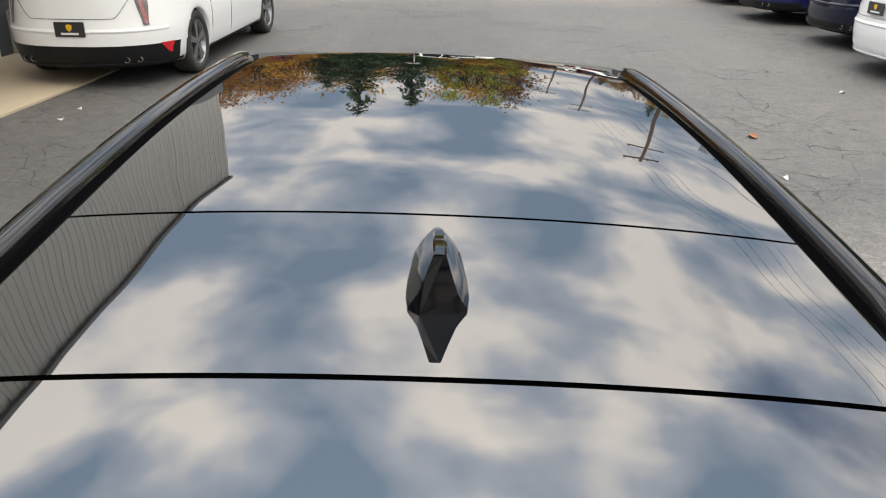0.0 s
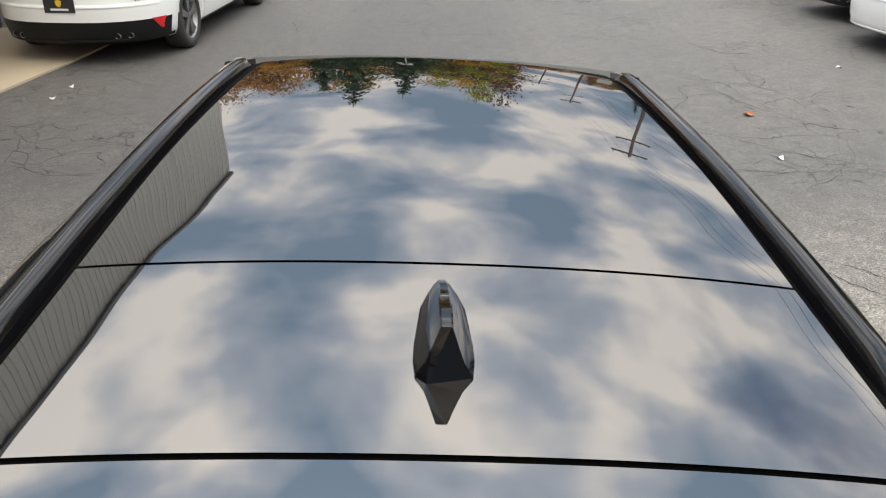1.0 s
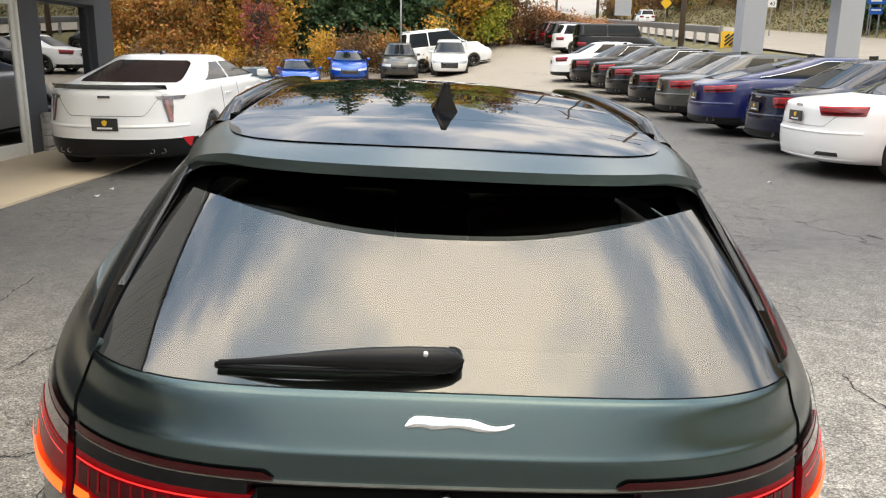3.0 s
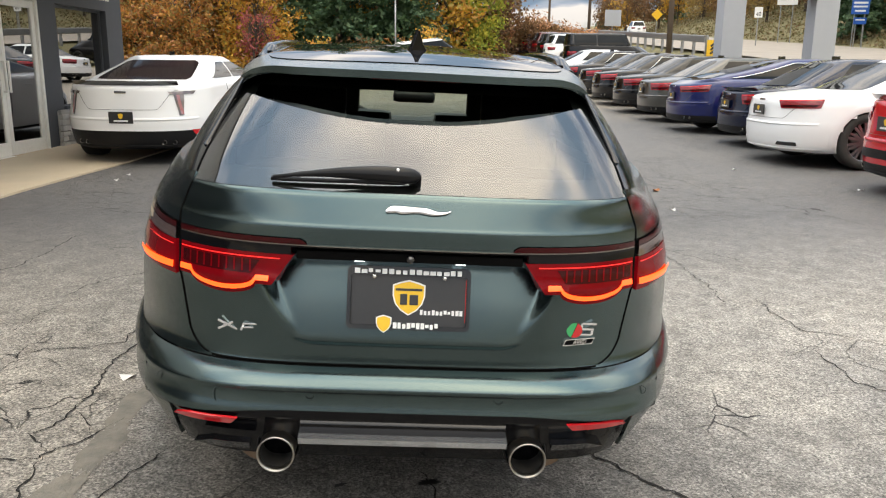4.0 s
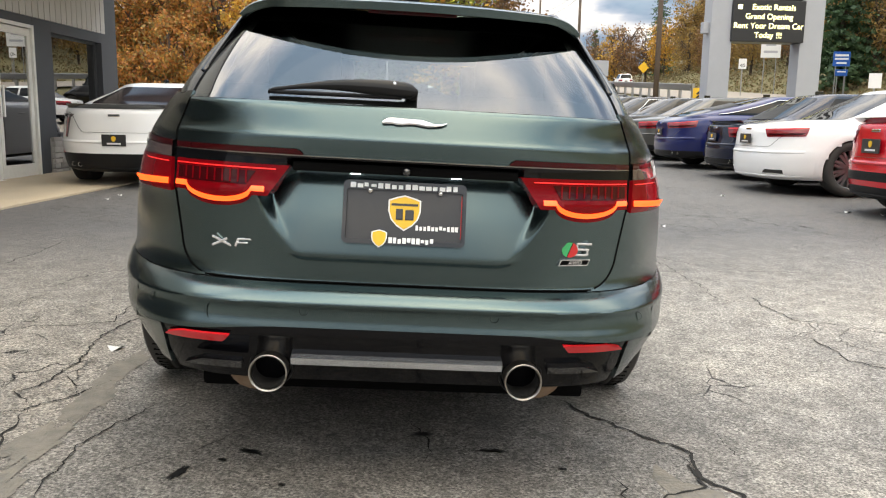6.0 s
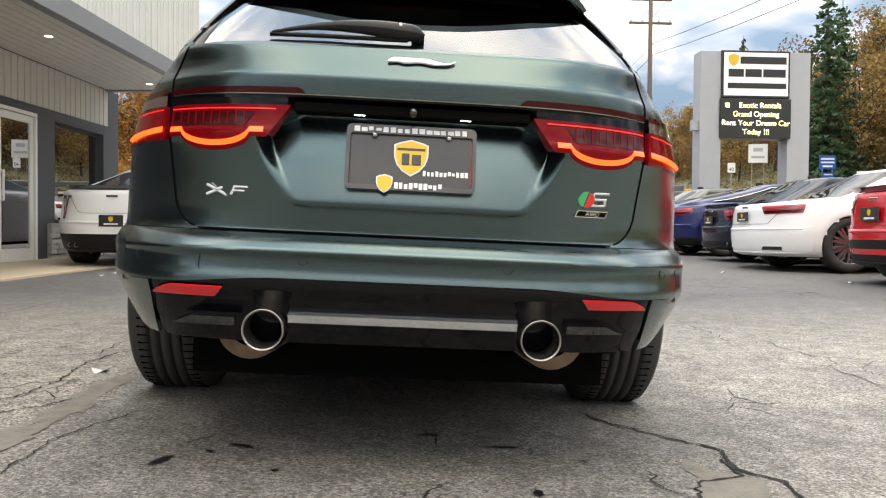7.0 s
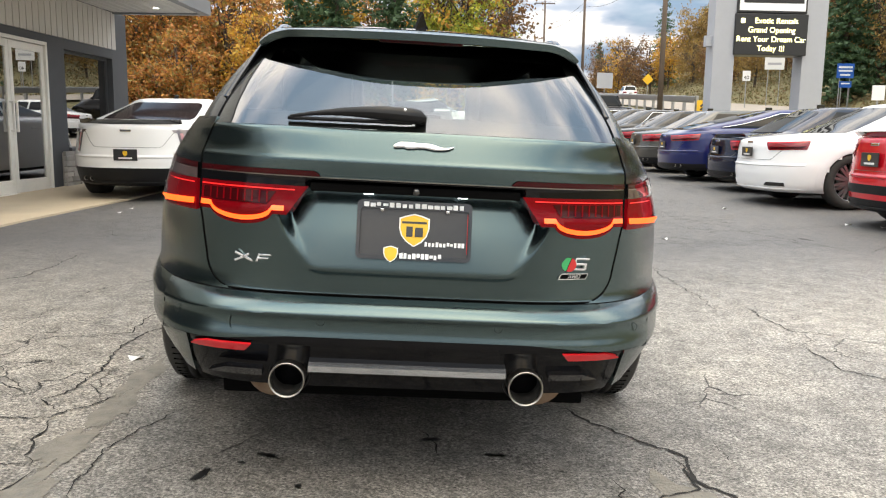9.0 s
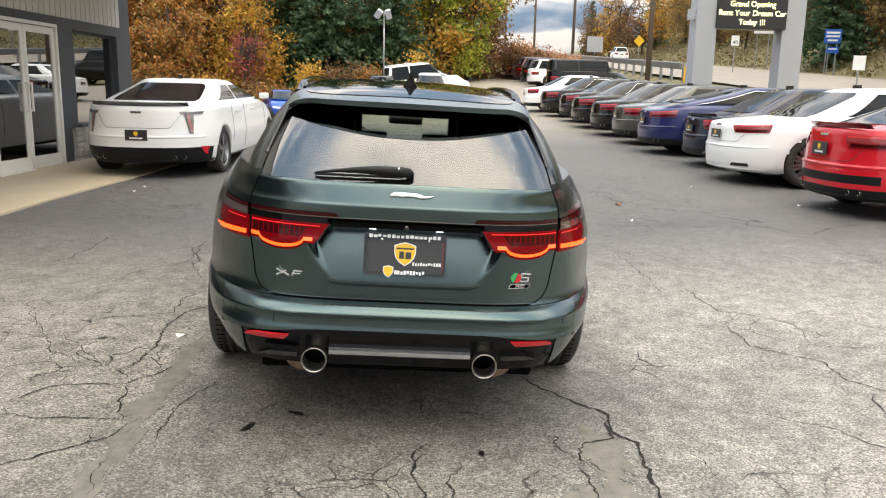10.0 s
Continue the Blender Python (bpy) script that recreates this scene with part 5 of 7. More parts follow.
# black lower valance with its silver strip
VAL = patch("valance", lin(0.342, 0.508, 24), lambda z: -lerp(0.60, 0.63, smooth01((z - 0.33) / 0.14)), lambda z: lerp(0.60, 0.63, smooth01((z - 0.33) / 0.14)), VALANCE_BLACK, hero, out=-0.009, n=80)
patch("valance_strip", lin(0.396, 0.415, 6), lambda z: -0.278, lambda z: 0.278, mat("satin_silver_trim", (0.66, 0.68, 0.72), 0.22, 0.9, vary=0.15, scale=20), VAL, out=0.012, n=30)
for s in (-1, 1):
    patch("side_strip", lin(0.394, 0.414, 6), lambda z: s * 0.40, lambda z: s * lerp(0.55, 0.50, (z - 0.394) / 0.02), BLACK_GLOSS, VAL, out=0.014, n=14)
    # exhaust tip: flared, hollow, bright rim, rusty silencer behind
    c = (s * 0.332, 0, 0.380)
    tip = lathe("exhaust_tip", [(-0.06, 0.046), (-0.13, 0.0482), (-0.176, 0.0492), (-0.182, 0.0480), (-0.180, 0.0450), (-0.165, 0.0436)], PIPE, hero, "y", 48, "polished steel tail pipe", c)
    lathe("rim", [(-0.177, 0.0500), (-0.1845, 0.0488), (-0.181, 0.0466)], PIPE, tip, "y", 48, "", c)
    lathe("bore", [(-0.165, 0.0436), (-0.10, 0.041), (0.06, 0.039), (0.06, 0.0)], SOOT, tip, "y", 24, "", c)
    lathe("surround", [(-0.06, 0.050), (-0.112, 0.053), (-0.128, 0.0545), (-0.125, 0.058), (-0.10, 0.060)], BLACK_PLASTIC, VAL, "y", 40, "", (s * 0.332, 0, 0.381))
    lathe("silencer", [(-0.11, 0.05), (-0.10, 0.085), (0.10, 0.095), (0.38, 0.095), (0.40, 0.04)], RUST, hero, "y", 24, "rusty exhaust silencer", (s * 0.385, 0.06, 0.372))
    # reflector
    zs = lin(0.456, 0.479, 6)
    patch("reflector", zs, lambda z: s * lerp(0.452, 0.432, (z - 0.456) / 0.023), lambda z: s * lerp(0.612, 0.560, ((z - 0.456) / 0.023) ** 2), REFLECTOR, VAL, out=-0.0005, n=16, label="red rear reflector", thick=0.006)
    # parking sensors
    for sx_, sz in ((0.245, 0.547), (0.655, 0.545)):
        p = skin(s * sx_, sz, 0.0012)
        lathe("parking_sensor", [(0.0005, 0.0105), (-0.0006, 0.0115), (0.003, 0.0122)], GREEN_DARK, bumper, "y", 16, "", tuple(p))
p = skin(-0.47, 0.535, 0.0012)
lathe("tow_cover", [(0.0005, 0.0262), (-0.0004, 0.027), (0.003, 0.0275)], GREEN_DARK, bumper, "y", 28, "", tuple(p))
patch("bumper_groove", lin(0.6085, 0.616, 3), lambda z: -0.585, lambda z: 0.585, DARK, bumper, out=-0.004, n=40, thick=0)

# shut line round the tailgate
for s in (-1, 1):
    tube("shut_line", [skin(s * (seam(z) + 0.0005), z, 0.0008) for z in lin(0.618, 0.912, 50)], 0.0024, DARK, tailgate, 5)
    tube("shut_line", [skin(s * (seam(z) + 0.0005), z, 0.0008) for z in lin(0.958, 1.07, 22)], 0.0024, DARK, tailgate, 5)
tube("shut_line", [skin(x, 0.6145, 0.0015) for x in lin(-0.515, 0.515, 50)], 0.003, DARK, tailgate, 5)

# tail lights
patch("light_bar", lin(0.912, 0.9405, 6), lambda z: -seam(z) + 0.002, lambda z: seam(z) - 0.002, VALANCE_BLACK, tailgate, out=0.004, n=60, label="gloss black bar between the lights")
patch("bar_trim", lin(0.9395, 0.9415, 3), lambda z: -seam(z) + 0.004, lambda z: seam(z) - 0.004, PIPE, tailgate, out=0.006, n=60)


def wave(x):
    """Lower edge of the lamp: flat, with a half-round bulge."""
    d = (x - 0.475) / 0.088
    return 0.848 - (0.033 * math.sqrt(1 - d * d) if abs(d) < 1 else 0.0)


for s in (-1, 1):
    def lamp_rows(x0, x1, zlo, zhi, out, n=40, nz=8):
        return [[skin(s * lerp(x0(f), x1(f), k / (n - 1)), lerp(zlo(lerp(x0(f), x1(f), k / (n - 1))), zhi(lerp(x0(f), x1(f), k / (n - 1))), f), out, False) for k in range(n)] for f in lin(0, 1, nz)]
    inner = lambda f: lerp(0.345, 0.290, f)
    lamp = grid("tail_light", lamp_rows(inner, lambda f: seam(0.88) - 0.004, lambda x: wave(x) - 0.012, lambda x: 0.9145, 0.004), RED_LENS, hero, "lit red tail light", thick=0.03, flip=s < 0)
    grid("led_wave", lamp_rows(lambda f: 0.352, lambda f: 0.598, lambda x: wave(x) - 0.001, lambda x: wave(x) + 0.0120, 0.008, 60, 5), LED, lamp, "glowing orange-red light signature", flip=s < 0)
    grid("led_line", lamp_rows(lambda f: 0.325, lambda f: 0.598, lambda x: 0.9025, lambda x: 0.9055, 0.008, 30, 3), LED_THIN, lamp, flip=s < 0)
    grid("inner_lens", lamp_rows(lambda f: lerp(0.40, 0.375, f), lambda f: 0.592, lambda x: max(0.862, wave(x) + 0.018), lambda x: 0.897, 0.0062, 24, 4), RED_DARK, lamp, flip=s < 0)
    for k in range(9):
        xr = 0.398 + 0.021 * k
        grid("lens_rib", lamp_rows(lambda f: xr, lambda f: xr + 0.0045, lambda x: max(0.866, wave(x) + 0.020), lambda x: 0.900, 0.0072, 2, 4), RED_LENS, lamp, flip=s < 0)
    # upper slim lamp on the tailgate
    grid("upper_lens", lamp_rows(lambda f: lerp(0.258, 0.275, f ** 2), lambda f: seam(0.96) - 0.004, lambda x: 0.9425, lambda x: 0.9565, 0.005, 30, 5), RED_DARK, lamp, flip=s < 0)
    # outer lamp on the wing, wraps round the corner

    def wrap(z0, z1, y1, out, n=26, nz=6, slope=0.0):
        rows_ = []
        for f in lin(0, 1, nz):
            row = []
            for k in range(n):
                t = k / (n - 1)
                z = lerp(z0, z1, f) + slope * t
                xs_ = seam(z) + 0.004
                ya, yb_ = y_on(xs_, z), y1 + (0.05 if f > 0.5 else 0)
                pnt = side(s, lerp(ya, yb_, t), z, out)
                pnt.y -= out * (1 - t)
                row.append(pnt)
            rows_.append(row)
        return rows_
    outer = grid("tail_light", wrap(0.827, 0.9145, 0.16, 0.008), RED_LENS, hero, "lit red outer tail light", thick=0.02, flip=s < 0)
    grid("led_wave", wrap(0.846, 0.861, 0.145, 0.012, slope=-0.012), LED, outer, "glowing orange-red light signature", flip=s < 0)
    grid("led_line", wrap(0.9025, 0.905, 0.10, 0.012, nz=3), LED_THIN, outer, flip=s < 0)
    grid("clear_lens", wrap(0.9145, 0.9425, 0.20, 0.007, slope=0.008), mat("smoked_clear_lens", (0.13, 0.09, 0.085), 0.05, 0.3, vary=0.5, scale=40, coat=1.0), outer, flip=s < 0)
    grid("upper_lens", wrap(0.9425, 0.958, 0.26, 0.006, slope=0.012), RED_DARK, outer, flip=s < 0)

# number plate in a black frame, tilted with the hollow
PLATE = pose(0, -0.135, 0.804, -11, 0, 0)
plate = part("number_plate", boxes([((-0.150, 0.0, -0.072), (0.150, 0.006, 0.072))], 0.003), PLATE_BLACK, hero, "black dealer plate with a yellow shield emblem")
plate.matrix_basis = PLATE
def rounded(hw, hh, r, n=6):
    """Outline of a rectangle with rounded corners, in the upright plane."""
    return [(sx_ * (hw - r) + r * math.cos(a_), sz_ * (hh - r) + r * math.sin(a_)) for sx_, sz_, a0 in ((1, 1, 0), (-1, 1, 90), (-1, -1, 180), (1, -1, 270)) for a_ in (math.radians(a0 + 90 * k / n) for k in range(n + 1))]


def plate_ring(name, outer, inner, y0, y1, material, parent, label="", lift=0.0):
    """A flat frame between two rounded outlines, standing from y1 forward to y0."""
    o_, i_ = rounded(*outer), [(x, z - lift) for x, z in rounded(*inner)]
    n = len(o_)
    vs = [(x, y0, z) for x, z in o_] + [(x, y0, z) for x, z in i_] + [(x, y1, z) for x, z in o_] + [(x, y1, z) for x, z in i_]
    fs = []
    for k in range(n):
        j = (k + 1) % n
        fs += [(k, k + n, j + n, j), (k, j, j + 2 * n, k + 2 * n), (k + n, k + 3 * n, j + 3 * n, j + n)]
    return link_mesh(name, vs, fs, material, parent, False, label)


pf = plate_ring("plate_frame", (0.158, 0.081, 0.014), (0.1485, 0.0640, 0.006), -0.008, 0.010, FRAME_BLACK, hero, "gloss black plate frame", 0.0055)
pf.matrix_basis = PLATE
def print_row(parent, x0, x1, z0, z1, y0, n_, seed):
    """A line of print that cannot be read: short uneven strokes."""
    r_ = random.Random(seed)
    step = (x1 - x0) / n_
    part("text_bar", boxes([((x0 + k * step, y0, z0 + (0.0 if r_.random() < 0.8 else 0.25 * (z1 - z0))), (x0 + k * step + step * r_.uniform(0.62, 0.84), y0 + 0.002, z1 - (0.0 if k == 0 or r_.random() < 0.5 else 0.22 * (z1 - z0)))) for k in range(n_)]), WHITE_PRINT, parent)


print_row(pf, -0.140, 0.140, 0.062, 0.075, -0.0095, 16, 5)
o = part("emblem", shield_mesh(0.084, 0.092, 0.002), WHITE_PRINT, plate); o.location = (0, -0.001, 0.002)
o = part("emblem", shield_mesh(0.076, 0.084, 0.002), YELLOW, plate); o.location = (0, -0.0022, 0.002)
part("emblem_mark", boxes([((-0.022, -0.0055, -0.016), (-0.004, -0.004, 0.012)), ((0.002, -0.0055, -0.016), (0.024, -0.004, 0.010))], 0.002), PLATE_BLACK, plate)
part("emblem_band", boxes([((-0.034, -0.0052, 0.020), (0.034, -0.004, 0.026))], 0), PLATE_BLACK, plate)
o = part("emblem", shield_mesh(0.040, 0.046, 0.002), WHITE_PRINT, pf); o.location = (-0.062, -0.008, -0.066)
o = part("emblem", shield_mesh(0.034, 0.040, 0.002), YELLOW, pf); o.location = (-0.062, -0.0092, -0.066)
print_row(pf, -0.038, 0.080, -0.077, -0.062, -0.0095, 10, 6)
print_row(plate, 0.030, 0.142, -0.041, -0.028, -0.002, 11, 7)
part("red_pinstripe", boxes([((0.1455, -0.002, -0.058), (0.1475, 0.001, 0.052))]), RED_PRINT, plate)
for sx_ in (-0.09, 0.09):
    lathe("screw", [(-0.013, 0.0), (-0.012, 0.006), (-0.006, 0.007)], CHROME, pf, "y", 12, "", (sx_, 0, 0.056))
# plate lamps and the dark shelf over the hollow
part("plate_shelf", boxes([((-0.285, -0.158, 0.903), (0.285, -0.085, 0.926))], 0.006), DARK, tailgate)
for sx_ in (-0.128, 0.128):
    part("plate_lamp", boxes([((sx_ - 0.013, -0.150, 0.9005), (sx_ + 0.013, -0.144, 0.9025))], 0.0005), PLATE_LAMP, tailgate, "small lit number-plate lamp")
lathe("reversing_camera", [(-0.172, 0.0), (-0.170, 0.010), (-0.15, 0.012)], BLACK_GLOSS, tailgate, "y", 16, "", (0, 0, 0.914))

# badges: plain raised shapes
bz, bx = 0.7085, -0.437
yq = lambda x, z: skin(x, z).y
bm = bmesh.new()
for ang in (-26, 26):
    box(bm, (-0.0275, -0.003, -0.0032), (0.0275, 0.003, 0.0032), 0.0012, pose(-0.468, yq(-0.468, bz) - 0.003, bz, 0, ang, 0))
for x0, x1, z0, z1 in ((-0.424, -0.384, 0.0065, 0.0110), (-0.428, -0.398, -0.0030, 0.0012)):
    box(bm, (x0, yq(-0.41, bz) - 0.006, bz + z0), (x1, yq(-0.41, bz) - 0.001, bz + z1), 0.0012)
box(bm, (-0.003, -0.0025, -0.012), (0.003, 0.0025, 0.011), 0.0012, pose(-0.4265, yq(-0.4265, bz) - 0.0035, bz, 0, 22, 0))
part("model_badge", bm, SILVER, tailgate, "silver model badge")
disc = lambda nm, x, z, r, mt, half: link_mesh(nm, [(x + r * math.cos(a), yq(x, z) - 0.006, z + r * math.sin(a)) for a in lin(*half, 14)] + [(x + r * math.cos(a), yq(x, z) + 0.002, z + r * math.sin(a)) for a in lin(*half, 14)],
                                                   [tuple(range(14))[::-1]] + [(i, i + 1, i + 15, i + 14) for i in range(13)], mt, tailgate, False)
disc("badge_green", 0.439, 0.728, 0.020, GREEN_PRINT, (math.radians(70), math.radians(250)))
disc("badge_red", 0.441, 0.728, 0.020, RED_PRINT, (math.radians(-110), math.radians(70)))
sb = [((0.462, 0.7415), (0.500, 0.7470)), ((0.456, 0.7265), (0.494, 0.7320)), ((0.450, 0.7115), (0.488, 0.7170)), ((0.458, 0.729), (0.464, 0.745)), ((0.486, 0.714), (0.492, 0.730))]
part("grade_badge", boxes([((a[0], yq(0.475, 0.73) - 0.008, a[1]), (b[0], yq(0.475, 0.73) + 0.001, b[1])) for a, b in sb], 0.001), SILVER, tailgate, "silver grade badge")
AWD = pose(0.457, yq(0.457, 0.692) - 0.003, 0.6925, 0, 0, math.degrees(math.atan2(yq(0.49, 0.692) - yq(0.424, 0.692), 0.066)))
for nm, pts_, mt, y_ in (("awd_rim", ((-0.048, -0.0085), (0.040, -0.0085), (0.048, 0.0085), (-0.040, 0.0085)), SILVER, -0.002), ("awd_plate", ((-0.0445, -0.0065), (0.0385, -0.0065), (0.0445, 0.0065), (-0.0385, 0.0065)), DARK, -0.003)):
    o = link_mesh(nm, [(x, y_, z) for x, z in pts_] + [(x, 0.004, z) for x, z in pts_], [(0, 1, 2, 3), (0, 4, 5, 1), (1, 5, 6, 2), (2, 6, 7, 3), (3, 7, 4, 0)], mt, tailgate, False)
    o.matrix_basis = AWD
letters("awd_text", "AWD", 0.0165, SILVER, tailgate, AWD @ pose(0, -0.0036, 0, 90, 0, 0), 0.0005, shear=0.3)


def long_badge():
    """A long smooth silver form, thick at one end and drawn out at the other."""
    prof = [(-0.076, 0.003, -0.004), (-0.072, 0.010, -0.001), (-0.062, 0.0135, 0.004), (-0.050, 0.0125, 0.005), (-0.040, 0.0150, 0.002), (-0.026, 0.0140, 0.002), (-0.010, 0.0115, 0.003), (0.006, 0.0110, 0.003), (0.020, 0.0125, 0.001), (0.034, 0.0120, -0.003), (0.046, 0.0085, -0.006), (0.058, 0.0060, -0.007), (0.072, 0.0055, -0.004), (0.082, 0.0035, 0.002), (0.086, 0.0015, 0.006)]
    rows_ = []
    for x, h, dz in prof:
        z = 1.036 + 0.6 * dz
        c = skin(x + 0.01, z, 0.004)
        rows_.append([(x + 0.01, c.y - 0.006 * max(0, math.cos(a)) + 0.3 * h * math.sin(a), z + h * 0.66 * math.sin(a)) for a in lin(-math.pi, math.pi, 13)])
    return rows_


grid("tail_emblem", long_badge(), SILVER, tailgate, "silver elongated emblem")
# crown of the roof
ROOF_Z = [(0.14, 1.363), (0.30, 1.394), (0.55, 1.4290), (0.89, 1.4575), (1.20, 1.472), (1.55, 1.477), (1.90, 1.472), (2.15, 1.458), (2.30, 1.440)]


def roof(x, y, out=0.0):
    half = 0.56
    tuck = 0.030 * smooth01((0.50 - y) / 0.30) * max(0.0, (abs(x) - 0.40) / 0.10) ** 2
    return Vector((x, y, curve_at(ROOF_Z, y) - 0.032 * (abs(x) / half) ** 2.2 - 0.05 * max(0.0, (abs(x) - 0.47) / 0.09) ** 2 - tuck + out))


# rear screen and pillars: slices from belt to roof
G_YC = [(1.073, -0.126), (1.12, -0.052), (1.18, 0.043), (1.25, 0.155), (1.31, 0.252), (1.36, 0.334)]
G_W = [(1.07, 0.685), (1.12, 0.680), (1.20, 0.658), (1.28, 0.624), (1.34, 0.586), (1.40, 0.546), (1.44, 0.52)]


def screen(x, z, out=0.0):
    """Point of the rear screen and the pillars beside it."""
    w = curve_at(G_W, z)
    c = math.sqrt(max(0.0, 1 - min(0.9999, abs(x) / w) ** 5.0))
    return Vector((x, curve_at(G_YC, z) + 0.52 * (1 - c) - out * 0.75, z + out * 0.65))


def g_seam(z):
    return curve_at([(1.07, 0.573), (1.12, 0.567), (1.20, 0.551), (1.28, 0.532), (1.36, 0.508)], z)


screen_me = grid("rear_window", [[screen(lerp(-g_seam(z), g_seam(z), k / 60) * 0.995, z) for k in range(61)] for z in lin(1.0735, 1.365, 24)], CAR_GLASS, hero, "tinted rear window")
screen_me.visible_shadow = False
# black printed border inside the glass
BORDER = mat("black_glass_border", (0.006, 0.006, 0.006), 0.3, vary=0.2, scale=50)
for s in (-1, 1):
    grid("glass_border", [[screen(s * lerp(g_seam(z) - lerp(0.085, 0.05, (z - 1.074) / 0.29), g_seam(z), k / 6), z, -0.006) for k in range(7)] for z in lin(1.074, 1.36, 16)], BORDER, screen_me, flip=s < 0)
grid("glass_border", [[screen(lerp(-0.51, 0.51, k / 40), z, -0.006) for k in range(41)] for z in lin(1.0735, 1.118, 4)], BORDER, screen_me)
grid("glass_border", [[screen(lerp(-0.500, 0.500, k / 40), z, -0.006) for k in range(41)] for z in lin(1.318, 1.365, 4)], BORDER, screen_me)
for s in (-1, 1):
    # gloss pillar beside the screen, then the flank glass up to the roof
    zs = lin(1.085, 1.40, 22)
    under = lambda p: Vector((p.x, p.y, min(p.z, roof(min(abs(p.x), 0.53), max(p.y, 0.2)).z - 0.006)))
    grid("rear_pillar", [[under(screen(s * lerp(g_seam(z) + 0.003, g_seam(z) + 0.034, k / 6), z, 0.005)) for k in range(7)] for z in lin(1.085, 1.365, 20)], PILLAR_BLACK, hero, thick=0.008, flip=s < 0)
    rows = []
    for z in zs:
        w = curve_at(G_W, z)
        x0 = g_seam(z) + 0.036
        ya = screen(x0, z).y
        row = [screen(s * lerp(min(x0, w * 0.955), w * 0.97, k / 10), z) for k in range(11)]
        yb_ = row[-1].y
        row += [Vector((s * (w * 0.97 + lerp(0.0, 0.105 - 0.25 * (z - 1.09) * 0.8, smooth01(k / 16 * 0.5) * 2)), lerp(yb_, 1.15, k / 16) + 0.002, z)) for k in range(1, 17)]
        rows.append([under(p) for p in row])
    low_row = [skin(s * lerp(seam(1.09) + 0.003, 0.72, k / 11), 1.09) for k in range(12)] + [side(s, lerp(y_on(0.72, 1.09), 1.45, k / 30) + 0.001, 1.09) for k in range(1, 31)]
    pick = lambda row, t: row[min(len(row) - 1, int(round(t * (len(row) - 1))))]
    foot = rows[0] + [Vector((s * (curve_at(G_W, 1.09) * 0.97 + 0.105), 1.45, 1.09))]
    grid("belt_cap", [[pick(low_row, k / 40) for k in range(41)], [pick(foot, k / 40) for k in range(41)]], GREEN, hero, flip=s < 0)
    grid("quarter_top", rows, GREEN, hero, thick=0.008, flip=s < 0)
    grid("pillar_trim", [[Vector((p.x * 0.972, p.y + 0.025, p.z)) for p in row] for row in rows], PRIVACY_GLASS, hero, flip=s < 0)
    grid("side_glass", [[(s * (curve_at(G_W, z) * 0.97 + 0.105 - 0.20 * (z - 1.09)), lerp(1.155, 2.25 + (1.44 - z) * 2.1, k / 20), z) for k in range(21)] for z in lin(1.095, 1.40, 14)], PRIVACY_GLASS, hero, "dark tinted side windows", flip=s < 0)
    part("door_pillar", boxes([((s * 0.60 - 0.02, 2.0, 1.09), (s * 0.60 + 0.02, 2.1, 1.33))]), DARK, hero)
    # windscreen pillar, closing the gap between screen and side glass
    grid("front_pillar", [[Vector((s * lerp(lerp(0.49, 0.69, f), lerp(0.585, 0.80, f), k / 3), lerp(lerp(2.16, 3.05, f), lerp(2.20, 2.90, f), k / 3), lerp(1.435, 1.02, f ** 0.92) - 0.02 * k / 3)) for k in range(4)] for f in lin(0, 1, 12)], PILLAR_BLACK, hero, thick=0.02, flip=s < 0)

# ---- roof ----
def edge_y(x):
    """The spoiler's trailing edge, bowed."""
    return 0.178 + 0.125 * (abs(x) / 0.53) ** 2.6 + 0.045 * (abs(x) / 0.535) ** 9


def roof_patch(name, x_of, ylo, yhi, material, parent, out=0.0, n=41, ny=14, label="", thick=0.0):
    rows = []
    for f in lin(0, 1, ny):
        row = []
        for k in range(n):
            t = 2 * k / (n - 1) - 1
            yy = lerp(ylo(t), yhi(t), f)
            row.append(roof(t * x_of(yy), yy, out))
        rows.append(row)
    return grid(name, rows, material, parent, label, thick=thick)


rw = lambda y: curve_at([(0.14, 0.500), (0.26, 0.515), (0.5, 0.535), (0.8, 0.53), (1.5, 0.535), (2.2, 0.52)], y)
spoiler = roof_patch("roof_spoiler", rw, lambda t: edge_y(t * 0.535), lambda t: 0.545, GREEN, hero, 0.0, 61, 20, "green roof spoiler", thick=0.022)
ins = lambda y: lerp(0.438, 0.468, smooth01((y - 0.3) / 0.25)) * min(1.0, max(0.0, 1 - ((0.546 - y) / 0.252) ** 4.5)) ** 0.42 + 0.001
roof_patch("spoiler_insert", ins, lambda t: 0.296, lambda t: 0.544, ROOF_GLASS, spoiler, 0.0025, 61, 40, "gloss black insert")
gw = lambda y: curve_at([(0.5, 0.472), (0.89, 0.466), (1.3, 0.470), (2.1, 0.455)], y)
roof_patch("roof_panel", gw, lambda t: 0.554, lambda t: 0.8865, ROOF_GLASS, hero, 0.001, 61, 14, "gloss black rear roof panel")
roof_patch("roof_glass", gw, lambda t: 0.8925, lambda t: 2.13 - 0.06 * abs(t) ** 2, ROOF_GLASS, hero, 0.001, 61, 40, "black glass roof")
roof_patch("roof_base", rw, lambda t: 0.548, lambda t: 2.22 - 0.08 * abs(t) ** 2, DARK, hero, -0.008, 41, 40, thick=0.02)
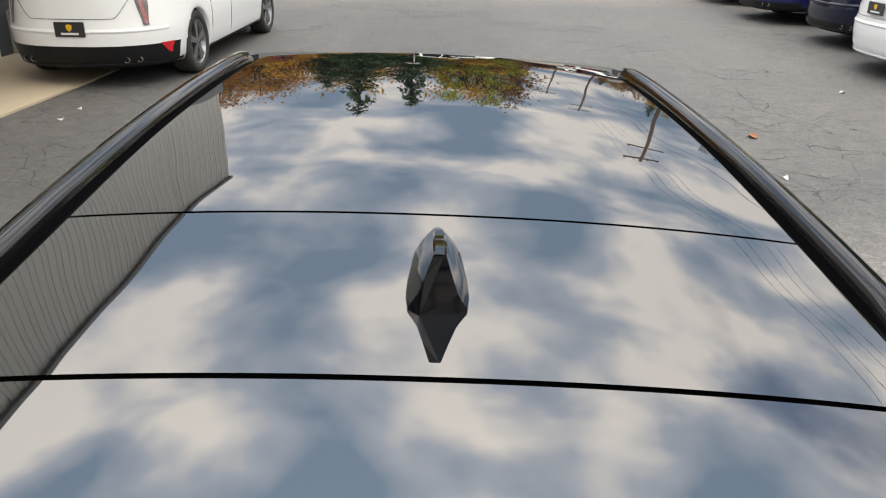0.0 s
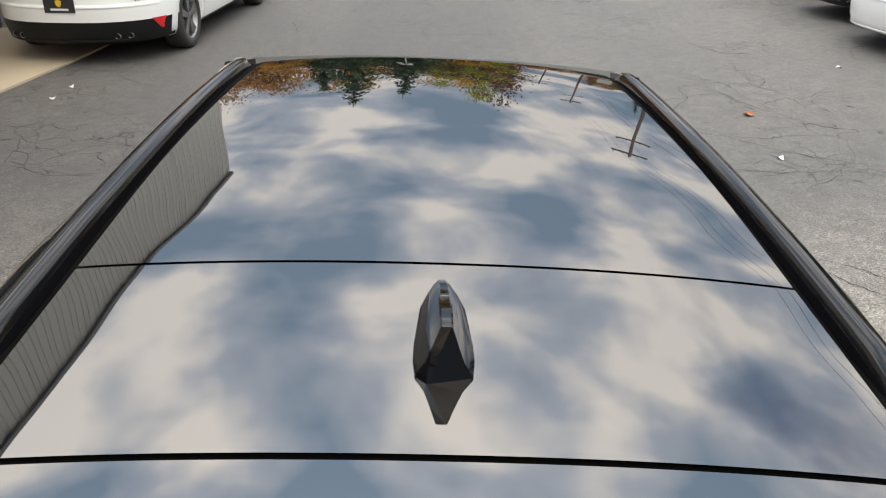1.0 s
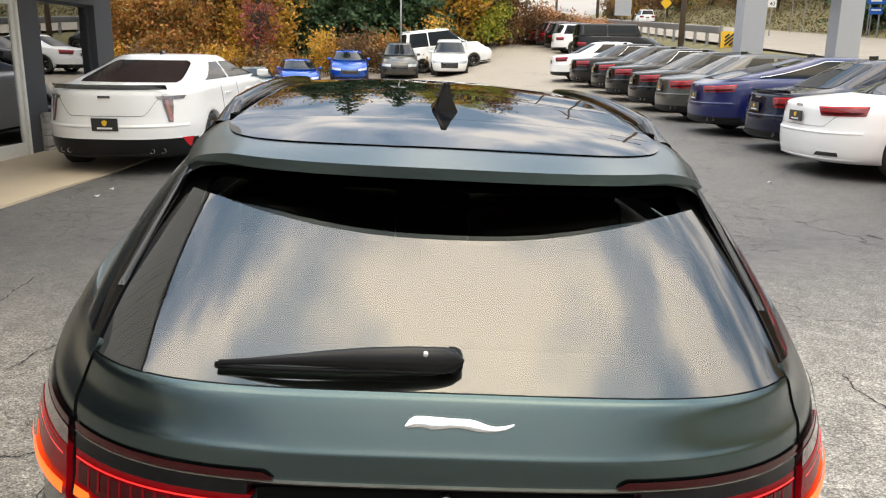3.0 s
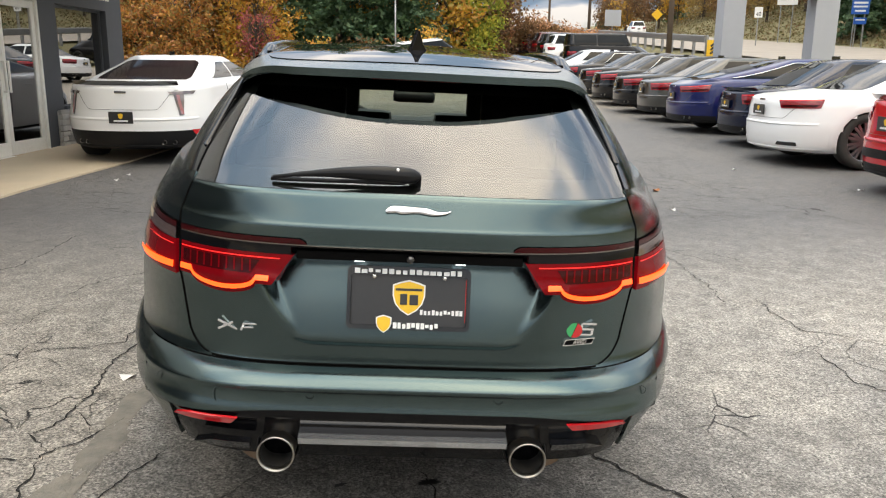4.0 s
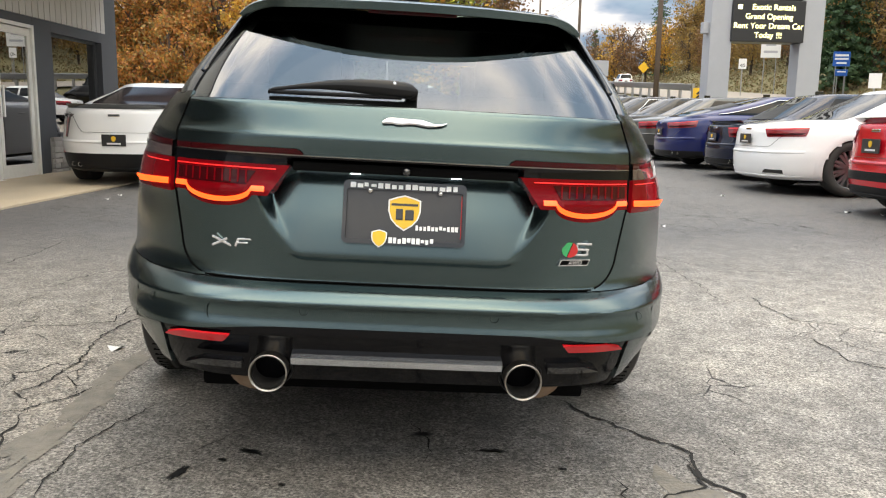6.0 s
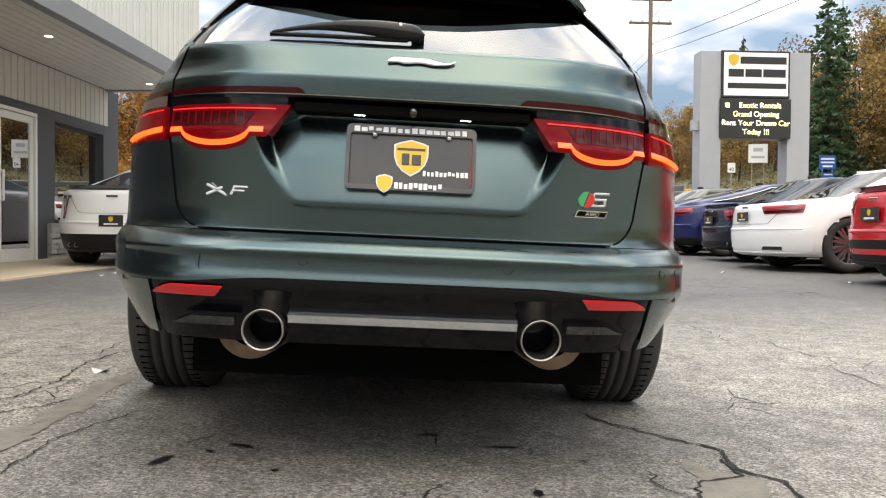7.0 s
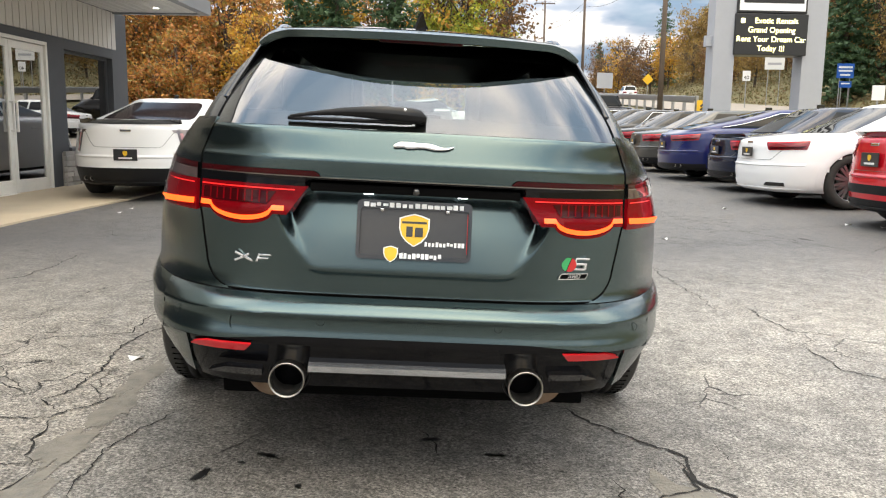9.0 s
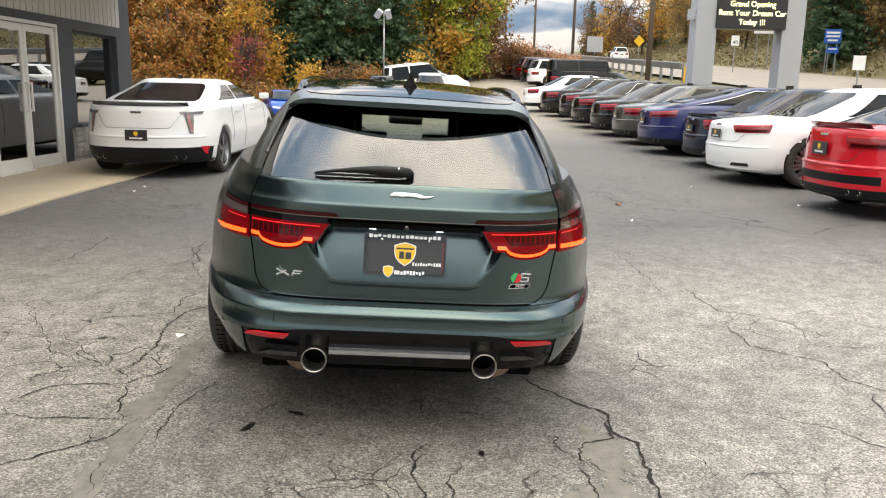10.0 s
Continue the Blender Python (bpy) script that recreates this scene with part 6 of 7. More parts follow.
# underside of the spoiler down to the glass, with the brake lamp
grid("spoiler_underside", [[roof(lerp(-0.528, 0.528, k / 40), edge_y(lerp(-0.528, 0.528, k / 40)) + 0.010 + f * 0.22, -0.022 - f * 0.020) for k in range(41)] for f in lin(0, 1, 5)], BLACK_GLOSS, spoiler, flip=True)
for s in (-1, 1):
    # upright gloss blade from the spoiler's end down beside the glass
    rows = []
    for f in lin(0, 1, 12):
        z = lerp(1.352, 1.150, f)
        x = lerp(0.508, 0.564, f)
        y0 = screen(s * min(x, curve_at(G_W, z) * 0.97), z).y
        dep = lerp(0.060, 0.008, f ** 0.7)
        rows.append([(s * x, y0 + 0.02, z), (s * x, y0 - dep, z), (s * (x + 0.014), y0 - dep * 0.9, z), (s * (x + 0.022), y0 + 0.02, z)])
    grid("spoiler_blade", rows, PILLAR_BLACK, spoiler, flip=s > 0)
part("brake_lamp", boxes([((-0.13, 0.235, 1.345), (0.13, 0.25, 1.358))], 0.003), RED_DARK, spoiler)
for s in (-1, 1):
    # roof rail: a low arched bar with closed feet, gloss black
    rows = []
    for f in lin(0, 1, 40):
        y = lerp(0.58, 2.16, f)
        lift = 0.030 * smooth01(f / 0.10) * smooth01((1 - f) / 0.06)
        cx = s * lerp(0.503, 0.512, f)
        b = roof(cx, y)
        rows.append([(cx + s * dx, y, b.z - 0.012 + (lift + 0.012) * dz) for dx, dz in ((-0.022, 0), (-0.019, 0.7), (-0.010, 1.0), (0.008, 1.0), (0.020, 0.6), (0.026, -0.3))])
    grid("roof_rail", rows, RAIL_BLACK, hero, "gloss black roof rail")
    grid("cant_rail", [[(s * lerp(0.528, lerp(0.535, 0.595, smooth01((y - 0.56) / 0.5)), k / 6), y, lerp(roof(0.528, y).z - 0.008, lerp(roof(0.535, y).z - 0.02, 1.375, smooth01((y - 0.56) / 0.5)), (k / 6) ** 1.6)) for k in range(7)] for y in lin(0.56, 2.25, 30)], RAIL_BLACK, hero, thick=0.01, flip=s > 0)
    part("roof_gutter", boxes([((s * 0.482 - 0.008, 0.60, 1.39), (s * 0.482 + 0.008, 2.05, 1.415))]), DARK, hero)

# shark-fin aerial: a hollow-sided blade with a flat ridge and a sloped, three-cornered back
rows = []
for y, y_top, hw, h, ridge in ((0.661, 0.654, 0.031, 0.065, 0.0065), (0.685, 0.685, 0.0335, 0.062, 0.0070), (0.715, 0.715, 0.033, 0.053, 0.0070), (0.75, 0.75, 0.030, 0.042, 0.0068), (0.785, 0.785, 0.027, 0.029, 0.0062), (0.815, 0.815, 0.019, 0.0165, 0.0055), (0.84, 0.842, 0.011, 0.005, 0.005), (0.85, 0.850, 0.004, -0.001, 0.003)):
    half = [(1.0, -0.02), (0.97, 0.06), (0.82, 0.15), (0.56, 0.32), (0.30, 0.62), (0.0, 1.0)]
    pts = [(lerp(ridge, hw, a), lerp(y, y_top, max(0.0, c)), h * c + roof(0, y).z) for a, c in half] + [(ridge * 0.7, y_top, h + 0.0012 + roof(0, y).z)]
    rows.append([(-x, yy, z) for x, yy, z in pts] + [(x, yy, z) for x, yy, z in pts[::-1]])
FIN_BLACK = mat("fin_black", (0.004, 0.004, 0.005), 0.05, vary=0.3, scale=6, spec=0.38)
fin = grid("shark_fin_aerial", rows, FIN_BLACK, hero, "gloss black shark-fin aerial")
e_ = fin.modifiers.new("crisp", "EDGE_SPLIT"); e_.split_angle = radians(24)
n_ = len(rows[0])
foot = [(x, 0.643 + 0.018 * (x / 0.031) ** 2, roof(0, 0.65).z - 0.001) for x in lin(-0.031, 0.031, 11)]
link_mesh("fin_back", rows[0] + foot, [tuple(range(n_)) + tuple(range(n_ + 10, n_ - 1, -1))], FIN_BLACK, fin, False)


# windscreen, bonnet and cabin
grid("windscreen", [[(lerp(-1, 1, k / 30) * lerp(0.50, 0.70, f), lerp(2.25, 3.15, f) - 0.10 * (abs(k / 15 - 1)) ** 2.2 + 0.0, lerp(1.44, 1.02, f ** 0.92)) for k in range(31)] for f in lin(0, 1, 14)], CLEAR_GLASS, hero, "clear windscreen", flip=True).visible_shadow = False
grid("bonnet", [[(lerp(-1, 1, k / 20) * lerp(0.80, 0.72, f), lerp(3.10, 4.7, f), lerp(0.985, 0.72, f ** 1.3) - 0.05 * abs(k / 10 - 1) ** 2.5) for k in range(21)] for f in lin(0, 1, 14)], GREEN, hero, thick=0.01)
part("front_bumper", boxes([((-0.80, 4.45, 0.22), (0.80, 4.78, 0.74))], 0.10), GREEN, hero, smooth=True)
part("dashboard", boxes([((-0.68, 2.60, 0.80), (0.68, 2.92, 1.09))], 0.05), SEAT, hero)
part("cabin_floor", boxes([((-0.72, 0.20, 0.55), (0.72, 3.0, 0.60)), ((-0.74, 0.9, 0.6), (-0.66, 3.0, 1.06)), ((0.66, 0.9, 0.6), (0.74, 3.0, 1.06))]), SEAT, hero)
for s in (-1, 1):
    for y0, dz in ((1.20, 0.0), (2.05, 0.02)):
        part("seat", boxes([((s * 0.36 - 0.25, y0, 0.6), (s * 0.36 + 0.25, y0 + 0.16, 1.14 + dz)), ((s * 0.36 - 0.25, y0 + 0.1, 0.6), (s * 0.36 + 0.25, y0 + 0.6, 0.80))], 0.05), SEAT, hero)
        part("head_restraint", boxes([((s * 0.43 - 0.15, y0 + 0.0, 1.10 + dz), (s * 0.43 + 0.15, y0 + 0.10, 1.32 + dz))], 0.04), SEAT, hero, smooth=True)
lathe("steering_wheel", [(0.0, 0.165), (0.012, 0.18), (0.0, 0.195), (-0.012, 0.18), (0.0, 0.165)], SEAT, hero, "y", 32, "", (-0.36, 2.45, 0.98))
part("rear_view_mirror", boxes([((-0.112, 2.40, 1.194), (0.122, 2.43, 1.254))], 0.025), SEAT, hero, smooth=True)
part("roof_lining", boxes([((-0.47, 0.50, 1.352), (0.47, 2.2, 1.364))]), SEAT, hero)
part("seat", boxes([((-0.12, 1.20, 0.6), (0.12, 1.34, 1.16))], 0.04), SEAT, hero)
part("centre_console", boxes([((-0.12, 1.9, 0.6), (0.12, 2.8, 0.95))], 0.03), SEAT, hero)
part("parcel_shelf", boxes([((-0.62, 0.25, 0.98), (0.62, 1.15, 1.0))]), SEAT, hero)

# rear wiper: one slim arm, swelling towards its hub, the blade under it
rows = []
for f in lin(0, 1, 26):
    x = lerp(-0.352, 0.020, f)
    h = lerp(0.0045, 0.0215, smooth01(f * 1.15)) * math.sqrt(max(0.02, 1 - max(0.0, (f - 0.90) / 0.10) ** 2))
    c = screen(x, lerp(1.090, 1.100, f), 0.014 + 0.008 * f + 0.020 * math.sin(math.pi * f ** 0.9))
    rows.append([(x, c.y - h * 0.65 * math.cos(a), c.z + h * math.sin(a)) for a in lin(0, 2 * math.pi, 15)])
wiper = grid("rear_wiper", rows, WIPER_BLACK, hero, "black rear wiper parked along the glass")
tube("blade", [screen(x, 1.0885 + 0.008 * (x + 0.35), 0.010) for x in lin(-0.357, -0.02, 12)], 0.0058, WIPER_BLACK, wiper, 6)
lathe("pivot", [(-0.006, 0.0), (-0.006, 0.015), (0.03, 0.017)], WIPER_BLACK, wiper, "y", 16, "", tuple(screen(0.004, 1.099, 0.014)))
lathe("washer_jet", [(-0.004, 0.0), (-0.004, 0.0045), (0.0, 0.005)], SILVER, wiper, "y", 10, "", tuple(screen(-0.040, 1.101, 0.046)))


# ---- trees, hill woods, poles ----
BARK = mat("bark", (0.085, 0.065, 0.05), 0.9, vary=0.6, scale=6, bump=0.6, bump_scale=25, stretch=(1, 1, 0.25))
POLE_WOOD = mat("weathered_pole", (0.14, 0.105, 0.08), 0.85, vary=0.5, scale=5, bump=0.3, bump_scale=40, stretch=(1, 1, 0.15))
L_ORANGE = leaf_mat("orange_leaves", [(0.24, 0.09, 0.030), (0.44, 0.17, 0.040), (0.52, 0.28, 0.055), (0.34, 0.15, 0.040), (0.28, 0.22, 0.055), (0.15, 0.10, 0.035)])
L_GOLD = leaf_mat("golden_leaves", [(0.52, 0.28, 0.035), (0.62, 0.40, 0.045), (0.50, 0.21, 0.03), (0.32, 0.28, 0.06)])
L_RED = leaf_mat("red_leaves", [(0.34, 0.07, 0.06), (0.42, 0.13, 0.11), (0.24, 0.06, 0.05)])
L_RUSSET = leaf_mat("russet_leaves", [(0.50, 0.24, 0.11), (0.62, 0.32, 0.15), (0.40, 0.21, 0.10), (0.52, 0.34, 0.17)])
L_LIME = leaf_mat("yellow_green_leaves", [(0.20, 0.30, 0.04), (0.38, 0.42, 0.05), (0.54, 0.48, 0.06), (0.14, 0.20, 0.035)])
L_FIR = leaf_mat("spruce_needles", [(0.036, 0.074, 0.034), (0.058, 0.112, 0.050), (0.090, 0.150, 0.062), (0.048, 0.092, 0.046)])
L_OCHRE = leaf_mat("ochre_leaves", [(0.30, 0.20, 0.06), (0.40, 0.27, 0.07), (0.22, 0.15, 0.06), (0.30, 0.17, 0.06)])
L_TUFT = leaf_mat("dry_grass_tufts", [(0.22, 0.18, 0.085), (0.15, 0.14, 0.055), (0.28, 0.21, 0.11), (0.11, 0.10, 0.04), (0.20, 0.12, 0.06)])
L_BROWN = leaf_mat("dry_brown_leaves", [(0.15, 0.075, 0.03), (0.22, 0.11, 0.04), (0.11, 0.07, 0.035), (0.26, 0.15, 0.05)])


def leaf_cloud(name, pts, size, material, parent, rng, flat=0.0, label=""):
    """Many small folded leaves, one at each point."""
    pts = np.asarray(pts)
    n = len(pts)
    a = rng.normal(size=(n, 3)); a[:, 2] *= 1 - flat
    a /= np.linalg.norm(a, axis=1)[:, None]
    b = rng.normal(size=(n, 3)); b[:, 2] *= 1 - flat
    b -= a * (a * b).sum(1)[:, None]
    b /= np.linalg.norm(b, axis=1)[:, None] + 1e-9
    s = size * rng.uniform(0.6, 1.4, (n, 1))
    v = np.stack([pts - a * s, pts + b * s * 0.55, pts + a * s, pts - b * s * 0.55], axis=1).reshape(-1, 3)
    f = np.arange(4 * n).reshape(n, 4)
    me = bpy.data.meshes.new(name)
    me.from_pydata(v.tolist(), [], f.tolist())
    me.materials.append(material)
    ob = new(name, me)
    ob.parent = parent
    if label:
        ob["label"] = label
    return ob


def broadleaf(x, y, h, spread, material, seed, leaves=5000, size=0.16, label="", group="", low=0.25, bare=0.0):
    rng = np.random.default_rng(seed)
    t = thing("tree", label, "tree", group, pose(x, y, terrain(x, y) - 0.1))
    verts, faces = [], []

    def limb(p, q, r0, r1, sides=6):
        p, q = Vector(p), Vector(q)
        d = (q - p).normalized()
        u = d.orthogonal().normalized(); w_ = d.cross(u)
        i0 = len(verts)
        midp = (p + q) / 2 + Vector(rng.normal(size=3) * (q - p).length * 0.06)
        for c, r in ((p, r0), (midp, (r0 + r1) / 2), (q, r1)):
            for k in range(sides):
                a = 2 * math.pi * k / sides
                verts.append(c + r * (math.cos(a) * u + math.sin(a) * w_))
        for lv in range(2):
            for k in range(sides):
                faces.append((i0 + lv * sides + k, i0 + lv * sides + (k + 1) % sides, i0 + (lv + 1) * sides + (k + 1) % sides, i0 + (lv + 1) * sides + k))
    limb((0, 0, 0), (rng.normal() * 0.2, rng.normal() * 0.2, h * 0.55), h * 0.02, h * 0.012, 8)
    limb((0, 0, h * 0.5), (rng.normal() * 0.3, rng.normal() * 0.3, h * 0.93), h * 0.012, h * 0.003)
    tips = []
    for k in range(26):
        a, f = rng.uniform(0, 2 * math.pi), rng.uniform(low, 0.9)
        r = spread * (1 - abs(f - 0.5) ** 1.6 * 1.5) * rng.uniform(0.55, 1.05)
        q = (r * math.cos(a), r * math.sin(a), h * min(1.0, f + rng.uniform(0.03, 0.16)))
        limb((0, 0, h * f * 0.85), q, h * 0.006, h * 0.0018, 5)
        tips.append(q)
        for m_ in range(3):
            q2 = tuple(np.array(q) * rng.uniform(0.55, 0.95) + rng.normal(size=3) * spread * 0.20)
            limb(np.array(q) * (0.5, 0.5, 0.93), q2, h * 0.003, h * 0.001, 4)
            tips.append(q2)
    link_mesh("trunk", verts, faces, BARK, t)
    tips = np.array(tips)
    idx = rng.integers(0, len(tips), leaves)
    pts = tips[idx] + rng.normal(size=(leaves, 3)) * np.array([0.17, 0.17, 0.13]) * spread * rng.uniform(0.4, 1.25, (leaves, 1))
    pts = pts[pts[:, 2] > h * 0.05]
    leaf_cloud("crown", pts, size, material, t, rng)
    return t


def conifer(x, y, h, r, seed, label, n=42, group="", low=0.06, size=0.22, density=24):
    rng = np.random.default_rng(seed)
    t = thing("tree", label, "tree", group, pose(x, y, terrain(x, y) - 0.1))
    tube("trunk", [(0, 0, 0), (0.05, 0, h * 0.5), (0, 0, h)], h * 0.018, BARK, t, 8, taper=0.1)
    pts = []
    for k in range(n):
        f = low + (0.98 - low) * k / n
        ring = max(5, int(11 * (1 - f) + 4))
        for j in range(ring):
            a = rng.uniform(0, 2 * math.pi)
            rr = r * (1 - f) ** 0.85 * rng.uniform(0.6, 1.12) + 0.12
            z0 = h * f + rng.normal() * h * 0.008
            m_ = max(4, int(density * rr / r) + 3)
            for q in range(m_):
                g_ = (q + 1) / m_
                pts.append((rr * g_ * math.cos(a) + rng.normal() * 0.12, rr * g_ * math.sin(a) + rng.normal() * 0.12, z0 - 0.32 * rr * g_ ** 1.5 + rng.normal() * 0.08 + 0.12 * rr * g_ ** 4))
    leaf_cloud("crown", pts, size, L_FIR, t, rng, flat=0.35)
    return t


def bush(x, y, h, w, material, seed, label, n=1500, size=0.11):
    rng = np.random.default_rng(seed)
    t = thing("bush", label, "bush", "", pose(x, y, terrain(x, y)))
    c = rng.normal(size=(14, 3)) * (w * 0.35, w * 0.35, h * 0.22) + (0, 0, h * 0.5)
    pts = c[rng.integers(0, 14, n)] + rng.normal(size=(n, 3)) * (w * 0.18, w * 0.18, h * 0.16)
    pts = pts[(pts[:, 2] > 0)]
    leaf_cloud("foliage", pts, size, material, t, rng)
    for k in range(7):
        q = c[k]
        tube("stem", [(q[0] * 0.2, q[1] * 0.2, 0), tuple(q)], 0.02, BARK, t, 5, taper=0.4)
    return t


TREE_L = "autumn trees beyond the shop"
broadleaf(-20.5, 49, 13, 4.2, L_ORANGE, 1, 14000, 0.12, "tall maple in orange autumn leaf", TREE_L, 0.05)
broadleaf(-16.0, 51, 12.5, 4.2, L_ORANGE, 2, 15000, 0.12, "tall maple in orange autumn leaf", TREE_L, 0.05)
broadleaf(-11.6, 50, 12, 3.8, L_ORANGE, 3, 14000, 0.12, "tall maple in orange autumn leaf", TREE_L, 0.05)
broadleaf(-13.6, 46, 6.5, 2.6, L_ORANGE, 4, 10000, 0.11, "maple in orange-gold autumn leaf", TREE_L, 0.04)
broadleaf(-18.0, 45, 6.0, 2.6, L_ORANGE, 14, 10000, 0.11, "maple in golden autumn leaf", TREE_L, 0.04)
broadleaf(-23.5, 45, 10, 3.6, L_GOLD, 15, 9000, 0.12, "maple in golden autumn leaf", TREE_L, 0.04)
broadleaf(-9.3, 47.5, 8.0, 2.4, L_GOLD, 17, 8000, 0.11, "maple in golden autumn leaf", TREE_L, 0.04)
broadleaf(-8.9, 45.2, 4.9, 1.15, L_RED, 5, 900, 0.09, "small slender tree with red leaves", TREE_L, 0.62)
SPR = "dark green spruce behind the lot"
conifer(-4.6, 50, 14.5, 4.6, 6, SPR, group="spruces behind the lot", size=0.17, density=46)
conifer(-0.9, 51, 13.0, 4.0, 7, SPR, group="spruces behind the lot", size=0.17, density=46)
conifer(-7.2, 52, 12, 3.8, 16, SPR, group="spruces behind the lot", size=0.17, density=40)
broadleaf(4.0, 54, 11.5, 2.9, L_LIME, 8, 14000, 0.12, "autumn tree in yellow-green leaf", "", 0.04)
broadleaf(8.3, 66, 12.5, 1.5, L_ORANGE, 9, 2600, 0.12, "thin autumn tree with orange leaves", "", 0.3)
for k in range(9):
    bush(5.4 + k * 1.0, 57 + (k % 3) * 1.6 + k * 0.5, 2.9 - 0.17 * k, 2.6, L_RUSSET if k % 3 else L_BROWN, 30 + k, "russet autumn brush at the lot's end", 4200, 0.10)
for k in range(13):
    bush(-22 + k * 1.9, 43.0 + (k % 2) * 0.8, 2.0, 2.0, (L_GOLD, L_BROWN, L_ORANGE)[k % 3], 50 + k, "low golden autumn undergrowth in patches", 2400, 0.09)
for k in range(16):
    x_ = -34 + k * 2.6
    broadleaf(x_, 54 + (k * 37) % 7, 9 + (k * 53) % 4, 3.6, (L_BROWN, L_ORANGE, L_GOLD)[k % 3], 300 + k, 5000, 0.16, "autumn tree in the wood behind", "wood behind the lot", 0.05)

# woods on the hill across the road
rng = np.random.default_rng(77)
HILL = "trees on the hill across the road"
for k in range(34):
    y = 12 + k * 4.6 + rng.uniform(-2, 2)
    x = road_far(y) + rng.uniform(9, 30)
    kind = rng.integers(0, 6)
    if kind == 0:
        conifer(x, y, rng.uniform(13, 19), 3.8, 100 + k, "dark green conifer on the hill", 34, HILL, size=0.20, density=30)
    else:
        broadleaf(x, y, rng.uniform(9, 14), rng.uniform(3.2, 4.6), (L_OCHRE, L_BROWN, L_OCHRE, L_BROWN, L_LIME)[kind - 1], 140 + k, 5200 if kind in (2, 4) else 7500, 0.16, "half-bare autumn tree on the hill", HILL, 0.2)
# scrub over the bank, too many stems to count
rg = np.random.default_rng(9)
n_ = 34000
ys_ = rg.uniform(5, 150, n_)
ds_ = 2.0 + np.abs(rg.normal(size=n_)) * 13
cl = np.sin(ys_ * 0.9) * np.sin(ds_ * 0.7) > -0.35
ys_, ds_ = ys_[cl], ds_[cl]
xs_ = np.array([road_far(y) for y in ys_]) + ds_
zs_ = np.array([terrain(x, y) for x, y in zip(xs_, ys_)]) + np.abs(rg.normal(size=len(xs_))) * 0.45 * np.minimum(1, ds_ / 5)
scrub = leaf_cloud("scrub", np.stack([xs_, ys_, zs_], 1), 0.13, L_TUFT, None, rg)
tagged(scrub, "brown dry scrub and brambles on the road bank", "scrub", kind="stuff")
for k in range(30):
    y = 18 + k * 3.6
    x = road_far(y) + 6.5 + (k * 29 % 11) * 0.7
    broadleaf(x, y, 6 + (k * 13 % 5), 2.6, (L_BROWN, L_OCHRE, L_BROWN, L_OCHRE)[k % 4], 500 + k, 2800, 0.13, "young autumn tree on the bank", "young trees on the bank", 0.12)
for x, y, h in ((27.5, 38, 17), (31, 40, 20), (30.5, 58, 16.5), (34.0, 62, 15)):
    conifer(x + 3, y, h, 3.6, int(x), "tall ragged spruce behind the sign", 36, size=0.20, density=34)

conifer(41.5, 170, 14, 2.8, 88, "lone ragged pine where the road climbs away", 30, size=0.26, density=18)
# half-bare woods where the road climbs out of sight
for k, (x, y) in enumerate(((37.5, 150), (38.8, 145), (40.2, 139), (41.5, 133), (43.0, 128), (39.0, 157), (41.5, 151), (45.0, 124))):
    broadleaf(x, y, 9 + (k * 7) % 4, 3.2, (L_BROWN, L_GOLD, L_BROWN)[k % 3], 700 + k, 2600, 0.17, "half-bare autumn tree above the road", "woods above the road", 0.2)

# utility poles with crossarms and wires
WIRE = mat("black_wire", (0.015, 0.015, 0.016), 0.6, vary=0.2, scale=10)


def pole(x, y, h, arms=2, label="weathered wooden utility pole with crossarms", r=0.15):
    z = terrain(x, y)
    t = thing("utility_pole", label, "utility pole", "utility poles along the road", pose(x, y, z - 0.2))
    tube("mast", [(0, 0, 0), (0, 0, h * 0.5), (0, 0, h)], r, POLE_WOOD, t, 14, taper=0.7)
    for k in range(arms):
        zz = h - 0.35 - k * 1.25
        part("crossarm", boxes([((-1.15, -0.06, zz), (1.15, 0.06, zz + 0.11))], 0.01), POLE_WOOD, t)
        for xx in (-1.05, -0.45, 0.45, 1.05):
            lathe("insulator", [(zz + 0.11, 0.03), (zz + 0.17, 0.045), (zz + 0.24, 0.03), (zz + 0.26, 0.0)], SIGN_GREY, t, "z", 8, "", (xx, 0, 0))
    return (x, y, z - 0.2 + h)


tops = [pole(14.0, 8 - 34, 12.5), pole(13.4, 39.5, 11.8), pole(16.3, 72, 12), pole(16.0, 92, 12, 1)]
pole(13.2, 97, 10, 1)
for a, b in zip(tops[:-1], tops[1:]):
    for dx, dz in ((-1.05, -0.1), (-0.45, -0.1), (0.45, -0.1), (1.05, -0.1), (0.2, -2.6), (0.2, -3.2)):
        L_ = math.dist(a, b)
        tube("power_line", [(lerp(a[0], b[0], f) + dx, lerp(a[1], b[1], f), lerp(a[2], b[2], f) + dz - L_ * 0.10 * f * (1 - f)) for f in lin(0, 1, 15)], 0.007 if dz > -1 else 0.014, WIRE, None, 5)
for o in [o for o in bpy.data.objects if o.name.split(".")[0] == "power_line"]:
    tagged(o, "black overhead power line sagging between poles", "cable", "overhead power lines")


# ---- cars at the far end of the lot ----
FARL = "cars parked facing out below the trees"


def nose_at(x, y, heading):
    """A pose by the middle of the nose: the car faces back along its heading."""
    a = radians(heading + 180)
    return tail_at(x - 4.8 * math.sin(a), y - 4.8 * math.cos(a), heading + 180)


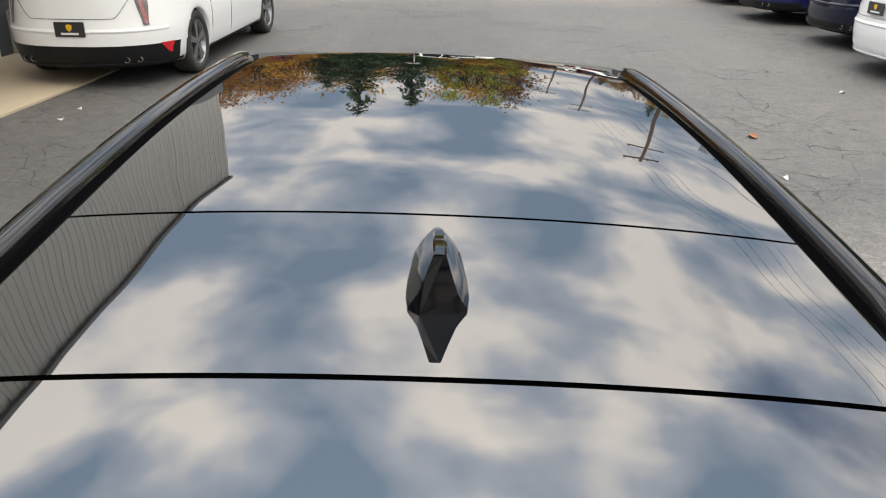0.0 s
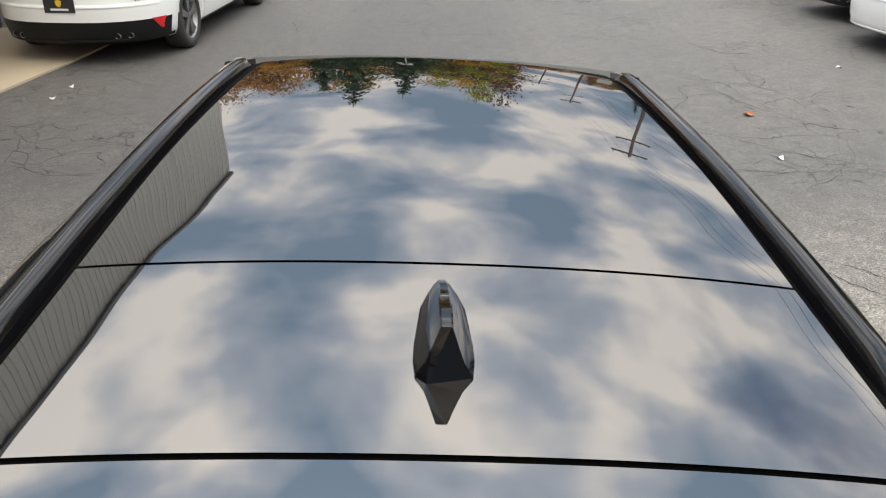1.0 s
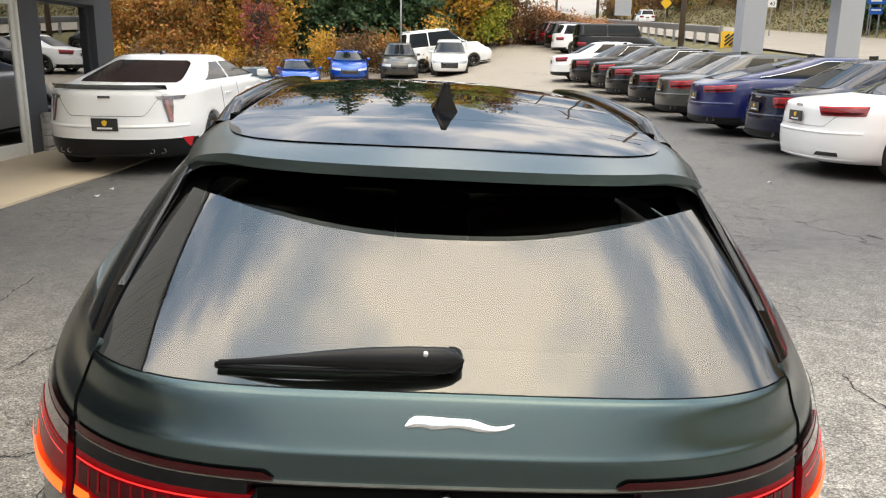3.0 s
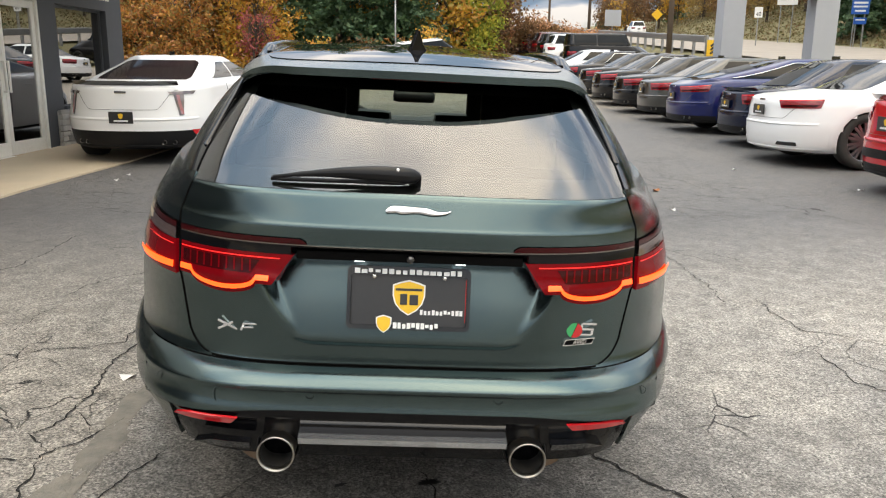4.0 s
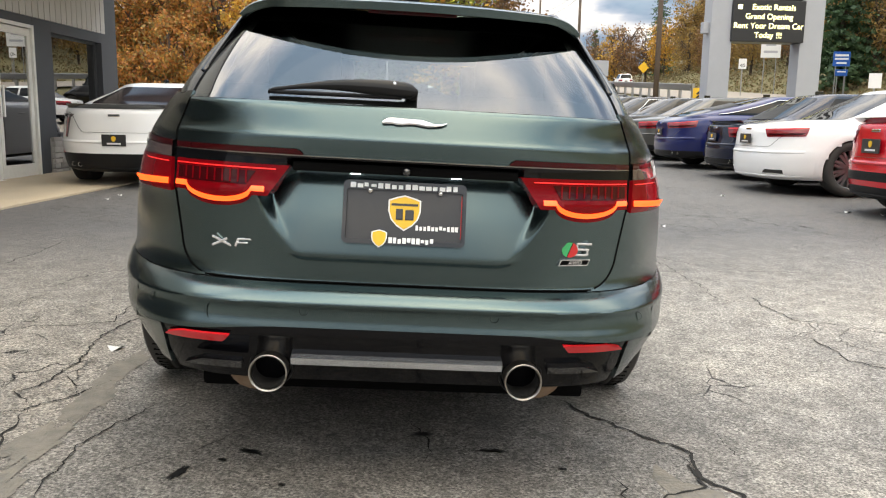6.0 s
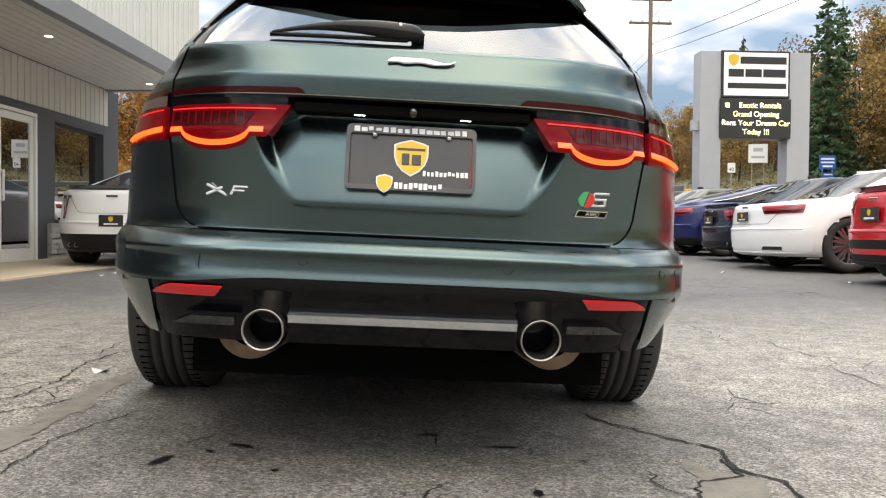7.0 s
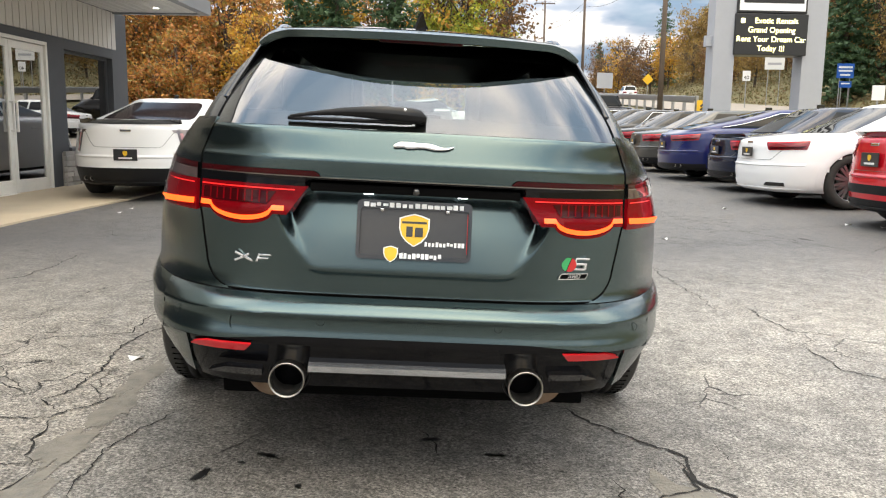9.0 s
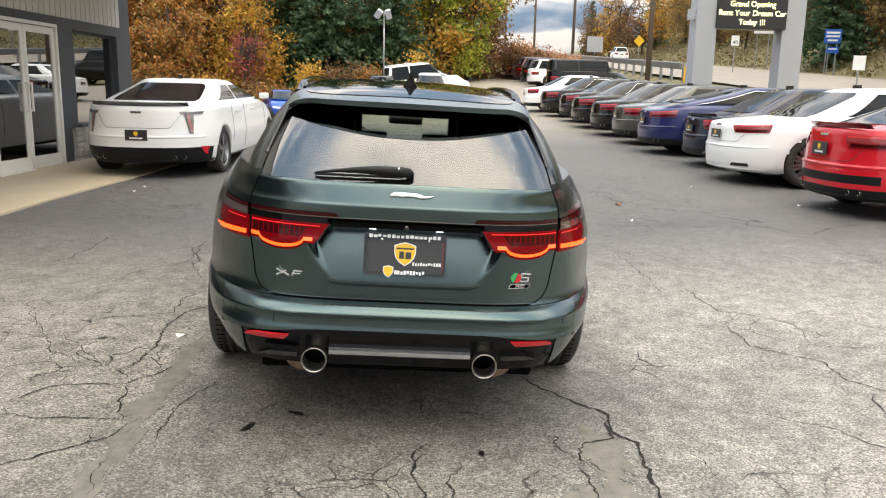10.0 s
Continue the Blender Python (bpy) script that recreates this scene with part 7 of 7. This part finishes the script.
car("parked_car", "silver-blue sedan facing the camera below the trees", nose_at(-7.2, 35.5, -14), P_SILVER, L=4.8, facing=True, group=FARL)
car("parked_car", "blue sedan facing out below the trees", nose_at(-5.1, 35.0, -14), P_BRIGHT, L=4.7, H=1.44, facing=True, group=FARL)
car("parked_car", "bright blue sports car below the trees", nose_at(-3.15, 37, -6), P_BRIGHT, L=4.8, H=1.40, facing=True, group=FARL)
car("parked_car", "dark grey sport utility car below the trees", nose_at(-0.8, 37.5, -2), P_GREY, L=4.8, H=1.65, belt=1.08, yb=0.1, yr=0.5, suv=True, facing=True, group=FARL)
car("parked_car", "white sport utility car facing the camera", nose_at(1.62, 38, 2), P_WHITE, L=4.8, H=1.62, belt=1.05, yb=0.1, yr=0.5, suv=True, facing=True, group=FARL)
car("parked_car", "tall white sport utility car with roof rails, side-on", tail_at(-0.9, 41.5, 72), P_WHITE, L=5.3, H=2.08, W=1.0, belt=1.25, yb=0.1, yr=0.4, suv=True, roof_rails=True, plate=False)
FARR = "cars parked along the far edge of the lot"
for k, (x, y, p_, nm) in enumerate(((7.6, 61, P_BLACK, "black"), (8.0, 57.6, P_MAROON, "dark red"), (8.3, 54.2, P_MAROON, "dark red"), (8.3, 50.8, P_BLACK, "black"), (8.2, 47.4, P_WHITE, "white"))):
    car("parked_car", nm + " sport utility car at the lot's far edge", tail_at(x, y, 82), p_, L=4.8, H=1.70, belt=1.08, yb=0.1, yr=0.45, suv=True, group=FARR)
car("parked_car", "boxy black off-road car at the lot's far edge", tail_at(8.1, 40.5, 86), P_BLACK, L=4.9, H=1.86, W=0.98, belt=1.2, yb=0.05, yr=0.15, yf=3.3, yw=3.55, suv=True, group=FARR)
car("passing_car", "small white car standing far up the road", tail_at(26.6, 92, 8), P_WHITE, L=4.5, H=1.6, belt=1.0, yb=0.1, yr=0.4, suv=True)

# ---- roadside: guardrail, signs, light pole ----
ZINC = mat("galvanised_steel", (0.36, 0.36, 0.36), 0.45, 0.8, vary=0.3, scale=6)
rail = thing("guardrail", "galvanised steel guardrail on posts beside the road", "guardrail")
gpts = [(road_near(y) - 0.4, y) for y in lin(36, 84, 25)]
prof = [(0, 0.45), (0.06, 0.50), (0.0, 0.56), (0.06, 0.62), (0.0, 0.68), (0.06, 0.74), (0, 0.78)]
grid("beam", [[(x - dx, y, terrain(x + 0.6, y) + dz) for dx, dz in prof] for x, y in gpts], ZINC, rail)
for x, y in gpts:
    z = terrain(x + 0.6, y)
    part("post", boxes([((x + 0.01, y - 0.06, z - 0.6), (x + 0.14, y + 0.06, z + 0.80))], 0.008), ZINC, rail)
SIGN_Y = mat("yellow_sign", (0.75, 0.45, 0.02), 0.45, vary=0.1, scale=8)
SIGN_BLUE = mat("blue_sign", (0.02, 0.10, 0.42), 0.45, vary=0.1, scale=8)
SIGN_W = mat("white_sign", (0.75, 0.75, 0.74), 0.5, vary=0.1, scale=8)


def road_sign(name, label, x, y, z, w, h, face, post=2, rot=0.0, bars_=(), diamond=False):
    """A flat sign at height z (its middle) on posts down to the ground."""
    g_ = terrain(x, y)
    t = thing(name, label, "road sign", "", pose(x, y, 0, 0, 0, rot))
    for k in range(post):
        px_ = 0 if post == 1 else (-0.3 + 0.6 * k) * w
        part("post", boxes([((px_ - 0.03, 0.0, g_ - 0.2), (px_ + 0.03, 0.05, z + h * (0.5 if not diamond else 0.2)))], 0.005), ZINC, t)
    bm = boxes([((-w / 2, -0.02, -h / 2), (w / 2, 0.0, h / 2))], 0.006, pose(0, -0.003, z) @ (pose(0, 0, 0, 0, 45, 0) if diamond else pose(0, 0, 0)))
    p_ = part("panel", bm, face, t)
    for x0, x1, zc, hh, mt in bars_:
        part("bar", boxes([((x0 * w, -0.03, z + (zc - hh / 2) * h), (x1 * w, -0.022, z + (zc + hh / 2) * h))]), mt, p_)
    return t


chev = road_sign("hazard_marker", "yellow and black striped marker at the guardrail's end", 14.3, 35.5, 3.0 - 0.55, 0.75, 0.75, SIGN_Y, 1)
cp = [o for o in chev.children if o.name.startswith("panel")][0]
for k in range(4):
    bm = boxes([((-0.43, -0.034, -0.045), (0.43, -0.026, 0.045))], 0, pose(0, 0, 2.45 + 0.0) @ pose(-0.0, 0, (k - 1.5) * 0.24 * 0.7, 0, -40, 0) @ Matrix.Diagonal((0.62 if k in (1, 2) else 0.30, 1, 1, 1)) @ Matrix.Translation(((0, 0.0, 0) if k in (1, 2) else ((0.45 if k == 0 else -0.45), 0, 0))))
    part("stripe", bm, SIGN_DARK, cp)
road_sign("road_sign", "two blue roadside signs on twin posts", 29.2, 50.0, 5.6, 1.1, 0.95, SIGN_BLUE, 2, -8, ((-0.4, 0.4, 0.25, 0.14, SIGN_W), (-0.4, 0.4, 0.0, 0.12, SIGN_W), (-0.3, 0.3, -0.28, 0.12, SIGN_W)))
road_sign("road_sign", "small blue roadside sign under the larger one", 29.2, 49.9, 4.70, 0.8, 0.42, SIGN_BLUE, 2, -8, ((-0.35, 0.35, 0.15, 0.2, SIGN_W),))
sp = road_sign("speed_sign", "white speed limit sign on a post", 22.5, 50.0, 5.15, 0.52, 0.66, SIGN_W, 1, -5)
letters("text", "40", 0.34, SIGN_DARK, [o for o in sp.children if o.name.startswith("panel")][0], pose(0, -0.026, 5.03, 90, 0, 0), 0.002)
road_sign("road_sign", "white roadside sign seen edge-on on a dark post", 18.0, 27.5, 2.85, 0.46, 0.56, SIGN_W, 1, -12)
road_sign("billboard", "blank grey board sign seen from behind, beside the pole line", 13.0, 50.0, 4.67, 1.15, 1.0, SIGN_GREY, 1, 14)
road_sign("warning_sign", "yellow diamond warning sign", 27.4, 88.0, 7.5, 0.9, 0.9, SIGN_Y, 1, 0, (), True)
road_sign("realty_sign", "white board sign on two posts on the bank", 29.0, 60.0, 7.2, 1.5, 1.5, SIGN_W, 2, -10, ((-0.35, 0.35, -0.2, 0.12, SIGN_GREY), (-0.25, 0.25, 0.2, 0.2, SIGN_GREY)))
# flood lights on a thin pole
lp = thing("light_pole", "thin steel pole with two floodlights", "street lamp", "", pose(-0.8, 41, terrain(-0.8, 41)))
tube("pole", [(0, 0, -0.1), (0, 0, 4.95)], 0.042, ZINC, lp, 10)
for x, a in ((-0.28, 35), (0.22, -15)):
    part("floodlight", boxes([((-0.16, -0.22, -0.23), (0.16, 0.06, 0.23))], 0.03, pose(x, -0.06, 4.85, 25, a, 0)), SIGN_GREY, lp)

# grey clapboard house at the right, up the bank
hs = thing("house", "grey clapboard house with white-framed windows on the bank", "house", "", pose(39.0, 47.0, terrain(39, 47) - 0.6, 0, 0, -20))
HOUSE = mat("grey_clapboard", (0.30, 0.32, 0.31), 0.6, vary=0.2, scale=3)
ROOFM = mat("dark_shingle", (0.06, 0.055, 0.05), 0.85, vary=0.4, scale=6, bump=0.3)
part("wall", boxes([((0, 0, 0), (9, 8, 5.2))]), HOUSE, hs)
part("cladding", boxes([((-0.02, -0.03, 0.1 + k * 0.2), (9.02, 0.0, 0.28 + k * 0.2)) for k in range(25)]), HOUSE, hs)
part("roof", boxes([((-0.5, -0.6, 5.2), (9.5, 8.6, 5.45))], 0.02), ROOFM, hs)
for x in (1.2, 4.2, 7.0):
    w_ = part("window", boxes([((x - 0.06, -0.08, 2.9), (x + 1.06, -0.02, 4.4))], 0.01), SIGN_W, hs)
    part("pane", boxes([((x, -0.095, 2.97), (x + 1.0, -0.085, 4.33))]), CAR_WINDOW, w_)


# ---- cracks, oil spots and litter on the asphalt ----
CRACK = mat("open_crack", (0.012, 0.011, 0.010), 0.95, vary=0.4, scale=30)
OIL = mat("oil_spot", (0.010, 0.010, 0.010), 0.35, vary=0.4, scale=40)
PALE = mat("pale_crumbled_asphalt", (0.225, 0.205, 0.172), 0.9, vary=0.9, scale=14, second=(0.11, 0.105, 0.095), bump=0.6, bump_scale=80)
LEAF_DRY = mat("fallen_leaf", (0.35, 0.14, 0.05), 0.7, vary=0.5, scale=40)
PAPER = mat("paper_scrap", (0.7, 0.7, 0.68), 0.7, vary=0.2, scale=40)


def on_lot(x, y, up=0.004):
    return (x, y, terrain(x, y) + up)


def crack(pts, width, seed, up=0.004, steps=16):
    """A ragged open crack along a bent line, wandering and of uneven width."""
    r = random.Random(seed)
    line = []
    for (x0, y0), (x1, y1) in zip(pts[:-1], pts[1:]):
        L_ = math.hypot(x1 - x0, y1 - y0)
        n = max(3, int(L_ * 45))
        for k in range(n):
            t = k / n
            line.append((lerp(x0, x1, t), lerp(y0, y1, t)))
    line.append(pts[-1])
    out, wx, wy = [], 0.0, 0.0
    for k, (x, y) in enumerate(line):
        wx = wx * 0.85 + r.uniform(-1, 1) * 0.014
        wy = wy * 0.85 + r.uniform(-1, 1) * 0.011
        ends = min(1.0, k / 6, (len(line) - 1 - k) / 6)
        out.append((x + wx, y + wy, 0.62 * width * (0.35 + 0.9 * r.random()) * max(0.15, ends)))
    rows = []
    for k, (x, y, w) in enumerate(out):
        xa, ya = out[max(0, k - 1)][:2]
        xb, yb = out[min(len(out) - 1, k + 1)][:2]
        d = math.hypot(xb - xa, yb - ya) + 1e-6
        nx, ny = -(yb - ya) / d, (xb - xa) / d
        rows.append([on_lot(x + nx * w, y + ny * w, up), on_lot(x - nx * w, y - ny * w, up)])
    ob = grid("crack", rows, CRACK, lot, smooth=False)
    return ob


crack([(-1.6, -0.42), (-1.36, -0.26), (-1.22, -0.17), (-1.12, -0.09), (-1.11, 0.05)], 0.008, 1)
crack([(-1.71, 0.21), (-1.65, 0.12), (-1.52, 0.09), (-1.35, 0.07), (-1.12, 0.07)], 0.006, 2)
crack([(-1.71, 0.21), (-1.56, 0.45), (-1.28, 0.47), (-1.26, 0.52), (-1.15, 0.67), (-1.08, 0.80)], 0.006, 3)
crack([(-1.12, 0.07), (-1.18, 0.16), (-1.26, 0.31), (-1.26, 0.52)], 0.008, 4)
crack([(-1.26, 0.52), (-1.37, 0.66), (-1.28, 0.87), (-1.30, 1.14), (-1.34, 1.45), (-1.29, 1.63), (-1.15, 1.85)], 0.008, 5)
crack([(-1.28, 0.87), (-1.16, 0.67)], 0.006, 6)
crack([(-1.27, 2.16), (-1.37, 1.94), (-1.38, 1.63), (-1.53, 1.56), (-1.70, 1.55), (-1.94, 1.33)], 0.006, 7)
crack([(-2.30, 0.88), (-2.06, 0.93), (-1.92, 1.02), (-1.60, 1.08)], 0.005, 8)
crack([(-1.28, 0.07), (-1.20, -0.16), (-1.11, -0.21)], 0.004, 9)
crack([(-0.82, 0.58), (-0.94, 0.39), (-1.00, 0.23), (-0.97, 0.0), (-0.94, -0.16)], 0.006, 10)
crack([(-1.09, -0.21), (-1.07, -0.39), (-1.06, -0.55)], 0.005, 11)
crack([(-1.98, 2.36), (-1.86, 2.73), (-1.61, 2.98), (-1.68, 3.51), (-1.67, 3.90)], 0.007, 12)
crack([(-2.70, 2.90), (-2.59, 3.07), (-2.55, 3.61), (-2.56, 4.11)], 0.008, 13)
crack([(0.62, 0.75), (0.80, 0.47), (0.90, 0.36), (0.99, 0.28), (0.98, 0.06), (1.02, -0.05), (1.03, -0.17), (1.01, -0.35), (0.96, -0.60)], 0.013, 14)
crack([(0.93, 0.27), (0.92, 0.11), (0.93, 0.03), (0.81, -0.03), (0.76, -0.10), (0.75, -0.20), (0.79, -0.26), (0.84, -0.31)], 0.008, 15)
crack([(0.75, -0.20), (0.73, -0.36), (0.76, -0.60)], 0.007, 16)
crack([(0.66, 0.12), (0.69, 0.02), (0.67, -0.10), (0.71, -0.18), (0.75, -0.20)], 0.005, 17)
crack([(0.84, -0.31), (1.01, -0.35)], 0.004, 18)
crack([(1.13, 0.44), (1.15, 0.30), (1.14, 0.16)], 0.004, 19)
crack([(1.99, 3.92), (2.01, 3.10), (1.98, 2.58), (2.02, 2.42)], 0.006, 20)
crack([(1.99, 3.92), (2.27, 3.48), (2.44, 3.31), (3.00, 3.24)], 0.005, 21)
crack([(2.17, 2.62), (2.19, 2.22), (2.23, 1.99), (2.45, 1.85)], 0.006, 22)
crack([(2.13, 1.70), (2.13, 1.29), (2.22, 1.12), (2.39, 0.97), (2.37, 0.69), (2.60, 0.45)], 0.007, 23)
crack([(2.20, 1.58), (2.37, 1.29), (2.90, 1.20)], 0.005, 24)
crack([(2.43, 0.51), (2.31, 0.26)], 0.008, 25)
crack([(1.21, -0.05), (1.23, -0.28), (1.24, -0.38)], 0.004, 26)
crack([(1.31, -0.36), (1.43, -0.32), (1.70, -0.32)], 0.004, 27)
crack([(0.38, -0.44), (0.53, -0.44), (0.60, -0.55)], 0.004, 28)
crack([(0.05, 0.50), (0.12, 0.30), (0.10, 0.12)], 0.005, 29)
r5 = random.Random(21)
for k in range(46):
    x, y, a = r5.uniform(-4, 5), r5.uniform(-0.5, 6.5), r5.uniform(0, 6.28)
    if -2.0 < x < 2.6 and y < 2.4:
        continue
    pts_ = [(x, y)]
    for q in range(4):
        a += r5.uniform(-0.7, 0.7)
        d = r5.uniform(0.2, 0.45)
        pts_.append((pts_[-1][0] + d * math.cos(a), pts_[-1][1] + d * math.sin(a)))
    crack(pts_, r5.uniform(0.002, 0.005), 60 + k)


def blob(name, x, y, rx, ry, rot, seed, material, up, parent):
    r = random.Random(seed)
    n = 48
    prof = [1 + 0.25 * math.sin(2 * k / n * 6.28 + seed) + 0.15 * math.sin(5 * k / n * 6.28 + 2 * seed) + r.uniform(-0.2, 0.2) for k in range(n)]
    vs = [on_lot(x, y, up)]
    for k in range(n):
        a = 2 * math.pi * k / n
        dx, dy = rx * prof[k] * math.cos(a), ry * prof[k] * math.sin(a)
        vs.append(on_lot(x + dx * math.cos(rot) - dy * math.sin(rot), y + dx * math.sin(rot) + dy * math.cos(rot), up))
    return link_mesh(name, vs, [(0, 1 + k, 1 + (k + 1) % n) for k in range(n)], material, parent, False)


for k, (x, y, rx, ry, rot) in enumerate(((-0.437, 0.185, 0.035, 0.013, -0.6), (-0.615, 0.03, 0.012, 0.055, -0.3), (0.312, 0.24, 0.036, 0.013, 0.1), (0.527, 0.12, 0.013, 0.007, 0), (-0.51, 0.125, 0.014, 0.007, 0.2), (-0.31, -0.03, 0.012, 0.008, 0), (0.35, -0.16, 0.014, 0.02, 0.3), (-0.2, 0.33, 0.02, 0.012, 0.4), (0.1, 0.36, 0.03, 0.02, 0.2))):
    blob("oil_spot", x, y, rx, ry, rot, k, OIL, 0.0045, lot)
blob("worn_patch", 0.86, -0.12, 0.10, 0.22, 0.2, 44, PALE, 0.002, lot)
for q in range(5):
    blob("worn_patch", -1.085 + 0.015 * math.sin(2.3 * q), 0.95 - 0.36 * q, 0.055, 0.20, 0.1 * math.sin(q * 1.9), 50 + q, PALE, 0.002 + 0.0003 * q, lot)
blob("worn_patch", 0.80, -0.62, 0.16, 0.30, 0.1, 45, PALE, 0.002, lot)

for k, (x, y) in enumerate(((2.75, 6.45),)):
    t = thing("fallen_leaf", "curled brown leaf fallen on the asphalt", "leaf", "fallen leaves", pose(*on_lot(x, y, 0.0), 0, 0, 40 * k))
    grid("blade", [[(u * 0.036, v * 0.060 * (1 - u * u * 0.6), 0.004 + 0.018 * u * u + 0.01 * v * v) for u in lin(-1, 1, 7)] for v in lin(-1, 1, 7)], LEAF_DRY, t, thick=0.001)
for k, (x, y) in enumerate(((-3.3, 6.9), (4.3, 8.1), (5.1, 6.5), (5.4, 6.3), (-1.2, 1.2), (2.6, 5.4), (-3.3, 7.3))):
    t = thing("litter_scrap", "small white scrap of litter on the asphalt", "litter", "scraps of litter", pose(*on_lot(x, y, 0.0), 0, 0, 33 * k))
    grid("scrap", [[(u * 0.02, v * 0.03, 0.004 + 0.010 * u * v + 0.006 * abs(u)) for u in lin(-1, 1, 4)] for v in lin(-1, 1, 4)], PAPER, t, thick=0.001)
